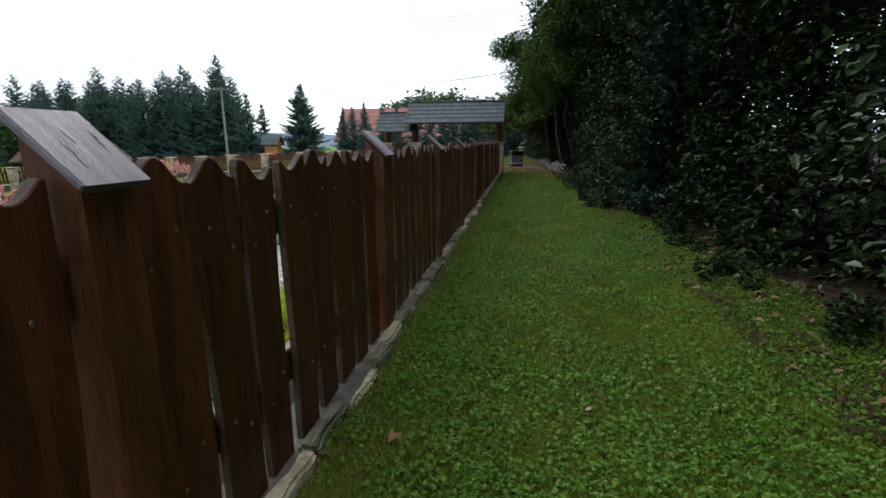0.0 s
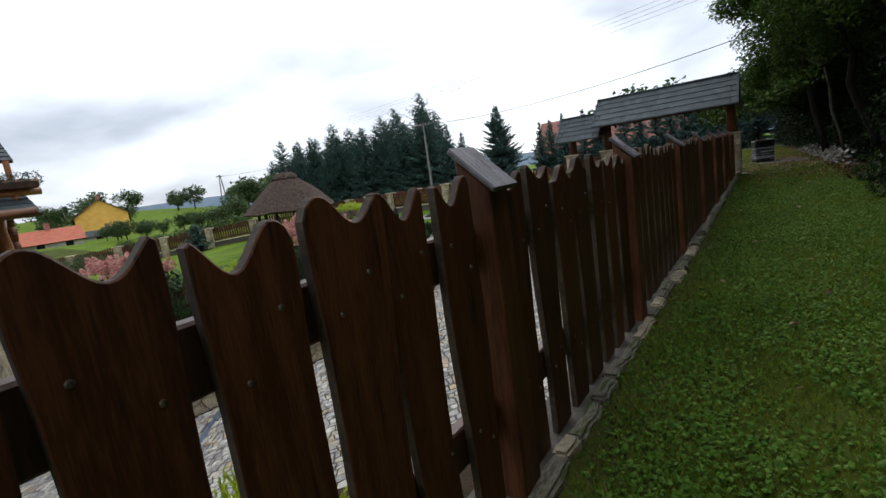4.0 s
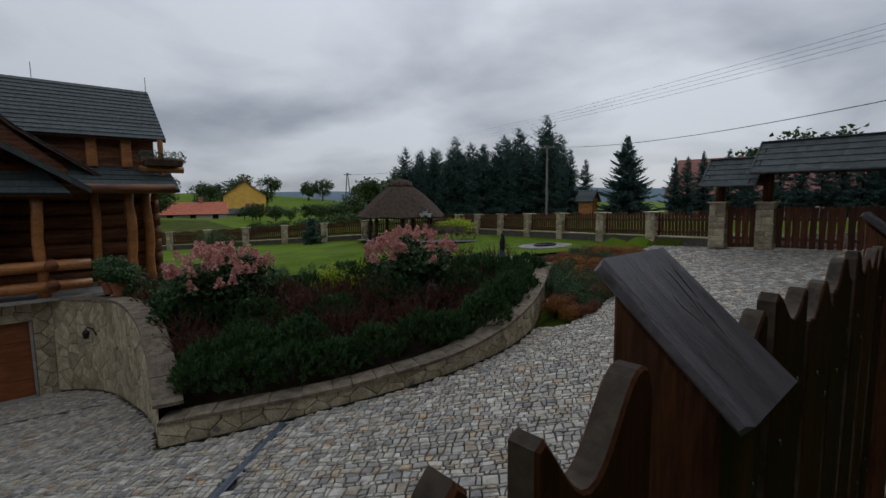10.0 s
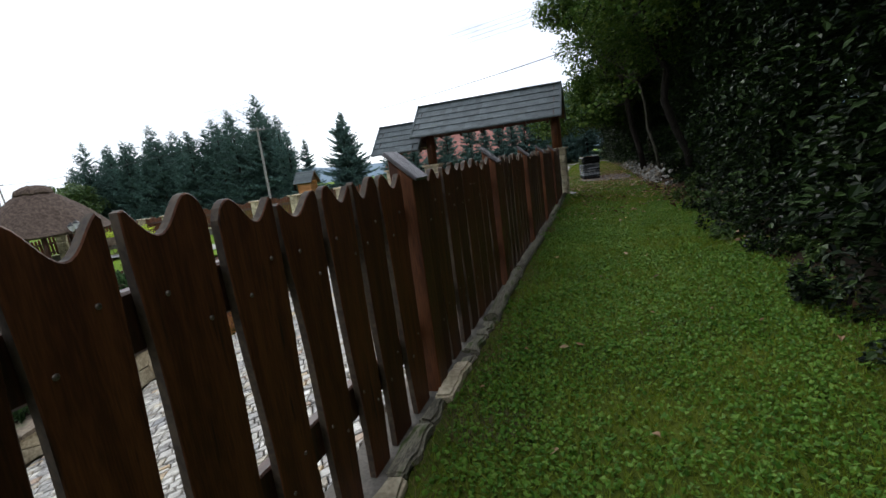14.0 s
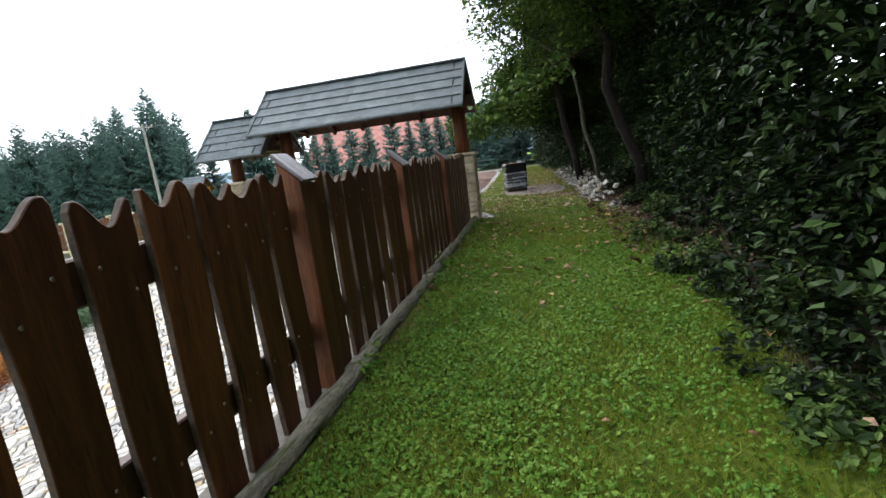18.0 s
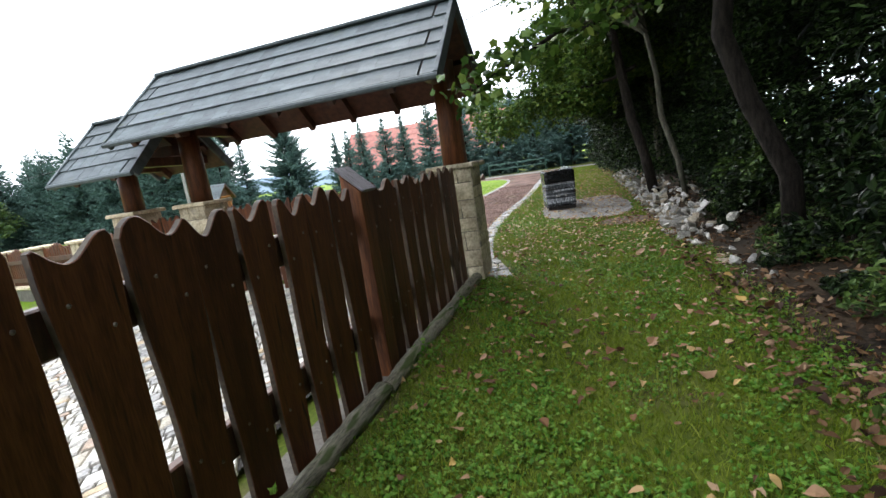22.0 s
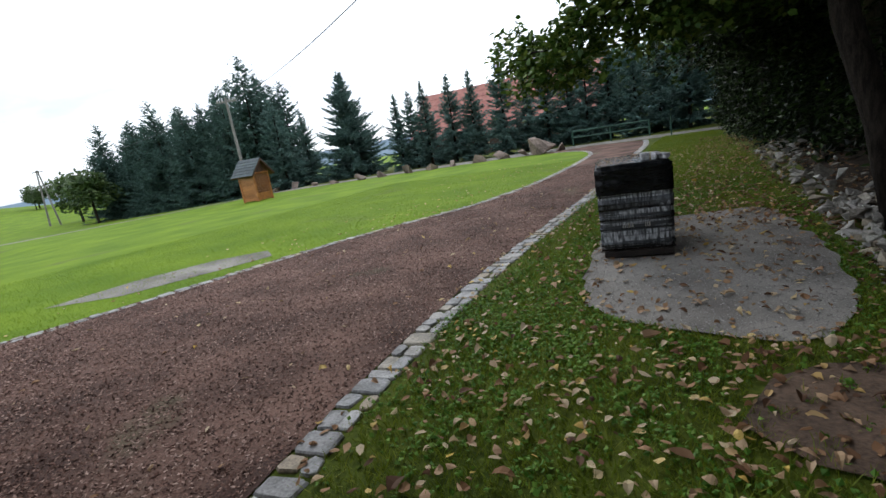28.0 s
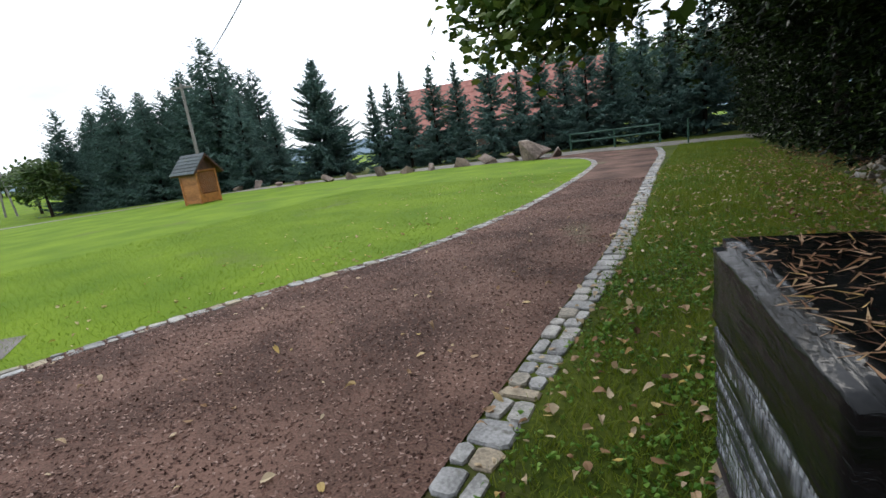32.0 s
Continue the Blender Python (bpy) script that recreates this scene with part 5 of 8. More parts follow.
SLAT.materials.append(M_STEEL)
for i in range(int(dl / 0.034)):
    part("slat", SLAT, None, drain, at=pose(0.02 + i * 0.034, 0, 0))

# ---- house ----
house = thing("log_house", "dark amber log house with steep shingled gables over garages", "house")


def log(y0, y1, x, z, r=0.17, mat=None, along_x=False, parent=None, name="log"):
    ends = [(x, y0, z), (x, (y0 + y1) / 2, z), (x, y1, z)] if not along_x else [(y0, x, z), ((y0 + y1) / 2, x, z), (y1, x, z)]
    k = random.Random(int((y0 + y1 + z * 7) * 100))
    bm = tube(ends, [r * k.uniform(0.92, 1.0), r, r * k.uniform(0.92, 1.0)], 12)
    if r > 0.2:
        for v in bm.verts:
            if along_x:
                v.co.y = x + (v.co.y - x) * 0.6
            else:
                v.co.x = x + (v.co.x - x) * 0.6
    return part(name, bm, mat or M_LOGWALL, parent or house, smooth=True)


def slope(parent, a, b, c, d, courses, name="shingle_course", thick=0.03):
    """A roof plane with corners a, b (eave) and c, d (ridge, over b and a), in overlapping courses."""
    a, b, c, d = map(Vector, (a, b, c, d))
    n = (b - a).cross(d - a).normalized()
    if n.z < 0:
        n = -n
    under = fast_mesh("roof_deck", np.array([a - n * 0.03, b - n * 0.03, c - n * 0.03, d - n * 0.03, a - n * 0.10, b - n * 0.10, c - n * 0.10, d - n * 0.10]),
                      np.array([(0, 1, 2, 3), (4, 7, 6, 5), (0, 4, 5, 1), (1, 5, 6, 2), (2, 6, 7, 3), (3, 7, 4, 0)]))
    part("roof_deck", under, M_BEAM, parent)
    for k in range(courses):
        t0, t1 = k / courses, min((k + 1.25) / courses, 1)
        p = [a.lerp(d, t0) + n * thick, b.lerp(c, t0) + n * thick, b.lerp(c, t1), a.lerp(d, t1)]
        q = [v - n * 0.022 for v in p]
        part(name, fast_mesh(name, np.array(p + q), np.array([(0, 1, 2, 3), (7, 6, 5, 4), (0, 4, 5, 1), (1, 5, 6, 2), (3, 2, 6, 7), (0, 3, 7, 4)])), M_ROOF, parent)


def window(parent, x, y0, y1, z0, z1, curtain=True):
    """A cream casement of four panes in a broad board surround, facing +x."""
    w = part("window", box(x - 0.16, x - 0.12, y0, y1, z0, z1), M_DARKROOM, parent)
    for a, b, c, d in ((y0 - 0.16, y1 + 0.16, z1, z1 + 0.16), (y0 - 0.16, y1 + 0.16, z0 - 0.18, z0), (y0 - 0.16, y0, z0, z1), (y1, y1 + 0.16, z0, z1)):
        part("surround_board", box(x - 0.1, x + 0.075, a, b, c, d, 0.012), M_LOGWALL, w)
    ym, zm = (y0 + y1) / 2, z0 + (z1 - z0) * 0.52
    for a, b, c, d in ((y0, y1, z0, z0 + 0.07), (y0, y1, z1 - 0.07, z1), (y0, y0 + 0.06, z0, z1), (y1 - 0.06, y1, z0, z1), (ym - 0.045, ym + 0.045, z0, z1)):
        part("frame", box(x - 0.03, x + 0.03, a, b, c, d, 0.006), M_WHITE, w)
    for k in (0, 1):
        a, b = (y0 + 0.06, ym - 0.045) if k == 0 else (ym + 0.045, y1 - 0.06)
        part("glazing_bar", box(x - 0.02, x + 0.02, a, b, zm - 0.02, zm + 0.02), M_WHITE, w)
        for c, d in ((z0 + 0.07, zm), (zm, z1 - 0.07)):
            part("pane", box(x - 0.008, x - 0.004, a, b, c, d), M_PANE, w)
        if curtain:
            bm = bmesh.new()
            N = 24
            top, bot = [], []
            for i in range(N + 1):
                yy = a + (b - a) * i / N
                xx = x - 0.06 + 0.012 * math.sin(i * 1.6)
                top.append(bm.verts.new((xx, yy, zm - 0.02)))
                bot.append(bm.verts.new((xx, yy, z0 + 0.06)))
            for i in range(N):
                bm.faces.new((top[i], top[i + 1], bot[i + 1], bot[i]))
            part("curtain", bm, M_CURTAIN, w)
    return w


M_DARKROOM = surface("dim room", (0.006, 0.006, 0.006), (0.012, 0.011, 0.010), 3.0, 0.9, 0.0)
M_CURTAIN = surface("white net curtain", (0.42, 0.43, 0.42), (0.6, 0.6, 0.58), 20.0, 0.9, 0.2)
M_PANE, _nt, _p = nodes_of("window pane")
_p.inputs["Base Color"].default_value = (1, 1, 1, 1)
_p.inputs["Roughness"].default_value = 0.03
_p.inputs["Transmission Weight"].default_value = 1.0
M_CONC = surface("grey door reveal", (0.22, 0.21, 0.19), (0.34, 0.33, 0.30), 5.0, 0.85, 0.3)

# garage storey
for a, b, c, d in ((-2.5, -1.42, -4.5, -1.25), (1.36, 1.64, -4.5, -1.25), (4.34, 5.2, -4.5, -1.25), (-1.42, 1.36, -1.93, -1.25), (1.64, 4.34, -1.86, -1.25)):
    part("garage_wall", box(-20.0, -19.48, a, b, c, d), M_SANDJ, house)
part("storey_slab", box(-28, -19.5, -2.6, 9.0, -1.3, -1.18), M_CONC, house)
part("side_wall", box(-28, -20.0, -2.5, -2.2, -4.5, -1.3), M_SANDJ, house)
part("side_wall", box(-28, -20.0, 8.4, 8.9, -4.5, -1.3), M_SANDJ, house)
for k, (u0, u1, v0, v1) in enumerate(((0.0, 1.0, 0.0, 2.98), (3.87, 4.12, 0.0, 2.4), (6.86, 7.6, 0.0, 2.98), (1.0, 6.86, 2.42, 2.98))):
    stone_skin(house, lambda u, v, o: (-19.48 + o, -2.5 + u0 + u, -4.25 + v0 + v), u1 - u0, v1 - v0, 0.40, 0.27, M_SAND, 12 + k)
for y0, y1, zt in ((-1.35, 1.29, -1.97), (1.71, 4.27, -1.90)):
    for a, b in ((y0 - 0.07, y0), (y1, y1 + 0.07)):
        part("door_reveal", box(-19.9, -19.44, a, b, -4.25, zt + 0.06), M_CONC, house)
    door = part("garage_door", box(-19.78, -19.72, y0, y1, -4.25, zt), M_GARAGE, house, "closed varnished brown sectional door")
    for k in range(4):
        z0 = -4.25 + (zt + 4.25) * k / 4
        part("door_panel", box(-19.72, -19.69, y0 + 0.01, y1 - 0.01, z0 + 0.012, z0 + (zt + 4.25) / 4 - 0.006, 0.008), M_GARAGE, door)
    part("door_knob", tube([(-19.69, y1 - 0.45, -3.2), (-19.64, y1 - 0.45, -3.2)], 0.03, 8), M_BOLT, door)
    part("threshold", box(-19.75, -19.2, y0 - 0.1, y1 + 0.1, -4.3, -4.19), M_CONC, house)

# ground floor of logs, window and porch
WX = -19.55
for k in range(7):
    z = -0.95 + k * 0.49
    if -0.5 < z < 1.15:
        log(-2.95, -0.08, WX, z, 0.26), log(1.42, 2.55, WX, z, 0.26)
    else:
        log(-2.95, 2.55, WX, z, 0.26)
    log(-19.2, -24.0, -2.6, z, 0.25, along_x=True)
    log(2.4, 8.3, -21.6, z, 0.25)
    log(-19.25, -21.8, 2.42, z, 0.24, along_x=True)
    log(-21.2, -26.0, 8.1, z, 0.25, along_x=True)
part("inner_wall", box(-19.72, -19.6, -2.6, 2.4, -1.2, 2.2), M_BEAM, house)
window(house, -19.42, 0.07, 1.27, -0.32, 0.99)
for (x, y, z0, z1, r) in ((-19.1, 4.68, -1.2, 2.0, 0.15), (-19.1, 2.62, -1.2, 2.0, 0.15), (-20.1, 7.15, -1.2, 2.1, 0.16), (-20.6, 7.75, -1.2, 2.1, 0.16), (-20.3, 6.2, -1.2, 2.1, 0.13)):
    pts = [(x + 0.03 * math.sin(i * 1.7 + y), y + 0.03 * math.cos(i * 1.3 + y), z0 + (z1 - z0) * i / 7) for i in range(8)]
    part("porch_post", tube(pts, [r * (1.12 if i in (0, 7) else 0.92 + 0.1 * (i % 2)) for i in range(8)], 12), M_HONEY if y > 2.7 else M_LOGWALL, house, smooth=True)
part("post_brace", tube([(-19.1, 2.72, 0.2), (-19.1, 2.95, 0.9), (-19.1, 3.3, 1.55)], [0.09, 0.08, 0.06], 9), M_HONEY, house, smooth=True)
for z, r in ((-0.18, 0.17), (-0.78, 0.16)):
    log(2.15, 5.85, -18.95, z, r, M_HONEY, name="porch_rail")
    for y in (2.3, 4.9):
        part("rail_end", tube([(-19.5, y, z + 0.05), (-18.6, y, z + 0.02)], [0.15, 0.17], 10), M_LOGWALL, house, smooth=True)
part("porch_floor", box(-21.6, -18.9, 2.4, 8.3, -1.22, -1.12), M_CONC, house)
log(-3.2, 8.4, -19.3, 2.12, 0.16, name="eave_log")

# gable with its window, pent roof and main roofs
for k in range(9):
    z = 2.6 + k * 0.45
    yl, yr = -3.2 + (z - 1.9) * 0.80, 5.0 - (z - 2.2) * 1.06
    if yr - yl < 0.5:
        break
    if 2.72 < z < 4.5:
        log(yl, 0.36, -19.66, z, 0.235), log(2.05, yr, -19.66, z, 0.235)
    else:
        log(yl, yr, -19.66, z, 0.235)
part("gable_board", prism([(-3.0, 2.3), (4.9, 2.3), (3.0, 3.9), (0.5, 6.2)], -0.12, 0, "x"), M_BEAM, house, at=pose(-19.68, 0, 0))
window(house, -19.46, 0.52, 1.88, 2.96, 4.28)
part("gable_tie", box(-18.95, -18.8, -0.55, 1.75, 5.02, 5.18, 0.02), M_LOGWALL, house)
part("gable_king_post", tube([(-18.87, 0.55, 4.75), (-18.87, 0.55, 5.95)], 0.085, 10), M_LOGWALL, house, smooth=True)
slope(house, (-18.55, -4.3, 1.95), (-18.55, 5.5, 1.95), (-19.75, 4.9, 2.72), (-19.75, -3.6, 2.72), 4)
XF, XB = -18.7, -23.6
slope(house, (XB, -4.1, 1.3), (XF, -4.1, 1.3), (XF, 0.5, 6.5), (XB, 0.5, 6.5), 20)
slope(house, (XF, 3.2, 3.95), (XB, 3.2, 3.95), (XB, 0.5, 6.5), (XF, 0.5, 6.5), 12)
slope(house, (XF, 6.0, 2.13), (XB, 6.0, 2.13), (XB, 3.2, 3.95), (XF, 3.2, 3.95), 10)
slope(house, (-20.4, 4.4, 4.05), (-27, 4.4, 4.05), (-27, 1.75, 6.75), (-20.4, 1.75, 6.75), 12)
slope(house, (-20.4, 7.0, 2.2), (-27, 7.0, 2.2), (-27, 4.4, 4.05), (-20.4, 4.4, 4.05), 10)
slope(house, (-27, -3.2, 1.6), (-20.4, -3.2, 1.6), (-20.4, 1.75, 6.75), (-27, 1.75, 6.75), 18)
part("rear_gable_board", prism([(-2.6, 2.2), (6.0, 2.4), (4.2, 4.0), (1.75, 6.45)], -0.1, 0, "x"), M_LOGWALL, house, at=pose(-20.6, 0, 0))
for s, y0, z0, y1, z1 in ((-1, -4.1, 1.3, 0.5, 6.5), (1, 3.2, 3.95, 0.5, 6.5), (1, 6.0, 2.13, 3.2, 3.95)):
    part("barge_board", prism([(y0, z0 - 0.02), (y1, z1 - 0.02), (y1, z1 - 0.17), (y0, z0 - 0.17)], -0.06, 0, "x"), M_ROOF, house, at=pose(XF + 0.02, 0, 0))
slope(house, (-20.6, 3.9, 3.9), (-20.6, 8.5, 3.9), (-23.2, 8.5, 6.05), (-23.2, 2.2, 6.05), 14)
slope(house, (-25.8, 8.5, 3.9), (-25.8, 3.9, 3.9), (-23.2, 2.2, 6.05), (-23.2, 8.5, 6.05), 14)
part("wing_wall", box(-25.6, -21.2, 3.0, 8.2, 2.0, 4.3), M_LOGWALL, house)
part("wing_gable", prism([(-25.6, 4.2), (-21.0, 4.2), (-23.2, 5.9)], 0.15, 0, "y"), M_LOGWALL, house, at=pose(0, 8.05, 0))
slope(house, (-19.5, 5.6, 2.08), (-19.5, 8.6, 2.08), (-21.2, 8.6, 2.95), (-21.2, 5.6, 2.95), 5)
for y in (6.3, 7.3):
    part("balcony_post", box(-21.15, -20.9, y - 0.16, y + 0.16, 2.9, 3.9, 0.02), M_HONEY, house)
part("balcony_post", tube([(-20.6, 8.3, 2.4), (-20.6, 8.3, 3.9)], 0.09, 9), M_HONEY, house)
for z in (2.85, 3.15):
    log(7.6, 9.0, -20.6, z, 0.13, M_HONEY, name="balcony_rail")
for p in ((-18.72, 0.5, 6.5), (-20.4, 1.75, 6.75), (-23.2, 8.45, 6.05), (-23.2, 5.0, 6.05)):
    part("lightning_rod", tube([p, (p[0], p[1], p[2] + 0.55)], 0.012, 5), M_BOLT, house)
part("back_wall", box(-27.6, -27.2, -2.6, 8.4, -4.4, 3.5), M_LOGWALL, house)
part("downpipe", tube([(-19.38, 1.5, -1.85), (-19.38, 1.5, -1.55)], 0.07, 8), M_BEAM, house)


def wall_lantern(x, y, z, rz):
    t = thing("wall_lantern", "small black wall lantern on a curved bracket", "lantern", pose(x, y, z, 0, 0, rz), "lanterns of the garage walls")
    part("bracket", tube([(0, 0, -0.12), (0.08, 0, 0.08), (0.2, 0, 0.16), (0.24, 0, 0.1)], 0.018, 6), M_IRON, t)
    part("lamp_body", tube([(0.24, 0, -0.16), (0.24, 0, 0.02), (0.24, 0, 0.1)], [0.06, 0.1, 0.02], 8), M_IRON, t)
    return t


M_IRON = surface("black painted iron", (0.010, 0.010, 0.011), (0.022, 0.022, 0.024), 12.0, 0.45, 0.2, metal=0.3)
wall_lantern(-17.2, 5.68, -1.95, -80)
wall_lantern(-18.75, -2.13, -2.05, 66)

# ---- planting of the yard ----
def sheet(name, pts, material, label, category):
    """A bed: a ring of (x, y, z) points filled towards their middle."""
    c = np.mean(np.array(pts), 0)
    v = [tuple(c)] + list(pts)
    f = np.array([(0, 1 + i, 1 + (i + 1) % len(pts)) for i in range(len(pts))])
    return tagged(part(name, fast_mesh(name, np.array(v), f), material), label, category, kind="structure")


bed_ring = [(x - 0.25, y + 0.1, z - 0.06) for (x, y), z in zip(BEDWALL, BEDTOP)]
bed_ring += [(-11.6, 20.3, -0.55), (-12.8, 18.6, -0.6), (-14.2, 15.6, -0.72), (-15.4, 13.5, -0.85), (-16.7, 11.5, -0.98), (-17.6, 9.2, -1.08), (-18.4, 6.2, -1.2), (-16.5, 6.1, -1.1), (-14.5, 6.25, -0.95), (-12.6, 6.3, -1.0), (-11.3, 6.25, -1.4)]
sheet("flower_bed", bed_ring, M_EARTH, "sloping earth of the planted bed", "bed")
bank_low = [(-7.15, 14.9), (-7.7, 17.6), (-8.6, 20.0), (-9.4, 21.5)]
bank_top = [(-10.4, 21.0), (-11.5, 20.2), (-11.2, 18.9), (-10.4, 18.1)]
sheet("heather_bank", [(x, y, float(cob_z(np.array(x), np.array(y))) - 0.02) for x, y in bank_low] + [(x, y, float(lawn_z(x, y)) - 0.06) for x, y in bank_top] + [(-9.6, 16.8, -1.0), (-8.7, 15.3, -1.35)], M_EARTH, "earth bank planted with heather mounds beside the drive", "bed")
BANK = [(-1.36, -4, -0.15), (-1.36, 6.2, -0.25), (-2.2, 6.9, -0.95), (-3.4, 6.0, -1.25), (-4.2, 5.4, -1.4), (-5.1, 4.6, -1.5), (-6.5, 2.9, -1.9), (-7.9, 1.3, -2.2), (-9.9, -0.6, -2.7), (-12.2, -2.0, -3.18), (-14.1, -2.8, -3.5), (-16.6, -3.3, -3.7), (-17.6, -3.5, -3.6), (-15.0, -5.1, -3.3), (-14, -7, -2.6), (-6, -7, -1.2)]
sheet("fence_bank", BANK, M_EARTH, "earth bank planted with low shrubs below the fence", "bed")
sheet("terrace_ground", [(-18.4, 6.2, -1.22), (-17.6, 9.2, -1.15), (-22, 8.0, -1.35), (-29, 8.6, -1.5), (-43, 8, -2.0), (-43, 3, -2.0), (-28, 8.4, -1.5), (-20.4, 8.6, -1.25)], M_PAD, "pale stone paving by the house", "paving")

M_JUN = leafy("juniper green", [(0.008, 0.022, 0.006), (0.022, 0.056, 0.016), (0.052, 0.112, 0.034), (0.11, 0.19, 0.065)], through=0.12, scale=3.0)
M_GREY = leafy("grey-green needles", [(0.03, 0.055, 0.04), (0.06, 0.10, 0.075), (0.10, 0.15, 0.11)], through=0.1, scale=3.0)
M_LIME = leafy("yellow-green foliage", [(0.20, 0.28, 0.015), (0.40, 0.50, 0.04), (0.58, 0.66, 0.09)], through=0.5, scale=3.0)
M_MAROON = leafy("maroon foliage", [(0.035, 0.013, 0.010), (0.10, 0.034, 0.024), (0.18, 0.075, 0.045)], scale=3.0)
M_RUST = leafy("rust-red barberry leaves", [(0.08, 0.02, 0.012), (0.18, 0.05, 0.022), (0.28, 0.10, 0.04)], scale=3.0)
M_ORANGE = leafy("orange heather", [(0.14, 0.055, 0.012), (0.32, 0.13, 0.022), (0.42, 0.22, 0.05)], scale=3.0)
M_PINK = leafy("pink hydrangea petals", [(0.42, 0.14, 0.13), (0.68, 0.33, 0.28), (0.80, 0.56, 0.48)], through=0.3, scale=4.0)


def shrub(name, x, y, z, rx, ry, h, n, size, mat, label, seed, category="shrub", up=0.4, ratio=0.6, group="", oval=False):
    """A low plant: leaves in uneven clumps that rest on the ground."""
    g = np.random.default_rng(seed)
    bl = []
    for _ in range(max(4, int(6 * (rx + ry)))):
        a, q = g.uniform(0, math.tau), math.sqrt(g.uniform(0, 1))
        s = g.uniform(0.22, 0.42)
        bl.append((math.cos(a) * q * rx * 0.8, math.sin(a) * q * ry * 0.8, h * (1 - 0.55 * q * q) * g.uniform(0.35, 0.7), s * rx, s * ry, h * g.uniform(0.3, 0.5)))
    b = np.array(bl)
    k = g.choice(len(b), n)
    d = rand_dirs(n, g)
    c = b[k, :3] + d * b[k, 3:] * (g.uniform(0.4, 1, n) ** 0.6)[:, None]
    c[:, 2] = np.abs(c[:, 2])
    v, f = ovate(c, size, g) if oval else leaf_quads(c, size, g, up, ratio)
    t = thing(name, label, category, pose(x, y, z), group)
    part("foliage", fast_mesh("foliage", v, f), mat, t)
    part("stem", tube([(0, 0, -0.1), (0.03, 0, h * 0.35)], [0.03, 0.015], 6), M_BARK, t)
    return t


def plume_shrub(name, x, y, z, rad, h, plumes, per, size, mat, label, seed, length=0.3, group="", stiff=0.7):
    """A plant of upright feathery shoots that spread from its middle."""
    g = np.random.default_rng(seed)
    d = rand_dirs(plumes, g)
    d[:, 2] = np.abs(d[:, 2]) * 0.9 + 0.08
    d /= np.linalg.norm(d, axis=1, keepdims=True)
    reach = d * np.array([rad, rad, h * 0.85]) * g.uniform(0.55, 1.0, (plumes, 1)) ** 0.6
    axis = d * (1 - stiff) + np.array([0, 0, stiff]) + g.normal(0, 0.13, (plumes, 3))
    axis /= np.linalg.norm(axis, axis=1, keepdims=True)
    ln = length * g.uniform(0.6, 1.25, plumes)
    u = g.uniform(0, 1, (plumes, per))
    base = reach[:, None] + axis[:, None] * (ln[:, None] * (u - 0.35))[..., None]
    out = rand_dirs(plumes * per, g).reshape(plumes, per, 3)
    tip = axis[:, None] * 0.75 + out * (0.85 - 0.45 * u)[..., None]
    tip = tip * (size * (1.15 - 0.6 * u) * g.uniform(0.7, 1.2, (plumes, per)))[..., None]
    wide = np.cross(tip, out[:, ::-1]) * 0.26
    v = np.stack([base - wide, base + tip, base + wide], 2).reshape(-1, 3)
    v[:, 2] = np.abs(v[:, 2])
    t = thing(name, label, "shrub", pose(x, y, z), group)
    part("foliage", fast_mesh("foliage", v, np.arange(len(v)).reshape(-1, 3)), mat, t)
    part("stem", tube([(0, 0, -0.1), (0.03, 0, h * 0.4)], [0.03, 0.015], 6), M_BARK, t)
    return t


def bed_z(x, y):
    """The height of the bed between its wall and the lawn."""
    t = min(max((float(np.interp(y, [p[1] for p in BEDWALL], [p[0] for p in BEDWALL])) - x) / 6.5, 0), 1)
    zw = float(np.interp(y, [p[1] for p in BEDWALL], BEDTOP)) - 0.08
    return zw + (float(lawn_z(x, y)) - 0.05 - zw) * t ** 0.8


def bank_z(x, y):
    """Height of the bank below the fence, which falls from its middle to its ring."""
    c = np.mean(np.array(BANK), 0)
    for p, q in zip(BANK, BANK[1:] + BANK[:1]):
        m = np.array([[p[0] - c[0], q[0] - c[0]], [p[1] - c[1], q[1] - c[1]]])
        if abs(np.linalg.det(m)) > 1e-6:
            u, v = np.linalg.solve(m, [x - c[0], y - c[1]])
            if u >= -1e-6 and v >= -1e-6 and u + v <= 1.001:
                return float(c[2] + u * (p[2] - c[2]) + v * (q[2] - c[2]))
    return float(cob_z(np.array(x), np.array(y))) + 0.2


for i in range(60):
    a = (i % 15) / 14
    x = -5.2 - (10.0 if i < 30 else 5.0) * a
    y = float(np.interp(x, [-15.4, -14.0, -12.1, -9.8, -7.6, -6.3, -5.0], [-2.95, -2.55, -1.78, -0.4, 1.55, 2.85, 4.4]))
    out = 0.62 + 0.75 * (i // 15) + 0.1 * (i % 3)
    x, y = x + 0.6 * out, y - 0.8 * out
    shrub("barberry", x, y, bank_z(x, y) - 0.03, 0.5, 0.5, 0.42 + 0.06 * (i % 3), 1100, 0.05, (M_RUST, M_ORANGE, M_RUST, M_MAROON, M_RUST)[i % 5], "rust-red barberry bush on the bank behind the stone border", 1500 + i, group="barberries along the border")


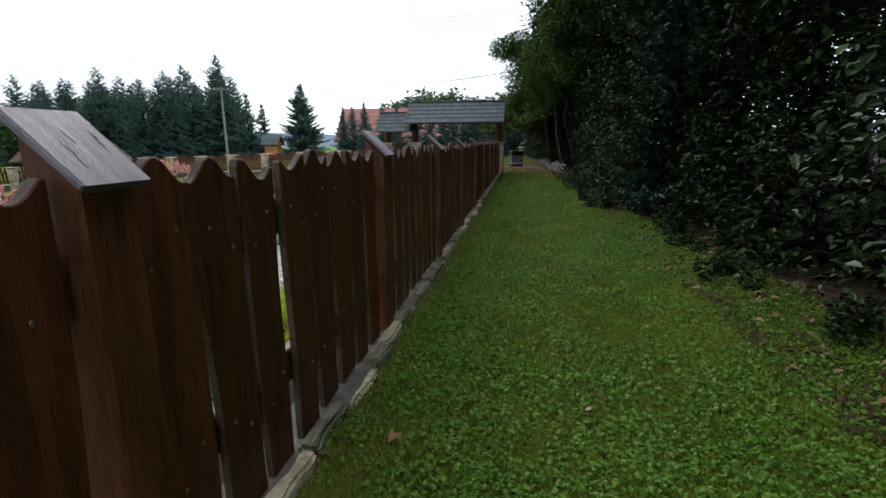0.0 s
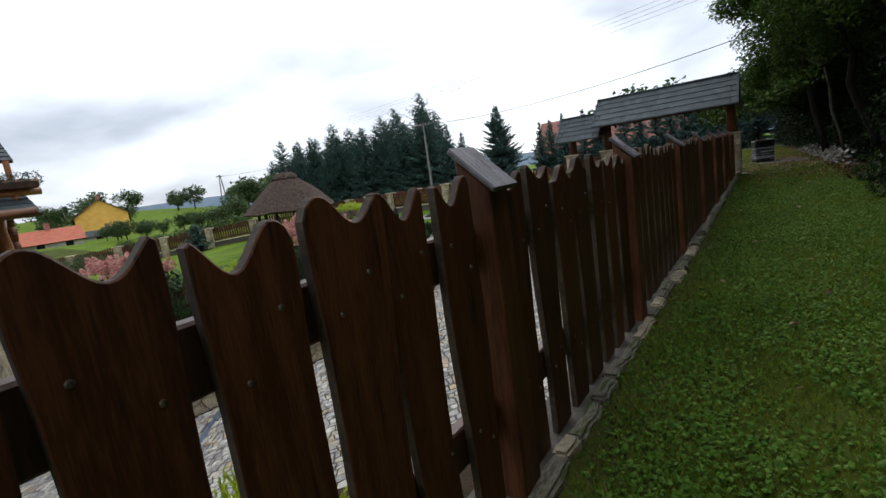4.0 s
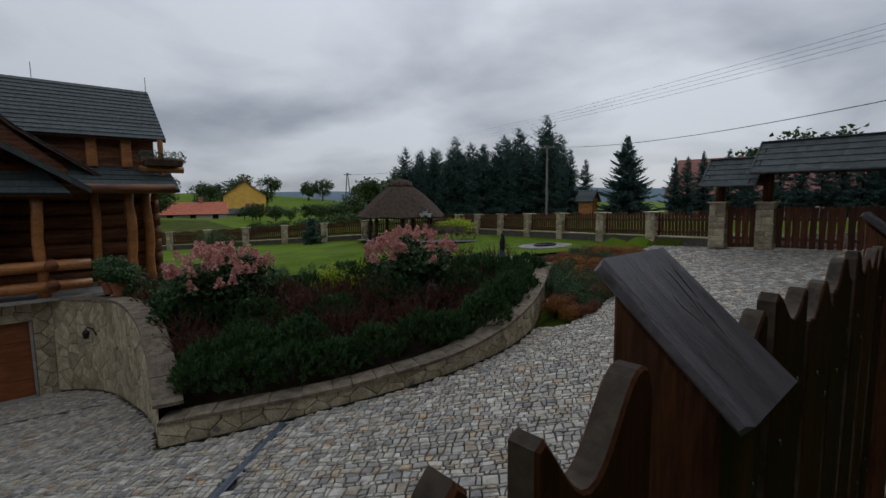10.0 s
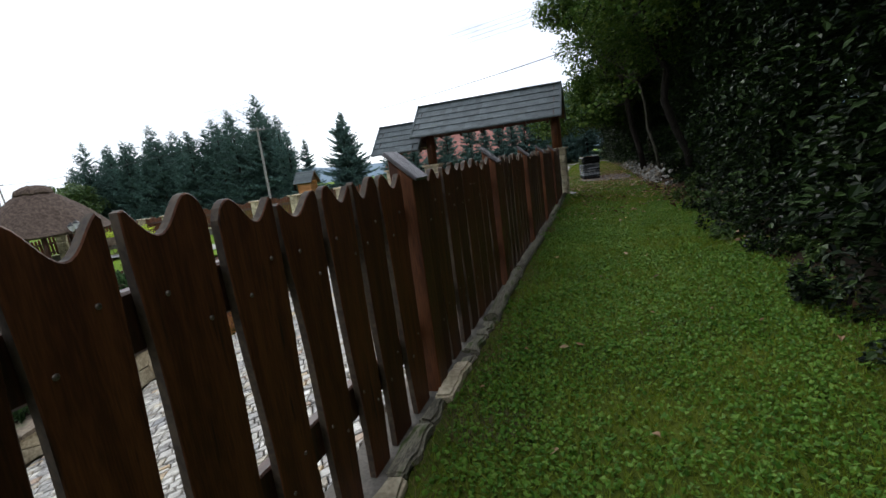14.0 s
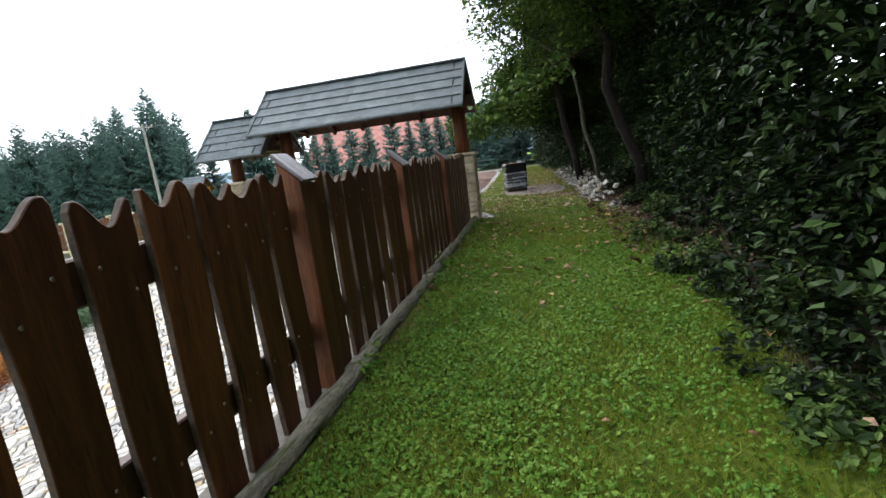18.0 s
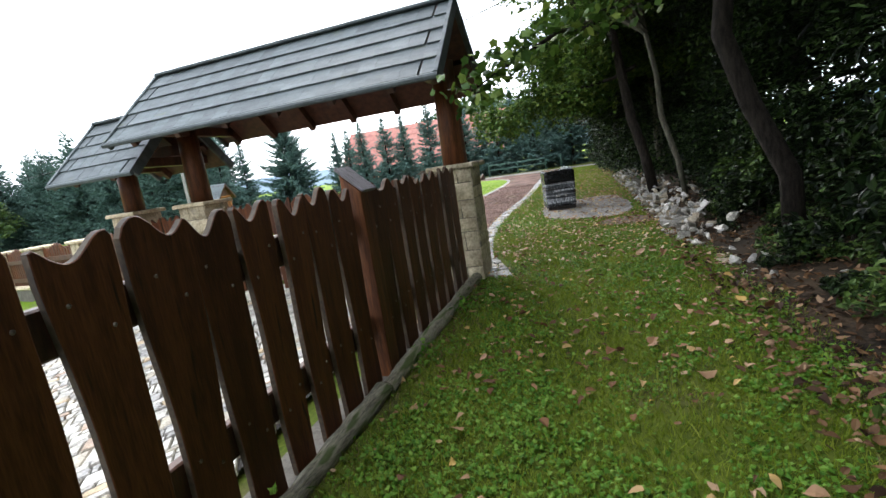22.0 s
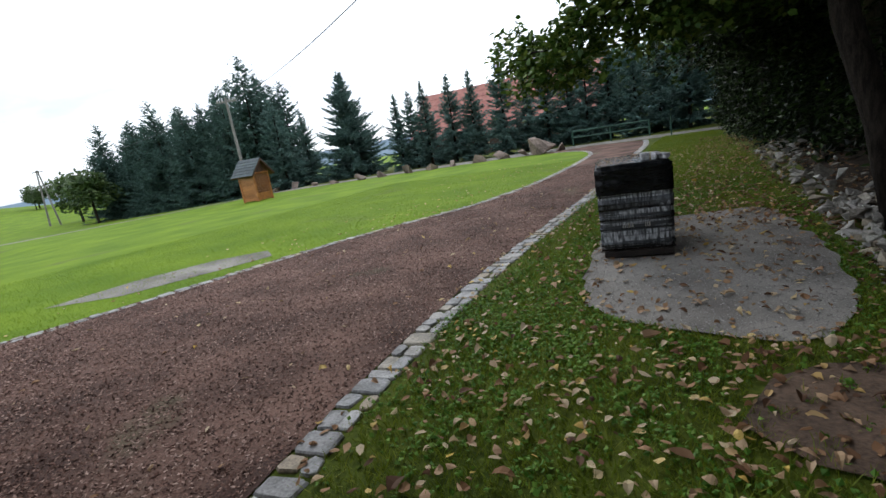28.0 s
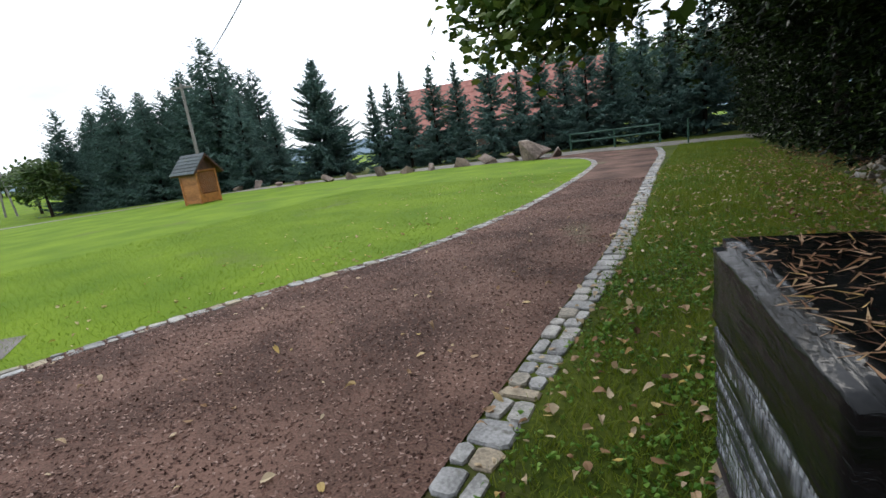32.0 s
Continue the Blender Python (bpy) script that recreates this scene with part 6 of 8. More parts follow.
def hydrangea(x, y, z, s, seed):
    g = np.random.default_rng(seed)
    t = thing("hydrangea", "hydrangea bush covered in large pink flower panicles", "shrub", pose(x, y, z), "pink hydrangeas")
    bl = clump_cloud((0, 0, 0.75 * s), (0.85 * s, 0.95 * s, 0.6 * s), 26, seed, 0.22 * s, 0.4 * s)
    v, f = leaf_crown(bl, 6000, 0.13, seed)
    part("foliage", fast_mesh("foliage", v, f), M_JUN, t)
    for i in range(9):
        a = g.uniform(0, math.tau)
        part("stem", tube([(0, 0, 0), (math.cos(a) * 0.4 * s, math.sin(a) * 0.4 * s, 0.7 * s), (math.cos(a) * 0.8 * s, math.sin(a) * 0.8 * s, 1.2 * s)], [0.02, 0.015, 0.008], 5), M_BARK, t)
    for i in range(64):
        d = rand_dirs(1, g)[0]
        d[2] = abs(d[2]) * 0.8 + 0.25
        d /= np.linalg.norm(d)
        p = np.array([0, 0, 0.7 * s]) + d * np.array([1.0, 1.1, 0.85]) * s * g.uniform(0.85, 1.1)
        m = 90
        u = g.uniform(0, 1, m)
        rr = 0.125 * (1 - u * 0.75) * np.sqrt(g.uniform(0.3, 1, m))
        a = g.uniform(0, math.tau, m)
        c = np.stack([np.cos(a) * rr, np.sin(a) * rr, u * 0.24 - 0.06], -1) + p
        c[:, :2] += (d[:2] * 0.12)[None] * u[:, None]
        v, f = leaf_quads(c, 0.062, g, 0.6, 0.9)
        part("flower_panicle", fast_mesh("flower_panicle", v, f), M_PINK, t)["kind"] = "stuff"
    return t


hydrangea(-12.9, 7.8, bed_z(-12.9, 7.8), 1.15, 31)
hydrangea(-11.0, 12.2, bed_z(-11.0, 12.2) + 0.05, 1.1, 32)
r = random.Random(8)
bed_kinds = [("juniper", M_JUN, 0.11, 0.35, "dark green spreading juniper in the bed"), ("juniper", M_GREY, 0.08, 0.25, "grey-green feathery juniper in the bed"), ("barberry", M_MAROON, 0.09, 0.5, "dark maroon barberry shrub in the bed"), ("spirea", M_LIME, 0.075, 0.5, "yellow-green low shrub in the bed")]
k = 0
for u in np.arange(0.35, 17.5, 0.95):
    at, ln = along([(x, y) for x, y in BEDWALL])
    if u > ln:
        break
    p, out = at(u)
    for row, dist in enumerate((0.82, 1.8, 3.0, 4.1, 5.3)):
        x, y = p[0] - out[0] * dist + r.uniform(-0.2, 0.2), p[1] - out[1] * dist + r.uniform(-0.2, 0.2)
        if not inside([(q[0], q[1]) for q in bed_ring], np.array([x]), np.array([y]))[0] or math.hypot(x + 12.6, y - 7.9) < 0.7 or math.hypot(x + 11.0, y - 12.2) < 0.7:
            continue
        kind = bed_kinds[0] if row == 0 else bed_kinds[r.choice((0, 0, 1, 2, 2, 2) if row < 4 else (0, 0, 0, 3))]
        hh = r.uniform(0.6, 0.85) if row == 0 else r.uniform(0.6, 1.0)
        rr = r.uniform(0.58, 0.68) if row == 0 else r.uniform(0.65, 0.85)
        if kind[1] is M_JUN:
            plume_shrub("mugo_pine", x, y, bed_z(x, y) - 0.05, rr, hh, 300, 24, 0.085, M_JUN, "dark green mugo pine with upright shoots in the bed", 300 + k, 0.16, "bed shrubs", 0.5)
        elif kind[1] is M_MAROON:
            plume_shrub("barberry", x, y, bed_z(x, y) - 0.05, rr, hh, 70, 44, 0.06, M_MAROON, "dark maroon barberry with arching shoots in the bed", 300 + k, 0.42, "bed shrubs", 0.15)
        else:
            shrub(kind[0], x, y, bed_z(x, y) - 0.05, rr, rr, hh, 2300, kind[2], kind[1], kind[4], 300 + k, ratio=kind[3], group="bed shrubs")
        k += 1
for i in range(16):
    x = -10.9 - 0.45 * i + r.uniform(-0.15, 0.15)
    y = 6.75 + 0.9 * (i % 2) + r.uniform(-0.1, 0.25)
    z = float(np.interp(x, [-17, -14.5, -12.6, -11.3, -10.4], [-1.12, -0.97, -1.05, -1.45, -1.85]))
    if i % 3 == 2:
        plume_shrub("barberry", x, y, z, 0.6, 0.6, 60, 40, 0.06, M_MAROON, "dark maroon barberry with arching shoots in the bed", 1500 + i, 0.42, "bed shrubs", 0.15)
    else:
        plume_shrub("mugo_pine", x, y, z, 0.62, 0.6, 240, 24, 0.085, M_JUN, "dark green mugo pine with upright shoots in the bed", 1500 + i, 0.16, "bed shrubs", 0.5)
for i, (x, y) in enumerate([(-17.3, 9.9), (-16.7, 10.9), (-16.1, 11.9), (-15.5, 12.8), (-14.9, 13.7), (-14.3, 14.6), (-13.7, 15.5), (-13.1, 16.6)]):
    shrub("box_hedge", x, y, float(lawn_z(x, y)) - 0.05, 0.65, 0.65, 0.5, 1600, 0.06, M_JUN, "low dark green hedge along the lawn", 500 + i, "hedge", 1.0, 0.3, group="hedge along the lawn")
for i in range(12):
    a = i / 11
    y = 14.75 + 6.1 * a
    x0 = -7.95 + 0.5 * math.sin(a * 3.1) - 1.25 * a
    wall_x = float(np.interp(y, [p[1] for p in BEDWALL], [p[0] for p in BEDWALL])) if y < 18.2 else -11.4
    for q in range(4):
        x = x0 - q * 0.78 + r.uniform(-0.15, 0.15)
        if x < wall_x + 0.45 or x < -11.6:
            continue
        u = min(q * 0.36, 1.0)
        z = float(cob_z(np.array(x0), np.array(y))) * (1 - u) + (float(lawn_z(x, y)) - 0.28) * u
        green = (i * 2 + q * 3) % 5 in (1, 4)
        shrub("juniper" if green else "heather", x, y, z, 0.86, 0.86, 0.5, 4400, 0.05, M_JUN if green else (M_ORANGE, M_RUST, M_ORANGE)[(i + q) % 3], "dark green juniper mound" if green else "rusty orange low heather mound", 600 + i * 4 + q, ratio=0.35, group="mounds by the drive")
for i in range(60):
    y = -3.5 + 8.3 * (i % 20) / 19.5 + r.uniform(-0.2, 0.2)
    x = -2.55 - (i // 20) * 0.75 - r.uniform(0, 0.3)
    if y > 5.6 and i >= 20:
        continue
    plume_shrub("thuja", x, y, -0.72 - 0.22 * (i // 20), 0.45, 0.62 + r.uniform(0, 0.22) - 0.05 * max(y, 0), 60, 60, 0.055, M_LIME, "feathery yellow-green dwarf thuja under the fence", 700 + i, 0.30, "dwarf thujas", 0.55)
for i in range(44):
    a = (i % 22) / 21
    x, y = np.interp(a, [0, 0.3, 0.6, 1], [-5.3, -7.2, -9.8, -13.4]), np.interp(a, [0, 0.3, 0.6, 1], [3.2, 1.0, -1.2, -3.9])
    z = float(cob_z(np.array(x), np.array(y))) + 0.2
    kind = (M_RUST, M_RUST, M_LIME, M_RUST, M_ORANGE)[i % 5]
    shrub("barberry", x - 0.25 + r.uniform(-0.2, 0.2), y - 0.35 - 0.7 * (i // 22) + r.uniform(-0.3, 0.1), z + 0.1 * (i // 22), 0.65, 0.65, 0.55, 1800, 0.06, kind, "rust-red low barberry behind the border" if kind is M_RUST else "yellow-green low shrub behind the border", 800 + i, group="border shrubs")
for i in range(9):
    shrub("box_hedge", -13.5 - i * 0.7, -6.3 + 0.12 * i, -1.5, 0.5, 0.5, 0.6, 1100, 0.06, M_JUN, "clipped dark hedge above the stone bank", 860 + i, "hedge", group="hedge above the bank")


def pot_plant(x, y, z, seed):
    t = thing("potted_plant", "bushy green plant in a terracotta pot", "potted plant", pose(x, y, z), "pots on the terrace wall")
    part("pot", tube([(0, 0, 0), (0, 0, 0.06), (0, 0, 0.36), (0, 0, 0.4), (0, 0, 0.4)], [0.15, 0.17, 0.24, 0.27, 0.2], 14), M_TERRA, t, smooth=True)
    v, f = leaf_crown(clump_cloud((0, 0, 0.70), (0.58, 0.58, 0.28), 16, seed, 0.2, 0.36), 3000, 0.08, seed)
    part("foliage", fast_mesh("foliage", v, f), M_JUN, t)


M_TERRA = surface("terracotta", (0.26, 0.09, 0.04), (0.40, 0.16, 0.08), 5.0, 0.8, 0.2)
pot_plant(-17.6, 6.15, -1.0, 41)
pot_plant(-16.9, 6.3, -0.98, 42)
fb = thing("flower_box", "balcony flower box spilling pale flowers", "flower box", pose(-20.35, 8.3, 2.95))
part("trough", box(-0.14, 0.14, -0.6, 0.6, 0, 0.22, 0.02), M_BEAM, fb)
v, f = leaf_crown([(0, y, 0.3, 0.25, 0.3, 0.25) for y in (-0.5, -0.2, 0.15, 0.5)], 1200, 0.06, 77)
part("planting", fast_mesh("planting", v, f), M_GREY, fb)
# ---- garden fence on stone pillars ----
RUN = [(-6.85 - 2.69 * k, 23.0 + 0.733 * k) for k in range(1, 8)] + [(-27.0 - 0.733 * s, 25.0 - 0.68 * s) for s in np.arange(0.6, 24, 2.95)]
base_pillar = None
for x, y in RUN:
    z = float(lawn_z(x, y)) - 0.08
    rz = 15 if x > -26 else -43
    if base_pillar is None:
        base_pillar = stone_pillar(0, 0, 0.42, 1.36, 0, "square sandstone fence pillar with a flat cap", "pillars of the garden fence", 5)
        base_pillar.matrix_basis = pose(x, y, z, 0, 0, -rz)
    else:
        copy_thing(base_pillar, pose(x, y, z, 0, 0, -rz))


def picket_mesh(h, top):
    bm = prism([(-0.06, 0), (0.06, 0), (0.062, h * 0.5), (0.055, h - 0.03), (0.02, h + top), (-0.03, h + top * 0.6), (-0.058, h - 0.02), (-0.06, h * 0.5)], 0.022, 0.003)
    me = bpy.data.meshes.new("picket")
    bm.to_mesh(me)
    bm.free()
    me.materials.append(M_PLANK)
    return me


PICKETS = [picket_mesh(0.86 + 0.03 * k, 0.03) for k in range(4)]


def garden_fence(p, q, plinth=True, base=None):
    (x0, y0), (x1, y1) = p, q
    ln = math.hypot(x1 - x0, y1 - y0)
    z0, z1 = (float(lawn_z(x0, y0)), float(lawn_z(x1, y1))) if base is None else base
    t = thing("garden_fence", "dark brown picket panel on a low stone plinth", "fence", pose(x0, y0, z0 - 0.05, 0, 0, math.degrees(math.atan2(y1 - y0, x1 - x0))) @ pose(0, 0, 0, 0, -math.degrees(math.atan2(z1 - z0, ln)), 0), "panels of the garden fence")
    if plinth:
        part("plinth", box(0.2, ln - 0.2, -0.14, 0.14, -0.1, 0.36), M_SANDJ, t)
        stone_skin(t, lambda u, v, o: (0.2 + u, -0.14 - o, v), ln - 0.4, 0.36, 0.55, 0.34, M_SAND, int(abs(x0 * 10)))
        part("coping", box(0.2, ln - 0.2, -0.18, 0.18, 0.36, 0.41, 0.01), M_SAND, t)
    for z in (0.58, 1.06):
        part("rail", box(0.2, ln - 0.2, 0.0, 0.05, z - 0.05, z + 0.05), M_BEAM, t)
    n = int((ln - 0.45) / 0.15)
    for i in range(n):
        u = 0.3 + (ln - 0.6) * i / (n - 1)
        part("picket", PICKETS[int(round(1.5 + 1.5 * math.sin(i * 0.9))) % 4], None, t, at=pose(u, -0.025, 0.43))
    return t


chain = [(-6.85, 23.0)] + RUN[:7]
for p, q in zip(chain, chain[1:]):
    garden_fence(p, q)
for p, q in zip(RUN[7:], RUN[8:]):
    garden_fence(p, q)
garden_fence(RUN[6], RUN[7])
for k in range(4):
    garden_fence((-26.0, -3.6 - 2.4 * k), (-26.0, -6.0 - 2.4 * k), False, (-2.35, -2.4))

# ---- garden things ----
gaz = thing("gazebo", "round thatched garden shelter on timber posts", "gazebo", pose(-25.0, 22.4, -0.95))
prof = [(2.72, 1.50), (2.80, 1.58), (2.5, 1.86), (2.0, 2.36), (1.5, 2.84), (1.0, 3.26), (0.72, 3.44), (0.78, 3.50), (0.70, 3.66), (0.45, 3.80), (0.15, 3.86)]
N = 40
V = [(r_ * (1 + 0.02 * math.sin(7 * k + i) + 0.012 * math.sin(17 * k)) * math.cos(k * math.tau / N), r_ * (1 + 0.02 * math.sin(7 * k + i)) * math.sin(k * math.tau / N), z + 0.03 * math.sin(5 * k + i)) for i, (r_, z) in enumerate(prof) for k in range(N)]
F = [(i * N + k, i * N + (k + 1) % N, (i + 1) * N + (k + 1) % N, (i + 1) * N + k) for i in range(len(prof) - 1) for k in range(N)]
top = fast_mesh("thatch_roof", np.array(V), [np.array(F), np.array([[(len(prof) - 1) * N + k for k in range(N)]]), np.array([[k for k in range(N)][::-1]])])
part("thatch_roof", top, M_THATCH, gaz)
for k in range(7):
    a = k * math.tau / 7 + 0.3
    part("post", tube([(2.05 * math.cos(a), 2.05 * math.sin(a), 0), (2.0 * math.cos(a), 2.0 * math.sin(a), 1.75)], [0.11, 0.1], 9), M_BEAM, gaz, smooth=True)
part("ring_beam", tube([(2.0 * math.cos(k * math.tau / 16), 2.0 * math.sin(k * math.tau / 16), 1.62) for k in range(17)], 0.08, 7), M_BEAM, gaz)
bm = bmesh.new()
bmesh.ops.create_circle(bm, cap_ends=True, segments=40, radius=1)
bmesh.ops.scale(bm, vec=(5.0, 2.6, 1), verts=bm.verts)
pad = part("gazebo_paving", bm, M_KERB, at=pose(-23.9, 22.5, -0.83, -1.8, -2.4, 0))
tagged(pad, "pale stone paving under the thatched shelter", "paving", kind="structure")


def spoked_wheel(parent, at, r_=0.46, name="wheel"):
    w = part(name, tube([(0, -0.06, 0), (0, 0.06, 0)], 0.07, 10), M_BEAM, parent, at=at)
    n = 24
    part("rim", tube([(r_ * math.cos(k * math.tau / n), 0, r_ * math.sin(k * math.tau / n)) for k in range(n + 1)], 0.032, 6), M_OLDWOOD, w)
    for k in range(10):
        a = k * math.tau / 10
        part("spoke", tube([(0.06 * math.cos(a), 0, 0.06 * math.sin(a)), (r_ * math.cos(a), 0, r_ * math.sin(a))], 0.018, 5), M_OLDWOOD, w)
    return w


M_OLDWOOD = surface("grey-brown old timber", (0.08, 0.055, 0.035), (0.20, 0.15, 0.10), 4.0, 0.8, 0.4, 30.0)
wagon = thing("farm_wagon", "old wooden farm wagon planted with flowers", "wagon", pose(-21.6, 23.3, -0.80, 0, 0, 8))
part("deck", box(-1.7, 1.7, -0.45, 0.45, 0.55, 0.63, 0.01), M_OLDWOOD, wagon)
for s in (-1, 1):
    part("side_board", box(-1.6, 1.6, s * 0.45 - 0.02, s * 0.45 + 0.02, 0.63, 0.9, 0.008), M_OLDWOOD, wagon, at=pose(0, 0, 0, 0, 0, 0))
    for x in (-1.15, 1.15):
        spoked_wheel(wagon, pose(x, s * 0.58, 0.46), 0.46 if x > 0 else 0.5)
part("draw_pole", tube([(-1.6, 0, 0.5), (-3.0, 0.1, 0.2)], 0.045, 7), M_OLDWOOD, wagon)
v, f = leaf_crown([(x, 0.1 * math.sin(x * 3), 0.95 + 0.12 * math.sin(x * 2), 0.4, 0.42, 0.3) for x in np.arange(-0.5, 1.7, 0.3)], 2600, 0.08, 91)
part("planting", fast_mesh("planting", v, f), M_LIME, wagon, "yellow-green flowering plants")
cart = thing("cart_wheel", "loose wooden spoked wheel leaning by the shelter", "wheel", pose(-26.6, 20.9, -0.48, 0, 0, 20))
spoked_wheel(cart, pose(0, 0, 0.03), 0.45, "hub")

M_LAMPGLASS = surface("milky lamp glass", (0.45, 0.46, 0.46), (0.62, 0.63, 0.63), 6.0, 0.3, 0.0)
lamp = thing("garden_lamp", "black garden lamp post with three frosted lanterns", "lamp", pose(-22.0, 21.9, -0.86))
part("pole", tube([(0, 0, 0), (0, 0, 0.2), (0, 0, 0.25), (0, 0, 1.5)], [0.1, 0.08, 0.045, 0.035], 9), M_IRON, lamp)
for k, x in enumerate((-0.36, 0, 0.36)):
    z = 1.5 if k != 1 else 1.6
    part("arm", tube([(0, 0, 1.35), (x * 0.7, 0, 1.32), (x, 0, z)], 0.02, 6), M_IRON, lamp)
    part("lantern", tube([(x, 0, z), (x, 0, z + 0.24)], [0.09, 0.14], 8), M_LAMPGLASS, lamp, "frosted lantern glass")
    part("lantern_roof", tube([(x, 0, z + 0.24), (x, 0, z + 0.3), (x, 0, z + 0.36), (x, 0, z + 0.44)], [0.17, 0.12, 0.03, 0.008], 8), M_IRON, lamp)

table = thing("stone_plinth", "round stone plinth with a slab top", "plinth", pose(-11.35, 16.4, -0.93))
part("drum", tube([(0, 0, 0), (0, 0, 0.5)], 0.78, 28), M_SANDJ, table)
stone_skin(table, lambda u, v, o: ((0.78 + o) * math.cos(u / 0.78), (0.78 + o) * math.sin(u / 0.78), v), 4.88, 0.5, 0.3, 0.17, M_SAND, 77)
for k in range(9):
    a = k * math.tau / 9
    bm = prism([(0.05, -0.0), (0.95 * math.cos(0.33), -0.95 * math.sin(0.33)), (0.98, 0), (0.95 * math.cos(0.33), 0.95 * math.sin(0.33))], 0.06, 0.008, "z")
    part("slab", bm, M_SAND, table, at=pose(0, 0, 0.5, 0, 0, math.degrees(a)))
stat = tube([(0, 0, 0), (0, 0, 0.10), (0, 0, 0.11), (0, 0, 0.2), (0, 0, 0.22), (0, 0, 0.38), (0, 0, 0.55), (0.02, 0, 0.68), (0.02, 0, 0.74), (0.01, 0, 0.82), (0, 0, 0.9)], [0.24, 0.24, 0.17, 0.15, 0.1, 0.085, 0.1, 0.085, 0.05, 0.07, 0.03], 12)
tagged(part("statue", stat, M_IRON, at=pose(-11.38, 16.42, -0.37), smooth=True), "small dark bronze garden statue on a base", "statue")

pit = thing("fire_pit", "round paved fire pit with a dark iron ring in the lawn", "fire pit", pose(-13.6, 21.9, -0.49, 1.78, -2.41, 0))
for k in range(22):
    a0, a1 = k * math.tau / 22 + 0.01, (k + 1) * math.tau / 22 - 0.01
    for r0, r1 in ((0.5, 0.82), (0.84, 1.2)):
        bm = prism([(r0 * math.cos(a0), r0 * math.sin(a0)), (r1 * math.cos(a0), r1 * math.sin(a0)), (r1 * math.cos(a1), r1 * math.sin(a1)), (r0 * math.cos(a1), r0 * math.sin(a1))], 0.04, 0.006, "z")
        part("paver", bm, M_KERB, pit)
part("iron_ring", tube([(0.46 * math.cos(k * math.tau / 24), 0.46 * math.sin(k * math.tau / 24), 0.08) for k in range(25)], 0.05, 6), M_IRON, pit)
part("ash", tube([(0, 0, 0), (0, 0, 0.03)], 0.45, 20), M_DARKSTONE, pit)

SMALLFIR = spruce_mesh(1.7, 0.75, 41, 2.2, 0.02, 0.14)
SMALLFIR.materials.append(M_DARKSPRUCE)
spruce((-30.6, 19.0, float(lawn_z(-30.6, 19.0))), SMALLFIR, 1.7, None, "small dark spruce on the lawn", "", 1.1)
shrub("rose_bush", -35.5, 14.2, float(lawn_z(-35.5, 14.2)) - 0.05, 1.7, 1.5, 1.5, 3500, 0.1, M_WOODS, "loose flowering rose bush by the fence", 951)

# ---- drive: kerbs, pallet, rocks ----
def sett_line(line, wide, seed, alone=0.35):
    """Flat uneven stones along a line, one or two across; returns vertex blocks of twenty-four."""
    g = np.random.default_rng(seed)
    at, ln = along([tuple(p) for p in line])
    out = []
    u = 0.0
    while u < ln - 0.2:
        l_ = g.uniform(0.10, 0.23)
        cut = wide * g.uniform(0.36, 0.66)
        rows = [(0.0, wide)] if g.random() < alone else [(0.0, cut), (cut, wide)]
        for o0, o1 in rows:
            m = l_ * g.uniform(0.92, 1.0)
            cu, co, hu, ho = u + m / 2, (o0 + o1) / 2 + g.normal(0, 0.008), m / 2 - 0.004, (o1 - o0) / 2 - 0.004
            q = []
            for k in range(8):
                x_, y_ = ((1, -1), (1, 1), (-1, 1), (-1, -1))[k // 2]
                cut_u, cut_o = ((0.0, g.uniform(0.015, 0.035)), (g.uniform(0.015, 0.035), 0.0))[1 - (k + 1) // 2 % 2]
                p, sd = at(min(max(cu + x_ * (hu - cut_u) + g.normal(0, 0.004), 0), ln - 0.01))
                oo = co + y_ * (ho - cut_o) + g.normal(0, 0.005)
                q.append((p[0] + sd[0] * oo, p[1] + sd[1] * oo))
            out.append(q)
        u += l_
    q = np.array(out)
    n = len(q)
    z = out_z(q[..., 0], q[..., 1])
    c = q.mean(1, keepdims=True)
    up = g.uniform(0.012, 0.026, (n, 1))
    low = np.concatenate([q, (z - 0.05)[..., None]], -1)
    mid = np.concatenate([q, (z + up - 0.010)[..., None]], -1)
    top_ = np.concatenate([c + (q - c) * 0.9, (z + up + g.uniform(-0.004, 0.004, (n, 8)))[..., None]], -1)
    return np.concatenate([low, mid, top_], 1)


SETT_F = [np.array([[k, (k + 1) % 8, 8 + (k + 1) % 8, 8 + k] for k in range(8)] + [[8 + k, 8 + (k + 1) % 8, 16 + (k + 1) % 8, 16 + k] for k in range(8)]), np.array([[16 + k for k in range(8)]])]


def joined(blocks, name):
    n = len(blocks)
    return fast_mesh(name, blocks.reshape(-1, 3), [(np.arange(n)[:, None, None] * 24 + f[None]).reshape(-1, f.shape[1]) for f in SETT_F])


kerb_r = thing("kerb", "double row of pale granite setts edging the gravel drive", "kerb", kind="structure")
blocks = sett_line(smooth_line(KERB_R, 0.3), 0.235, 51)
foot = sett_line([(q[0] - 0.26, q[1] + 0.1) for q in KERB_R[:3]], 0.25, 53, 0.1)
blocks = np.concatenate([blocks, foot])
nearest = np.argsort(np.abs(blocks[:, 0, 1] - 26.0))[:280]
for i in nearest:
    part("sett", fast_mesh("sett", blocks[i], SETT_F), M_KERB, kerb_r)
rest_ = np.ones(len(blocks), bool)
rest_[nearest] = False
far_kerb = thing("kerb_setts", "pale granite setts edging the gravel drive", "kerb", kind="stuff")
part("setts", joined(blocks[rest_], "setts"), M_KERB, far_kerb)
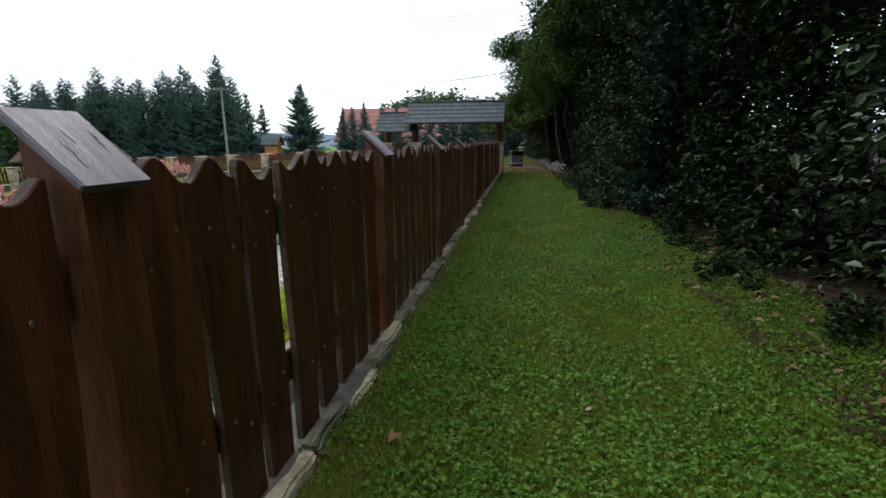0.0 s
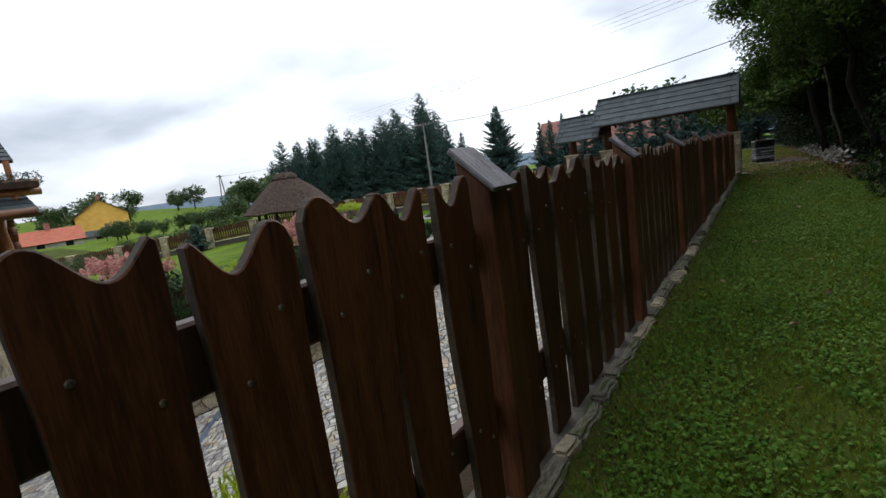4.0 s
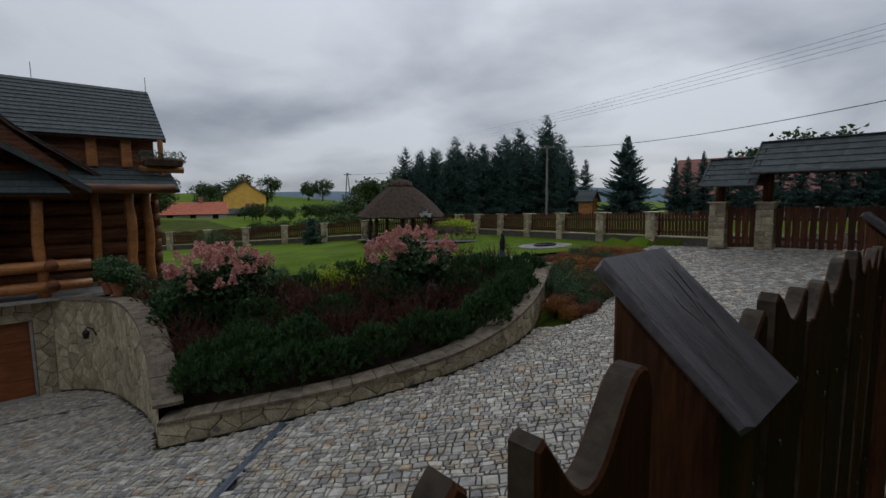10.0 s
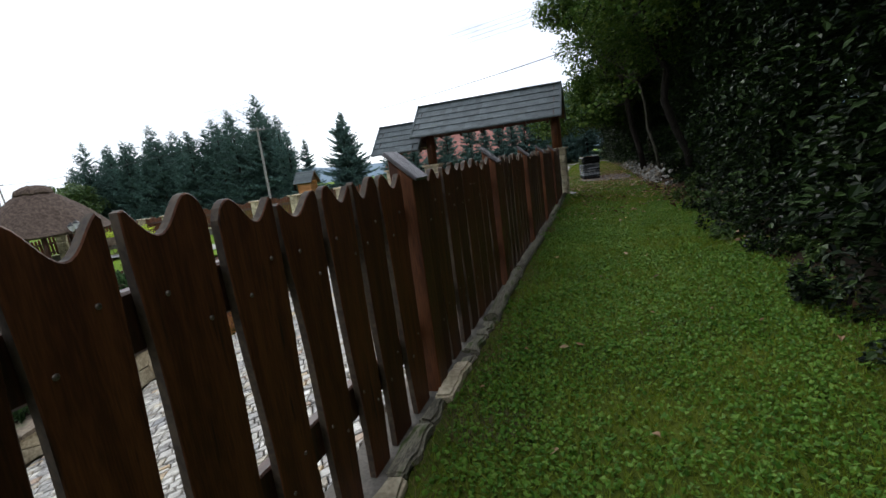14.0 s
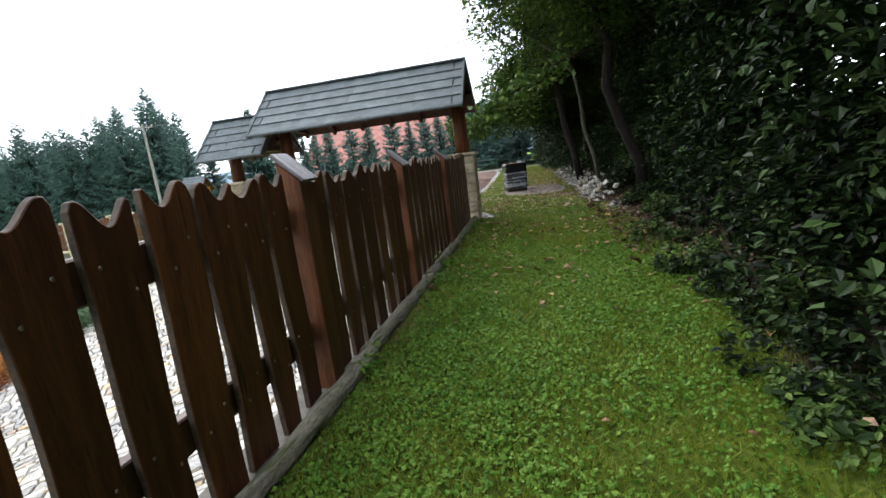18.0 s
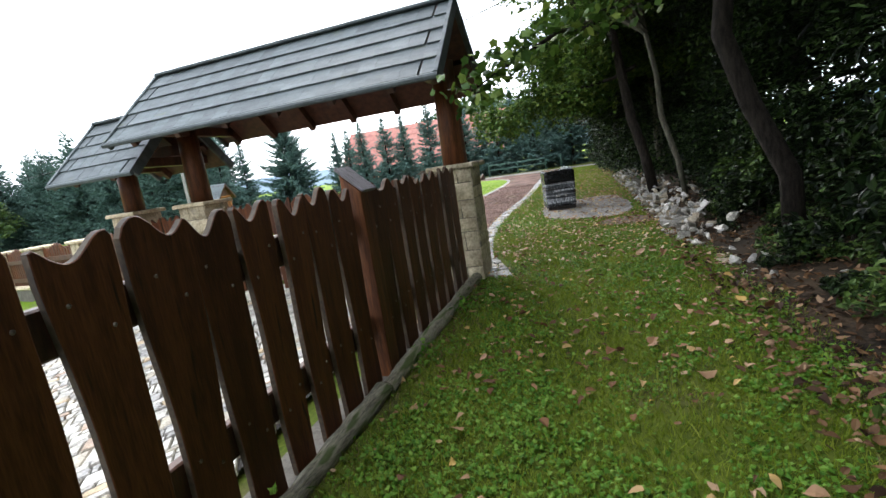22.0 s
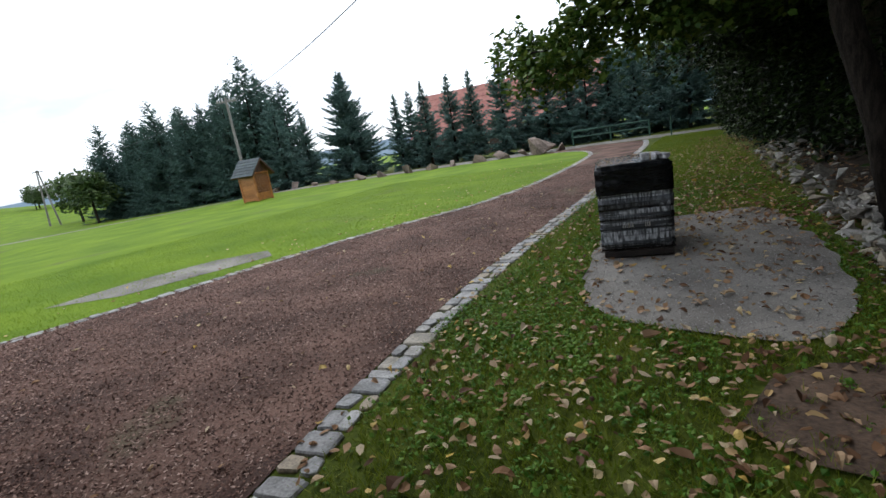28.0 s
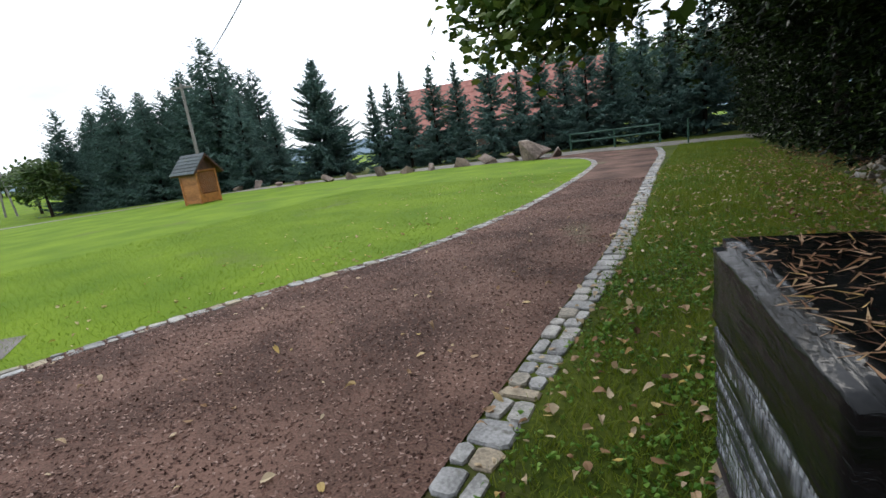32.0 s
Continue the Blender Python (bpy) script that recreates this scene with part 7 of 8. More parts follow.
part("setts", joined(sett_line(smooth_line(KERB_L, 0.3), 0.19, 52), "setts"), M_KERB, far_kerb)

flat("pale_patch", [(-8.3, 26.3), (-7.3, 26.9), (-6.75, 28.1), (-6.4, 29.0), (-7.0, 29.4), (-7.7, 28.8), (-8.2, 27.6)], out_z, M_PAD, "pale stone dust washed onto the lawn edge", 0.016, "pad")



def stretch_film(name, dark, light):
    """Wrapped film: level bands of more or fewer layers; upright pleat highlights are painted into the base colour."""
    m, nt, p = nodes_of(name)
    n, l = nt.nodes, nt.links
    co = n.new("ShaderNodeTexCoord")
    fac = []
    for scale, stretch in ((3.0, (0.5, 0.5, 9.0)), (9.0, (5.5, 5.5, 1.1)), (30.0, (1.0, 1.0, 1.6))):
        mp = n.new("ShaderNodeMapping")
        mp.inputs["Scale"].default_value = stretch
        l.new(co.outputs["Object"], mp.inputs["Vector"])
        t = n.new("ShaderNodeTexNoise")
        t.inputs["Scale"].default_value, t.inputs["Detail"].default_value = scale, 4.0
        l.new(mp.outputs[0], t.inputs["Vector"])
        fac.append(t.outputs["Fac"])
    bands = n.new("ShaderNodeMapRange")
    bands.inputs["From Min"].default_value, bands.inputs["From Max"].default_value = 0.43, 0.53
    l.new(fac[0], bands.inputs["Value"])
    pleat_glints = n.new("ShaderNodeMapRange")
    pleat_glints.inputs["From Min"].default_value, pleat_glints.inputs["From Max"].default_value = 0.36, 0.64
    l.new(fac[1], pleat_glints.inputs["Value"])
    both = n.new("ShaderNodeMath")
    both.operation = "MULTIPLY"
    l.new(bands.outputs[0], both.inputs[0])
    l.new(pleat_glints.outputs[0], both.inputs[1])
    # from dark film up to the painted highlight tone
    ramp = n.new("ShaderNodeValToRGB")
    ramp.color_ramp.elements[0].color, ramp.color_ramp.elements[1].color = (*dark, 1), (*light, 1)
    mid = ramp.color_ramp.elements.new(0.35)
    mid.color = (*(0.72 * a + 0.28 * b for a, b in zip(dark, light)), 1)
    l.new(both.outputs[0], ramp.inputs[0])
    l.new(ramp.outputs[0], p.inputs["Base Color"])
    p.inputs["Roughness"].default_value = 0.22
    p.inputs["Specular IOR Level"].default_value = 0.45
    high = n.new("ShaderNodeMath")
    high.operation = "ADD"
    l.new(fac[1], high.inputs[0])
    l.new(fac[2], high.inputs[1])
    bp = n.new("ShaderNodeBump")
    bp.inputs["Strength"].default_value, bp.inputs["Distance"].default_value = 0.55, 0.012
    l.new(high.outputs[0], bp.inputs["Height"])
    l.new(bp.outputs[0], p.inputs["Normal"])
    return m


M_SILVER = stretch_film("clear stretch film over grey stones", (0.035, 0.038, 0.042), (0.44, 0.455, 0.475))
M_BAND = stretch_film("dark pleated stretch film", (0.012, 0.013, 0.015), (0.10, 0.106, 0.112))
pal = thing("wrapped_pallet", "pallet load wrapped in black hood and silver stretch film", "pallet", pose(-0.41, 28.95, 0.015, 0, 0, 11))


def wrinkled(x0, x1, y0, y1, z0, z1, amp, seed, edge=0.03):
    bm = box(x0, x1, y0, y1, z0, z1, edge, 2)
    bmesh.ops.subdivide_edges(bm, edges=[e for e in bm.edges if e.calc_length() > 0.2], cuts=14, use_grid_fill=True)
    for v in bm.verts:
        q = Vector((v.co.x * 3, v.co.y * 3, v.co.z * 26 + seed))
        w = Vector((v.co.x * 16, v.co.y * 16, v.co.z * 3 + seed))
        d = Vector((v.co.x, v.co.y, 0)).normalized()
        v.co += d * (noise.noise(q) * amp + noise.noise(w) * amp * 0.6) + Vector((0, 0, noise.noise(Vector((v.co.x * 5, v.co.y * 5, seed))) * amp * 0.8))
    return bm


# pallet wood coloured the same near black as the cap cracks
for y in (-0.5, -0.05, 0.4):
    part("pallet_block", box(-0.32, 0.32, y, y + 0.09, 0.0, 0.06, 0.004), M_NEARBLACK, pal)
for x in np.arange(-0.345, 0.26, 0.118):
    part("pallet_board", box(x, x + 0.1, -0.47, 0.47, 0.06, 0.08, 0.003), M_NEARBLACK, pal)
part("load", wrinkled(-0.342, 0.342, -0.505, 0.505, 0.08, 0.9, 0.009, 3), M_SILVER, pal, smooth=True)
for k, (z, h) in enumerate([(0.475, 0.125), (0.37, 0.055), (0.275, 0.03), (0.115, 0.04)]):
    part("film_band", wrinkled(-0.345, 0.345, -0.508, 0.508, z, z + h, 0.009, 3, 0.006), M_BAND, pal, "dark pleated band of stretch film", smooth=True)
hood = wrinkled(-0.354, 0.354, -0.518, 0.518, 0.61, 0.925, 0.009, 8)
part("hood", hood, M_FILM, pal, "black film hood pulled over the top", smooth=True)
for k in range(9):
    u = -0.13 + k * 0.018 + (0.1 if k > 5 else 0)
    part("print_bar", box(u, u + 0.009, -0.521, -0.514, 0.30, 0.345), M_KERB, pal)
GRANITE = surface("speckled granite block", (0.26, 0.26, 0.26), (0.52, 0.52, 0.51), 30.0, 0.8, 0.4, 90.0)
for k, (x, y, s) in enumerate([(0.13, -0.32, 0.078), (0.23, -0.26, 0.066), (0.22, -0.37, 0.058), (0.285, -0.32, 0.056), (0.31, -0.40, 0.054), (0.19, -0.19, 0.066)]):
    st = box(-s / 2, s / 2, -s / 2, s / 2, 0, s * 0.95, s * 0.12)
    for v in st.verts:
        v.co += Vector((noise.noise(v.co * 20 + Vector((k, 0, 0))), noise.noise(v.co * 20 + Vector((0, k, 0))), 0)) * 0.015
    m4 = pose(-0.41, 28.95, 0.015, 0, 0, 11) @ pose(x, y, 0.925, 0, 0, 30 * k)
    tagged(part("granite_block", st, GRANITE if k != 5 else M_SAND, at=m4), "rough grey granite block on the wrapped pallet", "stone", "blocks on the pallet")

ROCKS = []
for k in range(12):
    r = random.Random(500 + k)
    bm = bmesh.new()
    for _ in range(10):
        bm.verts.new((r.uniform(-0.5, 0.5), r.uniform(-0.5, 0.5), r.uniform(-0.12, 0.62)))
    hull = bmesh.ops.convex_hull(bm, input=bm.verts[:])
    bmesh.ops.delete(bm, geom=[e for e in bm.verts if not e.link_faces], context="VERTS")
    bmesh.ops.recalc_face_normals(bm, faces=bm.faces[:])
    bmesh.ops.bevel(bm, geom=bm.edges[:], offset=0.018, segments=1, affect="EDGES")
    me = bpy.data.meshes.new("rock")
    bm.to_mesh(me)
    bm.free()
    me.materials.append(M_ROCK)
    ROCKS.append(me)
ROCK_Y, ROCK_X = [20.5, 21.7, 23, 24.6, 25.3, 26.8, 30.3, 38], [2.0, 1.78, 1.6, 1.42, 1.42, 1.42, 1.38, 1.1]


def heap_rock(r, y):
    """A place and size on the low bank of stones along the wood."""
    up = abs(r.gauss(0, 0.36)) if y > 23.4 else abs(r.gauss(0, 0.22))
    x = float(np.interp(y, ROCK_Y, ROCK_X)) + min(up, 0.9)
    s_ = r.choice((0.07, 0.08, 0.09, 0.10, 0.11, 0.12, 0.14, 0.16, 0.21))
    z = float(out_z(np.array(x), np.array(y))) - 0.035 + 0.3 * r.uniform(0.35, 1.0) * min(1.0, up / 0.45) * (1 if y > 23.4 else 0.2)
    return pose(x, y, z, r.uniform(-35, 35), r.uniform(-35, 35), r.uniform(0, 360)) @ Matrix.Diagonal((s_ * r.uniform(0.8, 1.5), s_, s_ * r.uniform(0.6, 1.1), 1))


r = random.Random(44)
for i in range(298):
    y = 21.2 + 9.3 * (i / 298) ** 0.9 + r.uniform(-0.2, 0.2)
    if y < 23.4 and i % 2:
        y += 3.2
    tagged(part("rock", ROCKS[i % 12], None, at=heap_rock(r, y)), "angular limestone rock in a low heap beside the path", "rock", "rocks along the wood")
far_rocks, far_faces = [], []
for i in range(330):
    m4 = heap_rock(r, r.uniform(24.0, 30.5) if i < 170 else r.uniform(30.5, 38.0))
    me = ROCKS[(i * 5) % 12]
    far_faces += [tuple(k + len(far_rocks) for k in p.vertices) for p in me.polygons]
    far_rocks += [tuple(m4 @ v.co) for v in me.vertices]
heap = thing("rock_heap", "low bank of small pale limestone rubble along the wood", "rocks", kind="stuff")
me = bpy.data.meshes.new("rubble")
me.from_pydata(far_rocks, [], far_faces)
part("rubble", me, M_ROCK, heap)
tagged(part("white_rock", ROCKS[4], None, at=pose(1.78, 22.45, -0.03, 8, 14, 40) @ Matrix.Diagonal((0.36, 0.30, 0.30, 1))), "large white limestone block at the path edge", "rock")
r = random.Random(45)
for i, (x, y, s) in enumerate([(-34, 53.0, 1.0), (-30.5, 52.2, 1.1), (-27.6, 51.4, 0.9), (-24.6, 50.6, 0.8), (-21.5, 50.0, 1.1), (-19.6, 49.8, 1.0), (-17.4, 49.9, 1.2), (-15.6, 50.0, 1.0), (-13.9, 50.1, 1.1), (-12.3, 50.2, 1.1), (-10.7, 50.3, 1.2), (-9.4, 50.2, 0.9), (-8.2, 50.1, 1.9), (-7.2, 50.3, 0.9)]):
    s *= 0.75
    tagged(part("boulder", ROCKS[(i * 5) % 12].copy(), None, at=pose(x, y, float(out_z(np.array(x), np.array(y))) - 0.1, 0, r.uniform(-15, 15), r.uniform(0, 360)) @ Matrix.Diagonal((1.25 * s, 1.05 * s, 1.25 * s, 1))), "large grey-brown boulder along the lane", "boulder", "boulders along the lane").data.materials[0] = M_BOULDER

wh = thing("well_house", "small honey-coloured wooden well house with lattice and dark roof", "well house", pose(-24.4, 43.4, -0.30, 0, 0, 98))
for x in (-0.62, 0.62):
    for y in (-0.55, 0.55):
        part("post", box(x - 0.06, x + 0.06, y - 0.06, y + 0.06, 0, 1.75, 0.01), M_HONEY, wh)
for y in (-0.55, 0.55):
    part("lower_panel", box(-0.6, 0.6, y - 0.025, y + 0.025, 0.1, 0.55), M_HONEY, wh)
    for k in range(-5, 9):
        for s in (-1, 1):
            a = k * 0.15
            z0, z1 = 0.6, 1.65
            x0, x1 = (a - 0.3, a - 0.3 + 1.05 * 0.8) if s > 0 else (a + 0.3, a + 0.3 - 1.05 * 0.8)
            lo, hi = max(0, (-0.58 - x0) / (x1 - x0) if s > 0 else (0.58 - x0) / (x1 - x0)), min(1, (0.58 - x0) / (x1 - x0) if s > 0 else (-0.58 - x0) / (x1 - x0))
            if hi - lo > 0.1:
                part("lattice_slat", tube([(x0 + (x1 - x0) * lo, y + s * 0.012, z0 + (z1 - z0) * lo), (x0 + (x1 - x0) * hi, y + s * 0.012, z0 + (z1 - z0) * hi)], 0.018, 4), M_HONEY, wh)
for x in (-0.62, 0.62):
    part("side_panel", box(x - 0.025, x + 0.025, -0.5, 0.5, 0.1, 1.7), M_HONEY, wh)
part("top_beam", box(-0.7, 0.7, -0.62, 0.62, 1.7, 1.82, 0.01), M_HONEY, wh)
for s in (-1, 1):
    slope(wh, (s * 1.0, -0.85, 1.62), (s * 1.0, 0.85, 1.62), (0, 0.85, 2.62), (0, -0.85, 2.62), 6)
for y in (-0.6, 0.6):
    part("gable", prism([(-0.75, 1.78), (0.75, 1.78), (0, 2.5)], 0.04, 0, "y"), M_BEAM, wh, at=pose(0, y - 0.02, 0))

rail = thing("guard_rail", "green painted pipe guard rail at the lane", "rail")
M_GREENPAINT = surface("green paint", (0.015, 0.055, 0.035), (0.03, 0.085, 0.055), 5.0, 0.5, 0.1)
for x in (-7.2, -5.0, -2.9):
    part("rail_post", tube([(x, 53.2, -0.4), (x, 53.2, 0.75)], 0.05, 8), M_GREENPAINT, rail)
for z in (0.72, 0.35):
    part("rail_pipe", tube([(-7.2, 53.2, z), (-2.9, 53.2, z)], 0.04, 8), M_GREENPAINT, rail)
sign_post = thing("marker_post", "thin green marker post at the drive end", "post", pose(-1.6, 50.6, -0.3))
part("pole", tube([(0, 0, 0), (0, 0, 1.2)], 0.035, 8), M_GREENPAINT, sign_post)

# ---- poles, wires, far houses, woods ----
def pole(x, y, z, h, label, arms=1, legs=1):
    t = thing("utility_pole", label, "pole", pose(x, y, z, 0, 0, 35), "utility poles")
    for s in ([0] if legs == 1 else [-0.9, 0.9]):
        part("shaft", tube([(s, 0, -0.3), (s * 0.1, 0, h)], [0.15, 0.1], 8), M_POLE, t)
    for k in range(arms):
        part("crossarm", box(-0.8, 0.8, -0.05, 0.05, h - 0.35 - 0.5 * k, h - 0.22 - 0.5 * k), M_POLE, t)
        for x_ in (-0.7, 0.7, -0.3, 0.3):
            part("insulator", tube([(x_, 0, h - 0.22 - 0.5 * k), (x_, 0, h - 0.08 - 0.5 * k)], 0.04, 6), M_LAMPGLASS, t)
    return t


M_POLE = surface("weathered grey pole", (0.12, 0.115, 0.105), (0.25, 0.24, 0.22), 3.0, 0.85, 0.3, 20.0, (3, 3, 0.4))
pole(-33.9, 50.2, -0.6, 8.3, "grey concrete utility pole with a crossarm behind the well house")
pole(-90, 57, -2.2, 9.5, "dark wooden utility pole with two legs on the hillside", 1, 2)


def wire(a, b, sag, label):
    pts = [Vector(a).lerp(Vector(b), i / 20) - Vector((0, 0, sag * 4 * (i / 20) * (1 - i / 20))) for i in range(21)]
    tagged(part("power_line", tube(pts, 0.02, 4), M_IRON), label, "cable", "power lines")


wire((-33.9, 50.2, 7.5), (8, 26, 6.4), 1.2, "thin dark service cable over the lawn")
for k in range(4):
    wire((-120, 110, 19 + 0.7 * k), (60, 70, 24.5 + 0.7 * k), 2.0, "thin power line far over the spruces")
wire((-90, 57, 7), (-33.9, 50.2, 7.4), 0.8, "thin power line to the pole")


def simple_house(x, y, z, w, d, h, rise, rz, wall, roof, label, ridge_x=True, rows=1):
    t = thing("house", label, "house", pose(x, y, z, 0, 0, rz))
    part("wall", box(-w / 2, w / 2, -d / 2, d / 2, -1.5, h), wall, t)
    for s in (-1, 1):
        part("gable", prism([(-d / 2, h), (d / 2, h), (0, h + rise)], 0.2, 0, "x"), wall, t, at=pose(s * (w / 2 - 0.1) - 0.1, 0, 0))
        slope(t, (-w / 2 - 0.4, s * (d / 2 + 0.5), h - 0.5 * rise / (d / 2)), (w / 2 + 0.4, s * (d / 2 + 0.5), h - 0.5 * rise / (d / 2)), (w / 2 + 0.4, 0, h + rise), (-w / 2 - 0.4, 0, h + rise), 8, "tile_course")
    for ch in t.children:
        if ch.name.startswith("tile_course"):
            ch.data.materials[0] = roof
    for row in range(rows):
        for k in range(max(1, int(w / 3))):
            u = -w / 2 + (k + 0.5) * w / max(1, int(w / 3))
            win = part("window", box(u - 0.55, u + 0.55, -d / 2 - 0.03, -d / 2 + 0.05, 0.8 + row * 2.7, 2.1 + row * 2.7), M_WHITE, t)
            part("pane", box(u - 0.45, u + 0.45, -d / 2 - 0.05, -d / 2 - 0.03, 0.9 + row * 2.7, 2.0 + row * 2.7), M_DARKROOM, win)
    part("chimney", box(w * 0.2, w * 0.2 + 0.7, -0.3, 0.3, h + rise * 0.5, h + rise + 0.9), M_REDROOF, t)
    return t


M_ORANGEROOF = surface("orange-red sheet roof", (0.42, 0.10, 0.05), (0.55, 0.16, 0.08), 2.0, 0.6, 0.2)
M_PLASTER = surface("pale plaster", (0.5, 0.47, 0.42), (0.62, 0.6, 0.55), 1.0, 0.9, 0.2)
M_YELLOW = surface("ochre yellow plaster", (0.76, 0.42, 0.08), (0.88, 0.55, 0.13), 1.0, 0.9, 0.2)
M_TIMBER = surface("dark timber wall", (0.05, 0.035, 0.025), (0.11, 0.08, 0.06), 2.0, 0.8, 0.3)
simple_house(-17.5, 70.0, -0.6, 18, 9, 2.6, 4.4, 4, M_TIMBER, M_REDROOF, "low timber house with a broad red-brown tiled roof")
simple_house(-103, 40, -2.2, 8, 8, 5.0, 2.8, 160, M_YELLOW, M_REDROOF, "yellow two-storey house with a tiled gable roof", rows=2)
simple_house(-88, 24.3, -2.5, 13, 7, 2.3, 1.7, 77, M_PLASTER, M_ORANGEROOF, "low white house with an orange-red roof")
simple_house(-96, 36.5, -2.8, 5, 4, 2.2, 0.8, 68, M_PLASTER, M_ROOF, "small pale outbuilding beside the yellow house")


def crown_mesh(h, rad, n, size, seed, mat):
    v, f = leaf_crown(clump_cloud((0, 0, h * 0.6), (rad, rad, h * 0.32), 20, seed, rad * 0.3, rad * 0.55), n, size, seed)
    me = fast_mesh("crown", v, f)
    me.materials.append(mat)
    return me


FARTREES = [crown_mesh(7, 3.0, 1500, 0.52, 60 + k, M_WOODS) for k in range(4)]


def far_tree(x, y, s, k, label="leafy green tree on the far hillside", group="trees of the hillside"):
    t = thing("tree", label, "tree", Matrix.Translation((x, y, gz(x, y) - 0.2)) @ pose(0, 0, 0, 0, 0, k * 77.0) @ Matrix.Diagonal((s, s, s, 1)), group)
    part("trunk", tube([(0, 0, -0.3), (0.1, 0, 2.5), (0, 0, 5)], [0.2, 0.15, 0.05], 6), M_BARK, t)
    part("crown", FARTREES[k % 4], None, t)


r = random.Random(70)
for k in range(70):
    a = radians(r.uniform(50, 104))
    d_ = r.uniform(75, 190)
    x, y = -math.sin(a) * d_, 4 + math.cos(a) * d_
    if math.hypot(x + 104, y - 41) < 9 or math.hypot(x + 88, y - 18) < 11 or (x > -100 and abs(math.degrees(math.atan2(-x, y - 4)) - 66) < 7):
        continue
    far_tree(x, y, r.uniform(0.6, 1.25), k)
for k in range(40):
    a = radians(15 - 19 * (k % 30) / 29 + r.uniform(-1, 1))
    d_ = r.uniform(84, 104)
    far_tree(-math.sin(a) * d_, 4 + math.cos(a) * d_, min(1.2 + 0.07 * k, 1.55) + r.uniform(-0.15, 0.2), k, "tall leafy tree behind the red-roofed house", "trees behind the house")
for k in range(16):
    far_tree(-44 - 2.3 * k + r.uniform(-1, 1), 36 - 0.4 * k + r.uniform(-2, 2), r.uniform(0.28, 0.5), k, "small leafy tree beyond the lawn", "small trees beyond the lawn") if k > 3 else None
for k in range(10):
    far_tree(-31 - r.uniform(0, 8), -4 - 2.2 * k, r.uniform(0.5, 0.9), k, "leafy tree behind the garden fence", "trees behind the fence")
for k in range(7):
    x, y = -40 - r.uniform(0, 8), -3 - 3 * k
    spruce((x, y, gz(x, y)), SPR_F1 if k % 2 else SPR_F2, 10, None, "tall dark spruce behind the garden fence", "spruces behind the fence", r.uniform(0.6, 0.8), 50 * k)
far_tree(-49, 33.5, 0.5, 2, "small apple tree at the lawn's end", "")
for i in range(7):
    shrub("bush", -45.5 - 1.6 * i, 31.5 - 1.2 * i, gz(-46 - 1.6 * i, 31.5 - 1.2 * i) - 0.1, 1.4, 1.4, 1.5, 1500, 0.16, M_WOODS, "round green bush at the lawn's edge", 970 + i, group="bushes beyond the lawn")

# distance haze is mixed into the ridge's blue-grey base colour
M_RIDGE = surface("far ridge in haze blue", (0.20, 0.27, 0.34), (0.26, 0.33, 0.40), 0.004, 1.0, 0.0, 0.02, coords="World")
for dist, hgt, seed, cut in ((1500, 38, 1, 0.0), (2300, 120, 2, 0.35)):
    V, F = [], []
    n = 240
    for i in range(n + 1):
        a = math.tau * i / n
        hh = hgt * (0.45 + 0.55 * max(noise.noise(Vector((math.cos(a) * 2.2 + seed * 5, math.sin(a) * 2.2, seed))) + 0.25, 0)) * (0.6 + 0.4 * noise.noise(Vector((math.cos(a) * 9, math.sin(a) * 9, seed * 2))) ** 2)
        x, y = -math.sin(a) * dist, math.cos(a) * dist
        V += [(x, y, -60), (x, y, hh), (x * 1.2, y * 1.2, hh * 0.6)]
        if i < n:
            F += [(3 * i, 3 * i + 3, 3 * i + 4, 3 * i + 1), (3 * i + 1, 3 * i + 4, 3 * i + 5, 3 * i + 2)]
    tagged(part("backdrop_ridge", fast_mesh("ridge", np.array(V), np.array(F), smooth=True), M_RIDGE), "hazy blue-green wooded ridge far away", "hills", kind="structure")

# ---- the wood's edge by the drive ----
def trunk(pts, radii, label, mat=None):
    t = thing("tree", label, "tree")
    tb = tube([pts[0]] + list(pts[1:]), radii, 12)
    for v in tb.verts:
        n_ = noise.noise(Vector((v.co.x * 14, v.co.y * 14, v.co.z * 2.2)))
        v.co.x += n_ * 0.018
        v.co.y += n_ * 0.018
    part("trunk", tb, mat or M_BARK, t, smooth=True)
    return t


M_PALEBARK = surface("pale smooth bark", (0.035, 0.032, 0.023), (0.10, 0.092, 0.066), 5.0, 0.85, 0.5, 30.0, (4, 4, 1), spots=((0.05, 0.055, 0.035), 3.0, 0.6), spec=0.15)


def line_pts(a, b, n=9, wob=0.05, seed=0):
    g = np.random.default_rng(seed)
    return [tuple(np.array(a) * (1 - i / (n - 1)) + np.array(b) * (i / (n - 1)) + (g.normal(0, wob, 3) if 0 < i < n - 1 else 0)) for i in range(n)]


def limb_tree(pts, radii, label, crowns, count, size, mat, seed, barkm=None):
    t = trunk(pts, radii, label, barkm)
    g = np.random.default_rng(seed)
    for c in crowns[:14]:
        k = g.integers(len(pts) // 2, len(pts))
        part("limb", tube(line_pts(pts[k], c[:3], 6, 0.12, seed + int(abs(c[0]) * 10)), [0.06, 0.05, 0.04, 0.03, 0.02, 0.012], 6), barkm or M_BARK, t)
    v, f = leaf_crown(crowns, count, size, seed, shape=ovate)
    part("crown", fast_mesh("crown", v, f), mat, t)
    return t


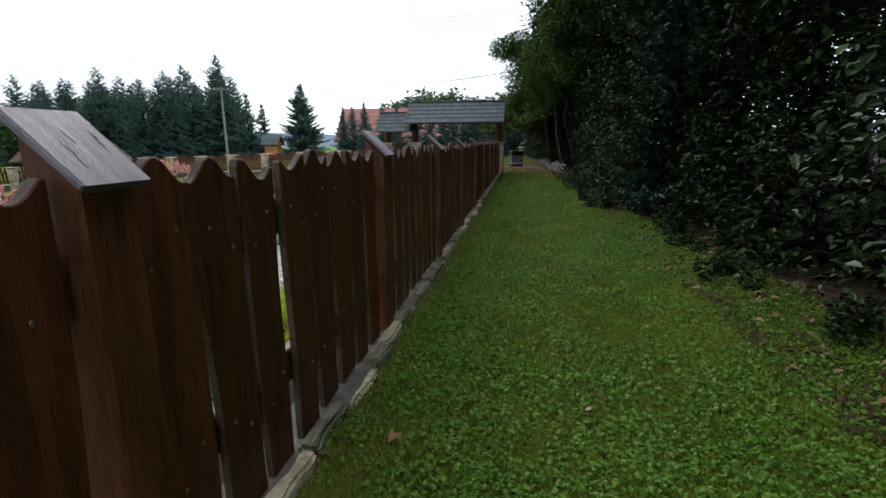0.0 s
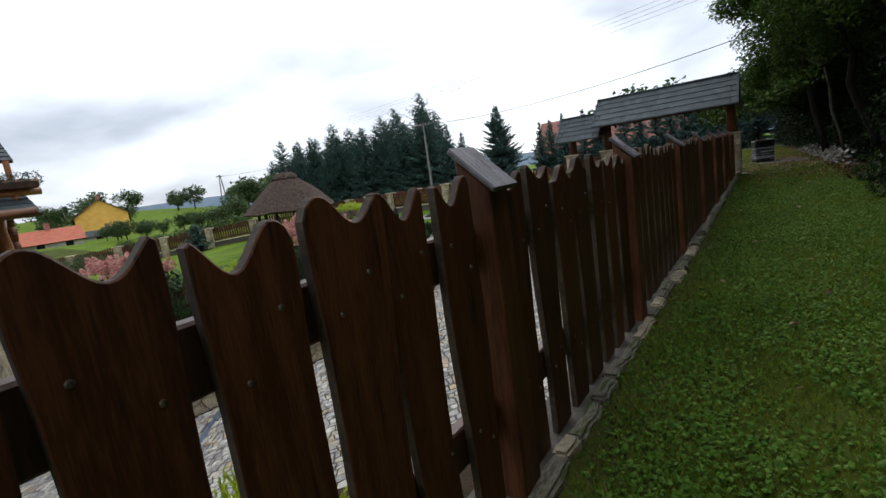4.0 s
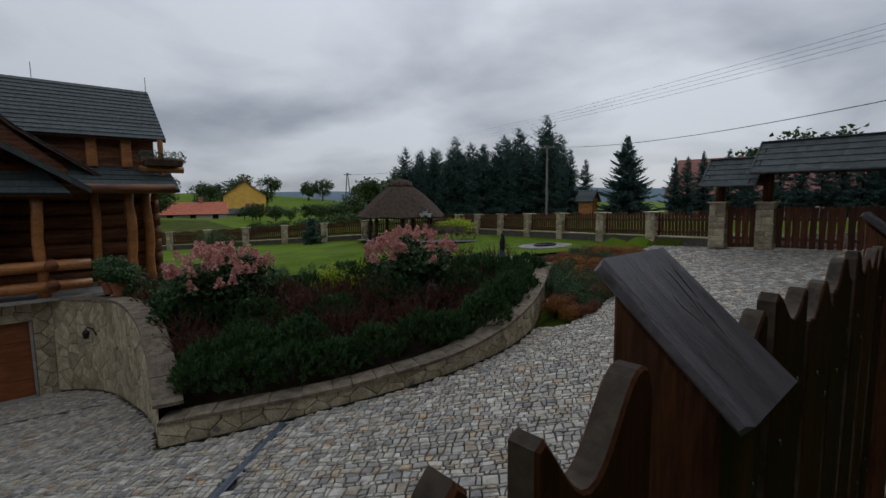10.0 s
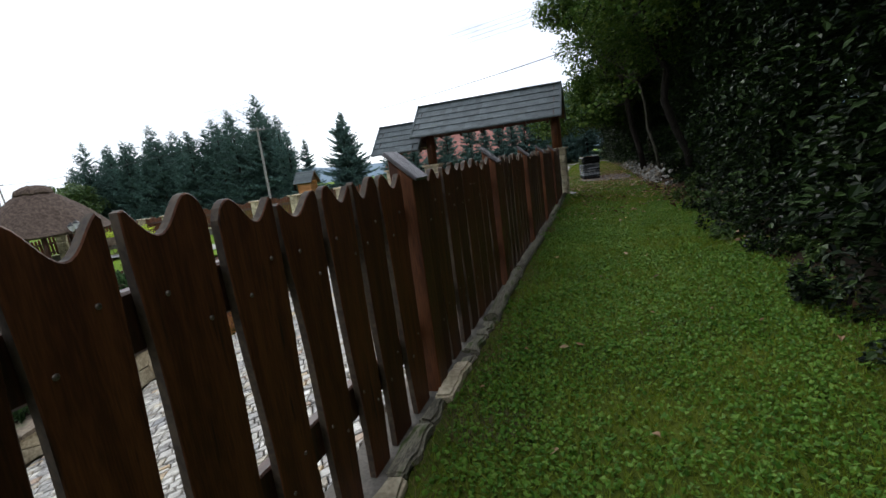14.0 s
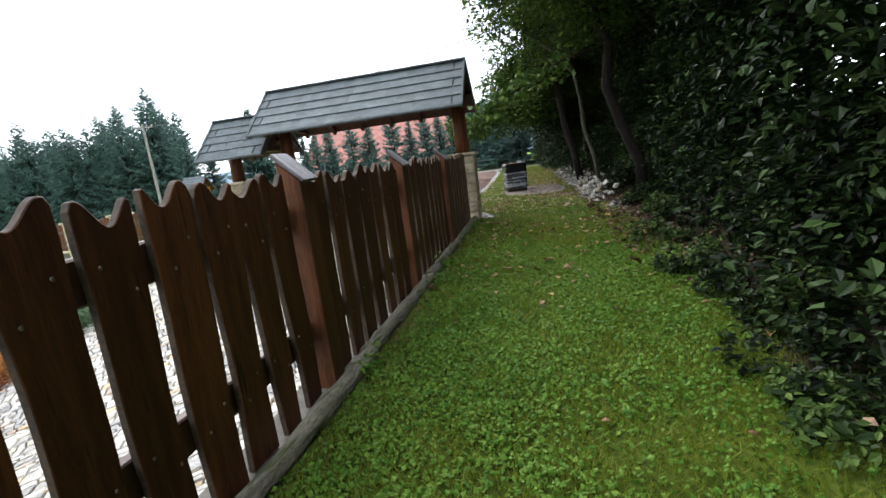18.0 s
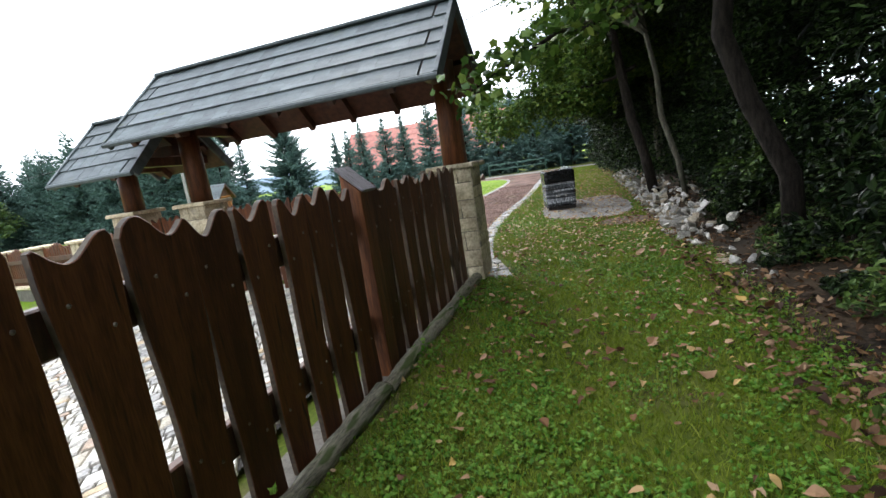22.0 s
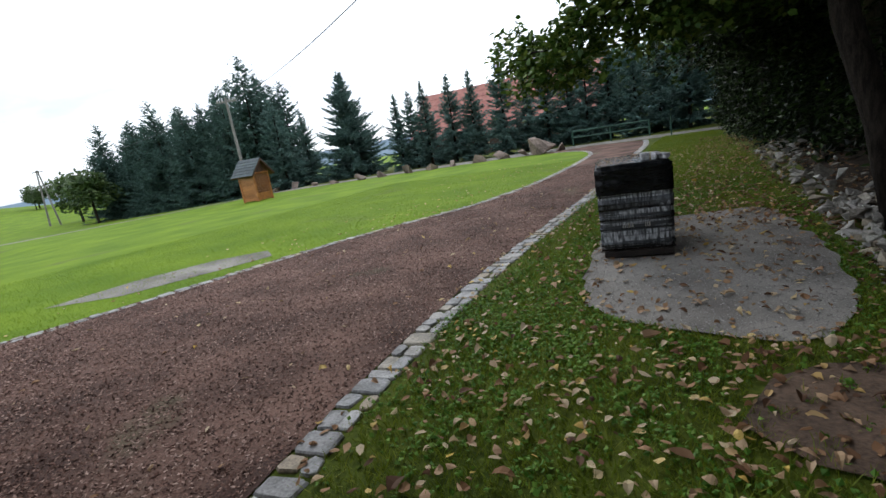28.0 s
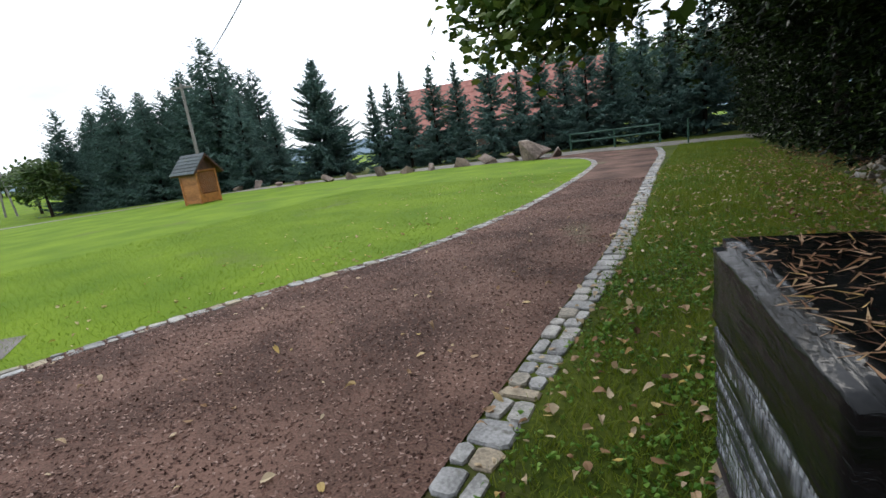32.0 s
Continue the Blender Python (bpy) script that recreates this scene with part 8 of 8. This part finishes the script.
limb_tree(line_pts((1.83, 29.3, 0), (0.35, 29.8, 8.5), 10, 0.05, 1), np.linspace(0.13, 0.06, 10), "rough-barked tree with spreading leafy boughs over the drive",
          clump_cloud((0.9, 32.2, 3.9), (2.3, 3.0, 1.5), 60, 401, 0.4, 0.8) + [(1.5 - 4.3 * u, 29.8 + 2.6 * u + 0.35 * math.sin(9 * u), 2.95 - 0.45 * u + 0.25 * math.sin(14 * u), 0.5, 0.55, 0.45) for u in np.linspace(0.15, 1, 12)], 34000, 0.13, M_OAK, 401)
limb_tree(line_pts((2.24, 27.5, 0), (1.2, 28.1, 7.0), 9, 0.04, 2), np.linspace(0.06, 0.035, 9), "slender pale-barked tree at the edge of the wood",
          clump_cloud((0.8, 26.8, 5.9), (2.5, 2.6, 1.5), 40, 402, 0.45, 0.85), 17000, 0.12, M_OAK, 402, M_PALEBARK)
limb_tree(line_pts((2.55, 22.9, 0), (1.0, 23.4, 7.5), 10, 0.05, 3), np.linspace(0.12, 0.07, 10), "dark leaning tree at the edge of the wood",
          clump_cloud((1.4, 24.0, 4.7), (2.2, 2.8, 1.5), 30, 403, 0.45, 0.8), 9500, 0.11, M_OAK, 403)
limb_tree(line_pts((3.6, 20.5, 0), (3.2, 20.8, 7.5), 8, 0.06, 4), np.linspace(0.16, 0.08, 8), "dark trunk among the hedge leaves",
          clump_cloud((2.6, 18.0, 5.4), (1.8, 3.5, 1.6), 26, 404, 0.5, 0.9), 9000, 0.12, M_SHADEHEDGE, 404)
# these two crowns take the hedge tones: canopy shade put into their colour
limb_tree(line_pts((2.6, 33.5, 0), (2.2, 34.5, 8), 8, 0.06, 5), np.linspace(0.13, 0.06, 8), "slim tree at the edge of the wood",
          clump_cloud((1.7, 36.5, 3.7), (2.2, 4.0, 2.2), 44, 405, 0.6, 1.1), 20000, 0.14, M_SHADEHEDGE, 405, M_PALEBARK)
limb_tree(line_pts((1.7, 41, -0.1), (1.2, 42, 9), 8, 0.06, 6), np.linspace(0.15, 0.06, 8), "tall oak over the far end of the drive",
          clump_cloud((1.6, 44, 4.4), (2.8, 5.0, 3.2), 40, 406, 0.7, 1.3), 18000, 0.17, M_SHADEHEDGE, 406)
limb_tree(line_pts((3.4, 14.0, 0), (3.0, 15.5, 9), 8, 0.06, 7), np.linspace(0.15, 0.06, 8), "tall oak behind the hedge",
          clump_cloud((2.1, 19.5, 6.6), (1.9, 5.5, 2.4), 46, 407, 0.6, 1.1), 24000, 0.14, M_OAK, 407)
# a low bough that hangs over the path
BOUGH = line_pts((1.72, 23.2, 3.35), (-0.5, 21.15, 2.12), 10, 0.05, 8)
bough = thing("oak_bough", "low oak bough with lobed green leaves hanging over the path", "bough")
part("limb", tube(BOUGH, np.linspace(0.045, 0.008, 10), 7), M_BARK, bough)
g = np.random.default_rng(408)
c = np.concatenate([np.array(BOUGH[k]) + g.normal(0, 1, (70, 3)) * np.array([0.16, 0.16, 0.09]) + np.array([0, 0, 0.03]) for k in range(3, 10)])
v, f = lobed(c, 0.13, g)
part("leaves", fast_mesh("leaves", v, f), M_OAK, bough)["kind"] = "stuff"
c = np.array([(1.5 - 4.4 * u + g.normal(0, 0.25), 29.6 + 2.6 * u + g.normal(0, 0.35), 2.75 - 0.45 * u + g.normal(0, 0.25)) for u in g.uniform(0.2, 1, 1400)])
fringe = thing("oak_fringe", "low hanging oak branch ends over the drive", "bough")
part("limb", tube(line_pts((1.62, 29.6, 3.1), (-2.75, 32.2, 2.45), 10, 0.05, 9), np.linspace(0.05, 0.01, 10), 7), M_BARK, fringe)
v, f = lobed(c, 0.12, g)
part("leaves", fast_mesh("leaves", v, f), M_OAK, fringe)["kind"] = "stuff"
# a spruce that reaches out of the hedge
SPR_N = spruce_mesh(6.5, 1.6, 61, 2.6, 0.02, 0.2, 0.6, 0.15, 0.5)
SPR_N.materials.append(leafy("deep green spruce needles", [(0.004, 0.012, 0.006), (0.013, 0.032, 0.015), (0.035, 0.07, 0.032)], through=0.15, spec=0.15))
spruce((2.95, 8.6, 0.1), SPR_N, 6.5, None, "dark spruce growing out of the hedge", "", 1.0)
for k in range(6):
    far_tree(10 - 14 * (k / 13), 62 + 3 * (k % 3), 1.2, k, "leafy tree closing the view at the end of the wood", "trees at the wood's end")
# ---- grass, litter, gravel ----
def blades(n, x0, x1, y0, y1, h, seed, zf=out_z, test=None):
    g = np.random.default_rng(seed)
    p = np.stack([g.uniform(x0, x1, n), g.uniform(y0, y1, n)], -1)
    if test is not None:
        p = p[test(p[:, 0], p[:, 1])]
    n = len(p)
    z = zf(p[:, 0], p[:, 1])
    a = g.uniform(0, math.tau, n)
    hh = h * g.uniform(0.5, 1.4, n)
    w = 0.0035 + 0.1 * hh * 0.6
    lean = g.normal(0, 0.55, (n, 2)) * hh[:, None]
    base = np.concatenate([p, z[:, None]], -1)
    side = np.stack([np.cos(a) * w * 0.5, np.sin(a) * w * 0.5, np.zeros(n)], -1)
    tip = base + np.concatenate([lean, hh[:, None]], -1)
    v = np.stack([base - side, base + side, tip], 1).reshape(-1, 3)
    return v, np.arange(3 * n).reshape(-1, 3)


def path_edge(x, y):
    """Grass between the fence's edging and the wood, thinner at the sides."""
    right = np.interp(y, [-3, 2, 8, 10, 16, 20, 24, 30, 40, 50], [2.65, 2.65, 2.5, 1.95, 2.05, 2.05, 1.75, 1.4, 1.0, 0.5])
    left = np.where(y < 22.5, -1.0, np.interp(y, [22.5, 23.1, 24.6, 27, 30.4, 36.5, 46], [-0.6, -0.87, -1.32, -1.62, -1.70, -1.82, -2.2]))
    pad = inside(PAD_RING, x, y) | ((np.hypot((x - 0.95) / 0.5, (y - 26.0) / 0.5) < 0.9) & (np.sin(x * 23) * np.sin(y * 19) < 0.55))
    e = np.minimum(x - left, right - x)
    thin = noise_field(x, y)
    return (e > -0.02) & ~pad & (thin < 0.25 + np.clip(e, 0, 0.35) * 2.3)


def noise_field(x, y):
    g = np.random.default_rng(3)
    t = g.random(len(x)) * 0.62
    return t + 0.22 * (1 + np.sin(x * 3.1 + 1.7 * np.sin(y * 1.3)) * np.sin(y * 2.3 + 1.1 * np.sin(x * 2.1))) * 0.9


def patches(x, y):
    """Where clover grows thick, between 0 and 1, in uneven spots of about half a metre."""
    a = np.sin(x * 4.1 + 2.0 * np.sin(y * 1.7)) * np.sin(y * 3.3 + 1.6 * np.sin(x * 2.9))
    b = np.sin(x * 9.7 + 1.5 * np.sin(y * 6.1) + 1.0) * np.sin(y * 8.3 + 2.0)
    wide = np.sin(x * 1.3 + 0.8 * np.sin(y * 0.7)) * np.sin(y * 1.1 + 0.9 * np.sin(x * 1.9) + 0.6)
    first = 0.32 * np.clip((20.5 - y) / 3, 0, 1)
    return np.clip(0.42 + first + 0.4 * a + 0.25 * b + 0.38 * wide, 0.03, 1.0)


grass = thing("grass", "short dense green grass and clover of the path", "grass", kind="stuff")
for k, (y0, y1, n) in enumerate(((-2.0, 6.0, 120000), (6.0, 13.0, 90000), (13.0, 19.5, 95000), (19.5, 27.0, 105000), (27.0, 33.0, 70000), (33.0, 50.0, 120000))):
    v, f = blades(n, -1.9, 2.6, y0, y1, 0.046 if y0 < 33 else 0.07, 900 + k, out_z, path_edge)
    part("blades", fast_mesh("blades", v, f), M_GRASS, grass)
    g = np.random.default_rng(930 + k)
    m = int(n * 0.9)
    p = np.stack([g.uniform(-1.9, 2.6, m), g.uniform(y0, y1, m)], -1)
    p = p[path_edge(p[:, 0], p[:, 1])]
    p = p[g.random(len(p)) < patches(p[:, 0], p[:, 1])]
    c = np.concatenate([p, (out_z(p[:, 0], p[:, 1]) + g.uniform(0.004, 0.042, len(p)))[:, None]], -1)
    v, f = leaf_quads(c, 0.029, g, 0.7, 0.85)
    part("clover", fast_mesh("clover", v, f), M_CLOVER, grass)
straw = thing("dry_grass", "brown dry grass fringe beside the edging and the hedge", "grass", kind="stuff")
v, f = blades(14000, -1.02, -0.62, -2, 22.4, 0.045, 985, out_z, lambda x, y: np.random.default_rng(1).random(len(x)) < 1.1 - 2.6 * (x + 1.02) + 0.5 * np.sin(y * 1.9) * np.sin(y * 0.7))
part("blades", fast_mesh("blades", v, f), M_STRAW, straw)
v, f = blades(9000, 1.2, 2.5, -2, 22.4, 0.05, 986, out_z, lambda x, y: np.abs(x - np.interp(y, [-3, 2, 8, 10, 16, 20, 24], [2.3, 2.3, 2.15, 1.6, 1.7, 1.7, 1.5])) < 0.2)
part("blades", fast_mesh("blades", v, f), M_STRAW, straw)
lawn_tufts = thing("lawn_blades", "bright short lawn blades", "grass", kind="stuff")


def lawn_side(x, y):
    left = np.interp(y, [p[1] for p in KERB_L], [p[0] for p in KERB_L])
    return x < left - 0.05


v, f = blades(110000, -13, -3.8, 24.2, 42, 0.04, 990, out_z, lawn_side)
part("blades", fast_mesh("blades", v, f), M_LAWNBLADE, lawn_tufts)
v, f = blades(60000, -21, -9.4, 9.5, 26, 0.045, 991, lawn_z, lambda x, y: inside(LAWN, x, y))
part("blades", fast_mesh("blades", v, f), M_LAWNBLADE, lawn_tufts)

chips = thing("gravel_chips", "loose red-brown gravel chips on the drive", "gravel", kind="stuff")
g = np.random.default_rng(77)
p = np.stack([g.uniform(-7.2, -1.2, 150000), 23.4 + 16 * g.random(150000) ** 1.35], -1)
kx0, kx1 = np.interp(p[:, 1], [q[1] for q in KERB_L], [q[0] for q in KERB_L]), np.interp(p[:, 1], [q[1] for q in KERB_R], [q[0] for q in KERB_R])
p = p[(p[:, 0] > kx0 + 0.02) & (p[:, 0] < kx1 - 0.02)]
c = np.concatenate([p, (out_z(p[:, 0], p[:, 1]) + 0.014)[:, None]], -1)
v, f = leaf_quads(c, 0.027, g, 1.0, 0.8)
part("chips", fast_mesh("chips", v, f), M_CHIP, chips)


def leaf_shape(points, size, g, curl=0.35):
    """Dry oval leaves, folded along the midrib, bowed along their length and tipped."""
    n = len(points)
    u = np.array([0.0, 0.16, 0.42, 0.70, 1.0])
    half = np.array([0.05, 0.75, 1.0, 0.66, 0.0])
    ln = size * g.uniform(0.55, 1.5, (n, 1))
    wd = ln * g.uniform(0.22, 0.40, (n, 1))
    bow, fold = g.normal(0.12, 0.30, (n, 1)), g.normal(0.25, 0.40, (n, 1))
    x = (u[None] - 0.5) * ln
    spine_z = -bow * ((u[None] - 0.5) ** 2) * 4 * ln * 0.5
    V = []
    for sgn in (-1, 0, 1):
        w = half[None] * wd * g.uniform(0.8, 1.15, (n, 5)) * sgn
        V.append(np.stack([x + 0.06 * ln * g.normal(0, 1, (n, 5)) * abs(sgn), w, spine_z + fold * np.abs(w)], -1))
    v = np.concatenate(V, 1)
    t1, t2, a = g.normal(0, 0.24, (n, 1)), g.normal(0, 0.24, (n, 1)), g.uniform(0, math.tau, (n, 1))
    z = v[..., 2] + v[..., 0] * t1 + v[..., 1] * t2
    z = z - z.min(1, keepdims=True) + 0.003
    ca, sa = np.cos(a), np.sin(a)
    v = np.stack([points[:, :1] + v[..., 0] * ca - v[..., 1] * sa, points[:, 1:2] + v[..., 0] * sa + v[..., 1] * ca, points[:, 2:3] + z], -1)
    i = np.arange(n)[:, None] * 15
    f = np.concatenate([i + [r0 + k, r0 + k + 1, r0 + k + 6, r0 + k + 5] for r0 in (0, 5) for k in range(4)])
    return v.reshape(-1, 3), f


def litter(n, xs, ys, size, seed, mat, label, lift=0.03, power=1.0, test=None):
    g = np.random.default_rng(seed)
    p = np.stack([g.uniform(*xs, n), ys[0] + (ys[1] - ys[0]) * g.random(n) ** power], -1)
    if test is not None:
        p = p[test(p[:, 0], p[:, 1])]
    up = np.where(path_edge(p[:, 0], p[:, 1]), lift, 0.014)
    c = np.concatenate([p, (out_z(p[:, 0], p[:, 1]) + up)[:, None]], -1)
    v, f = leaf_shape(c, size, g)
    t = thing("fallen_leaves", label, "leaves", kind="stuff")
    part("leaves", fast_mesh("leaves", v, f), mat, t)


litter(1500, (-1.6, 1.7), (19.5, 31.0), 0.05, 1, M_DRYLEAF, "scattered brown and yellow fallen leaves on the grass", 0.03)
litter(850, (-1.5, 1.5), (23.0, 27.0), 0.05, 13, M_PALELEAF, "many brown fallen leaves on the grass beside the drive", 0.03, test=lambda x, y: path_edge(x, y))
litter(120, (-0.9, 1.9), (17.0, 31.0), 0.09, 12, M_DRYLEAF, "large brown lobed leaves on the grass", 0.035, test=lambda x, y: path_edge(x, y))
litter(190, (-1.0, 2.0), (15.0, 22.0), 0.058, 2, M_DRYLEAF, "scattered brown fallen leaves on the grass", 0.03, 0.6)
litter(60, (-0.9, 2.0), (-2.0, 15.0), 0.06, 3, M_DRYLEAF, "a few fallen leaves on the grass path", 0.03)
litter(2800, (-0.2, 2.3), (29.5, 45.0), 0.058, 4, M_DRYLEAF, "thick brown leaf litter under the trees", 0.03)
litter(2600, (1.35, 2.9), (18.0, 30.0), 0.058, 5, M_SHADELEAF, "brown leaf litter among the rocks", 0.04)
litter(260, (-6.4, -1.7), (23.6, 36.0), 0.05, 6, M_PALELEAF, "pale fallen leaves on the gravel drive", 0.02)
litter(230, (0.4, 1.6), (25.3, 26.9), 0.05, 7, M_DRYLEAF, "heap of brown leaves beside the stone dust pad", 0.03)
litter(900, (1.6, 3.2), (-2.0, 22.0), 0.07, 8, M_SHADELEAF, "brown leaf litter under the hedge", 0.03)
litter(1500, (-1.9, 1.0), (27.0, 42.0), 0.052, 10, M_PALELEAF, "brown fallen leaves on the verge beside the drive", 0.03)
litter(110, (0.1, 1.6), (27.0, 31.0), 0.05, 11, M_DRYLEAF, "brown leaves on the dusty ground by the pallet", 0.03)
litter(300, (-8.5, -4.0), (25.0, 44.0), 0.05, 9, M_PALELEAF, "small pale leaves on the lawn", 0.03, test=lawn_side)

g = np.random.default_rng(55)
n = 520
p = np.stack([g.uniform(-0.33, 0.3, n), g.uniform(-0.47, 0.45, n), g.uniform(0.955, 0.963, n)], -1)
p = p[(p[:, 0] < 0.0) | (p[:, 1] > -0.05)]
a = g.uniform(0, math.tau, len(p))
d = np.stack([np.cos(a), np.sin(a), g.normal(0, 0.12, len(p))], -1) * g.uniform(0.04, 0.085, len(p))[:, None]
s = np.cross(d, [0, 0, 1.0]) * 0.05 + np.array([0, 0, 0.001])
v = np.stack([p - d / 2 - s, p - d / 2 + s, p + d / 2], 1).reshape(-1, 3)
needles = thing("pine_needles", "brown pine needles lying on the black film", "needles", pose(-0.41, 28.95, -0.01, 0, 0, 11), kind="stuff")
part("needles", fast_mesh("needles", v, np.arange(len(v)).reshape(-1, 3)), M_DRYLEAF, needles)

# low growth under the hedge and among the rocks
M_BUSH = leafy("dusky bush leaves", [(0.006, 0.014, 0.004), (0.02, 0.042, 0.009), (0.055, 0.095, 0.018), (0.11, 0.16, 0.035)], through=0.15, spec=0.15)
r = random.Random(90)
for i in range(60):
    y = -2 + i * 0.5 + r.uniform(-0.2, 0.2)
    if y > 27:
        break
    if (y < 13 or y > 18) and i % 3:
        continue
    x = float(np.interp(y, [-6, 2, 8, 10, 16, 19, 20.5, 23, 30], [2.5, 2.45, 2.3, 1.85, 1.95, 2.1, 2.5, 2.6, 2.7])) + r.uniform(-0.28, 0.15)
    shrub("undergrowth", x, y, float(out_z(np.array(x), np.array(y))) - 0.02, 0.42, 0.5, r.uniform(0.2, 0.5), 620, 0.06, M_SHADEHEDGE if i % 3 or y < 13 else M_BUSH, "low leafy undergrowth at the hedge foot", 1200 + i, "plant", group="undergrowth along the hedge", oval=True)
for i, (x, y, h) in enumerate([(2.7, 25.6, 0.9), (2.9, 26.6, 1.0), (2.6, 24.4, 0.8), (2.9, 25.0, 1.4), (2.75, 22.2, 0.6), (3.1, 27.0, 1.2)]):
    shrub("ivy_bush", x, y, 0.1, 0.55, 0.6, h, 1100, 0.095, M_BUSH if i % 2 else M_SHADEHEDGE, "broad-leaved green bush behind the rocks", 1300 + i, "plant", group="bushes behind the rocks", oval=True)

r = random.Random(91)
for i in range(16):
    y = 18.8 + 0.36 * i + r.uniform(-0.1, 0.1)
    x = 2.25 + 0.3 * (i % 3) + r.uniform(-0.1, 0.1)
    shrub("ground_ivy", x, y, float(out_z(np.array(x), np.array(y))) - 0.01, 0.34, 0.36, 0.16, 420, 0.05, M_SHADEHEDGE if i % 4 else M_BUSH, "low dark ivy creeping over the wood's edge", 1400 + i, "plant", group="ivy along the wood", oval=True)

# grit on the stone dust and ivy at the logs
M_GRIT = leafy("grey stone grit", [(0.10, 0.092, 0.082), (0.22, 0.205, 0.185), (0.40, 0.38, 0.35)], 0.9, 0.0, 2.0)
g = np.random.default_rng(610)
p = np.stack([g.uniform(-1.0, 1.4, 14000), g.uniform(26.6, 30.8, 14000)], -1)
p = p[inside(PAD_RING, p[:, 0], p[:, 1])]
c = np.concatenate([p, (out_z(p[:, 0], p[:, 1]) + 0.016)[:, None]], -1)
v, f = leaf_quads(c, 0.016, g, 1.2, 0.8)
grit = thing("pad_grit", "loose grey stone grit on the pad", "gravel", kind="stuff")
part("grit", fast_mesh("grit", v, f), M_GRIT, grit)
for i, (x, y, s) in enumerate([(-0.93, 17.35, 0.12), (-0.92, 18.25, 0.15), (-0.94, 20.15, 0.14), (-0.93, 15.2, 0.1), (-0.92, 21.3, 0.13)]):
    g = np.random.default_rng(640 + i)
    c = np.stack([g.normal(x, s * 0.45, 46), g.normal(y, s * 0.8, 46), np.abs(g.normal(0.05, 0.045, 46)) + 0.02], -1)
    v, f = lobed(c, 0.055, g)
    tagged(part("ivy_tuft", fast_mesh("ivy_tuft", v, f), M_CLOVER), "small green ivy tuft at the edging log", "plant", kind="stuff")
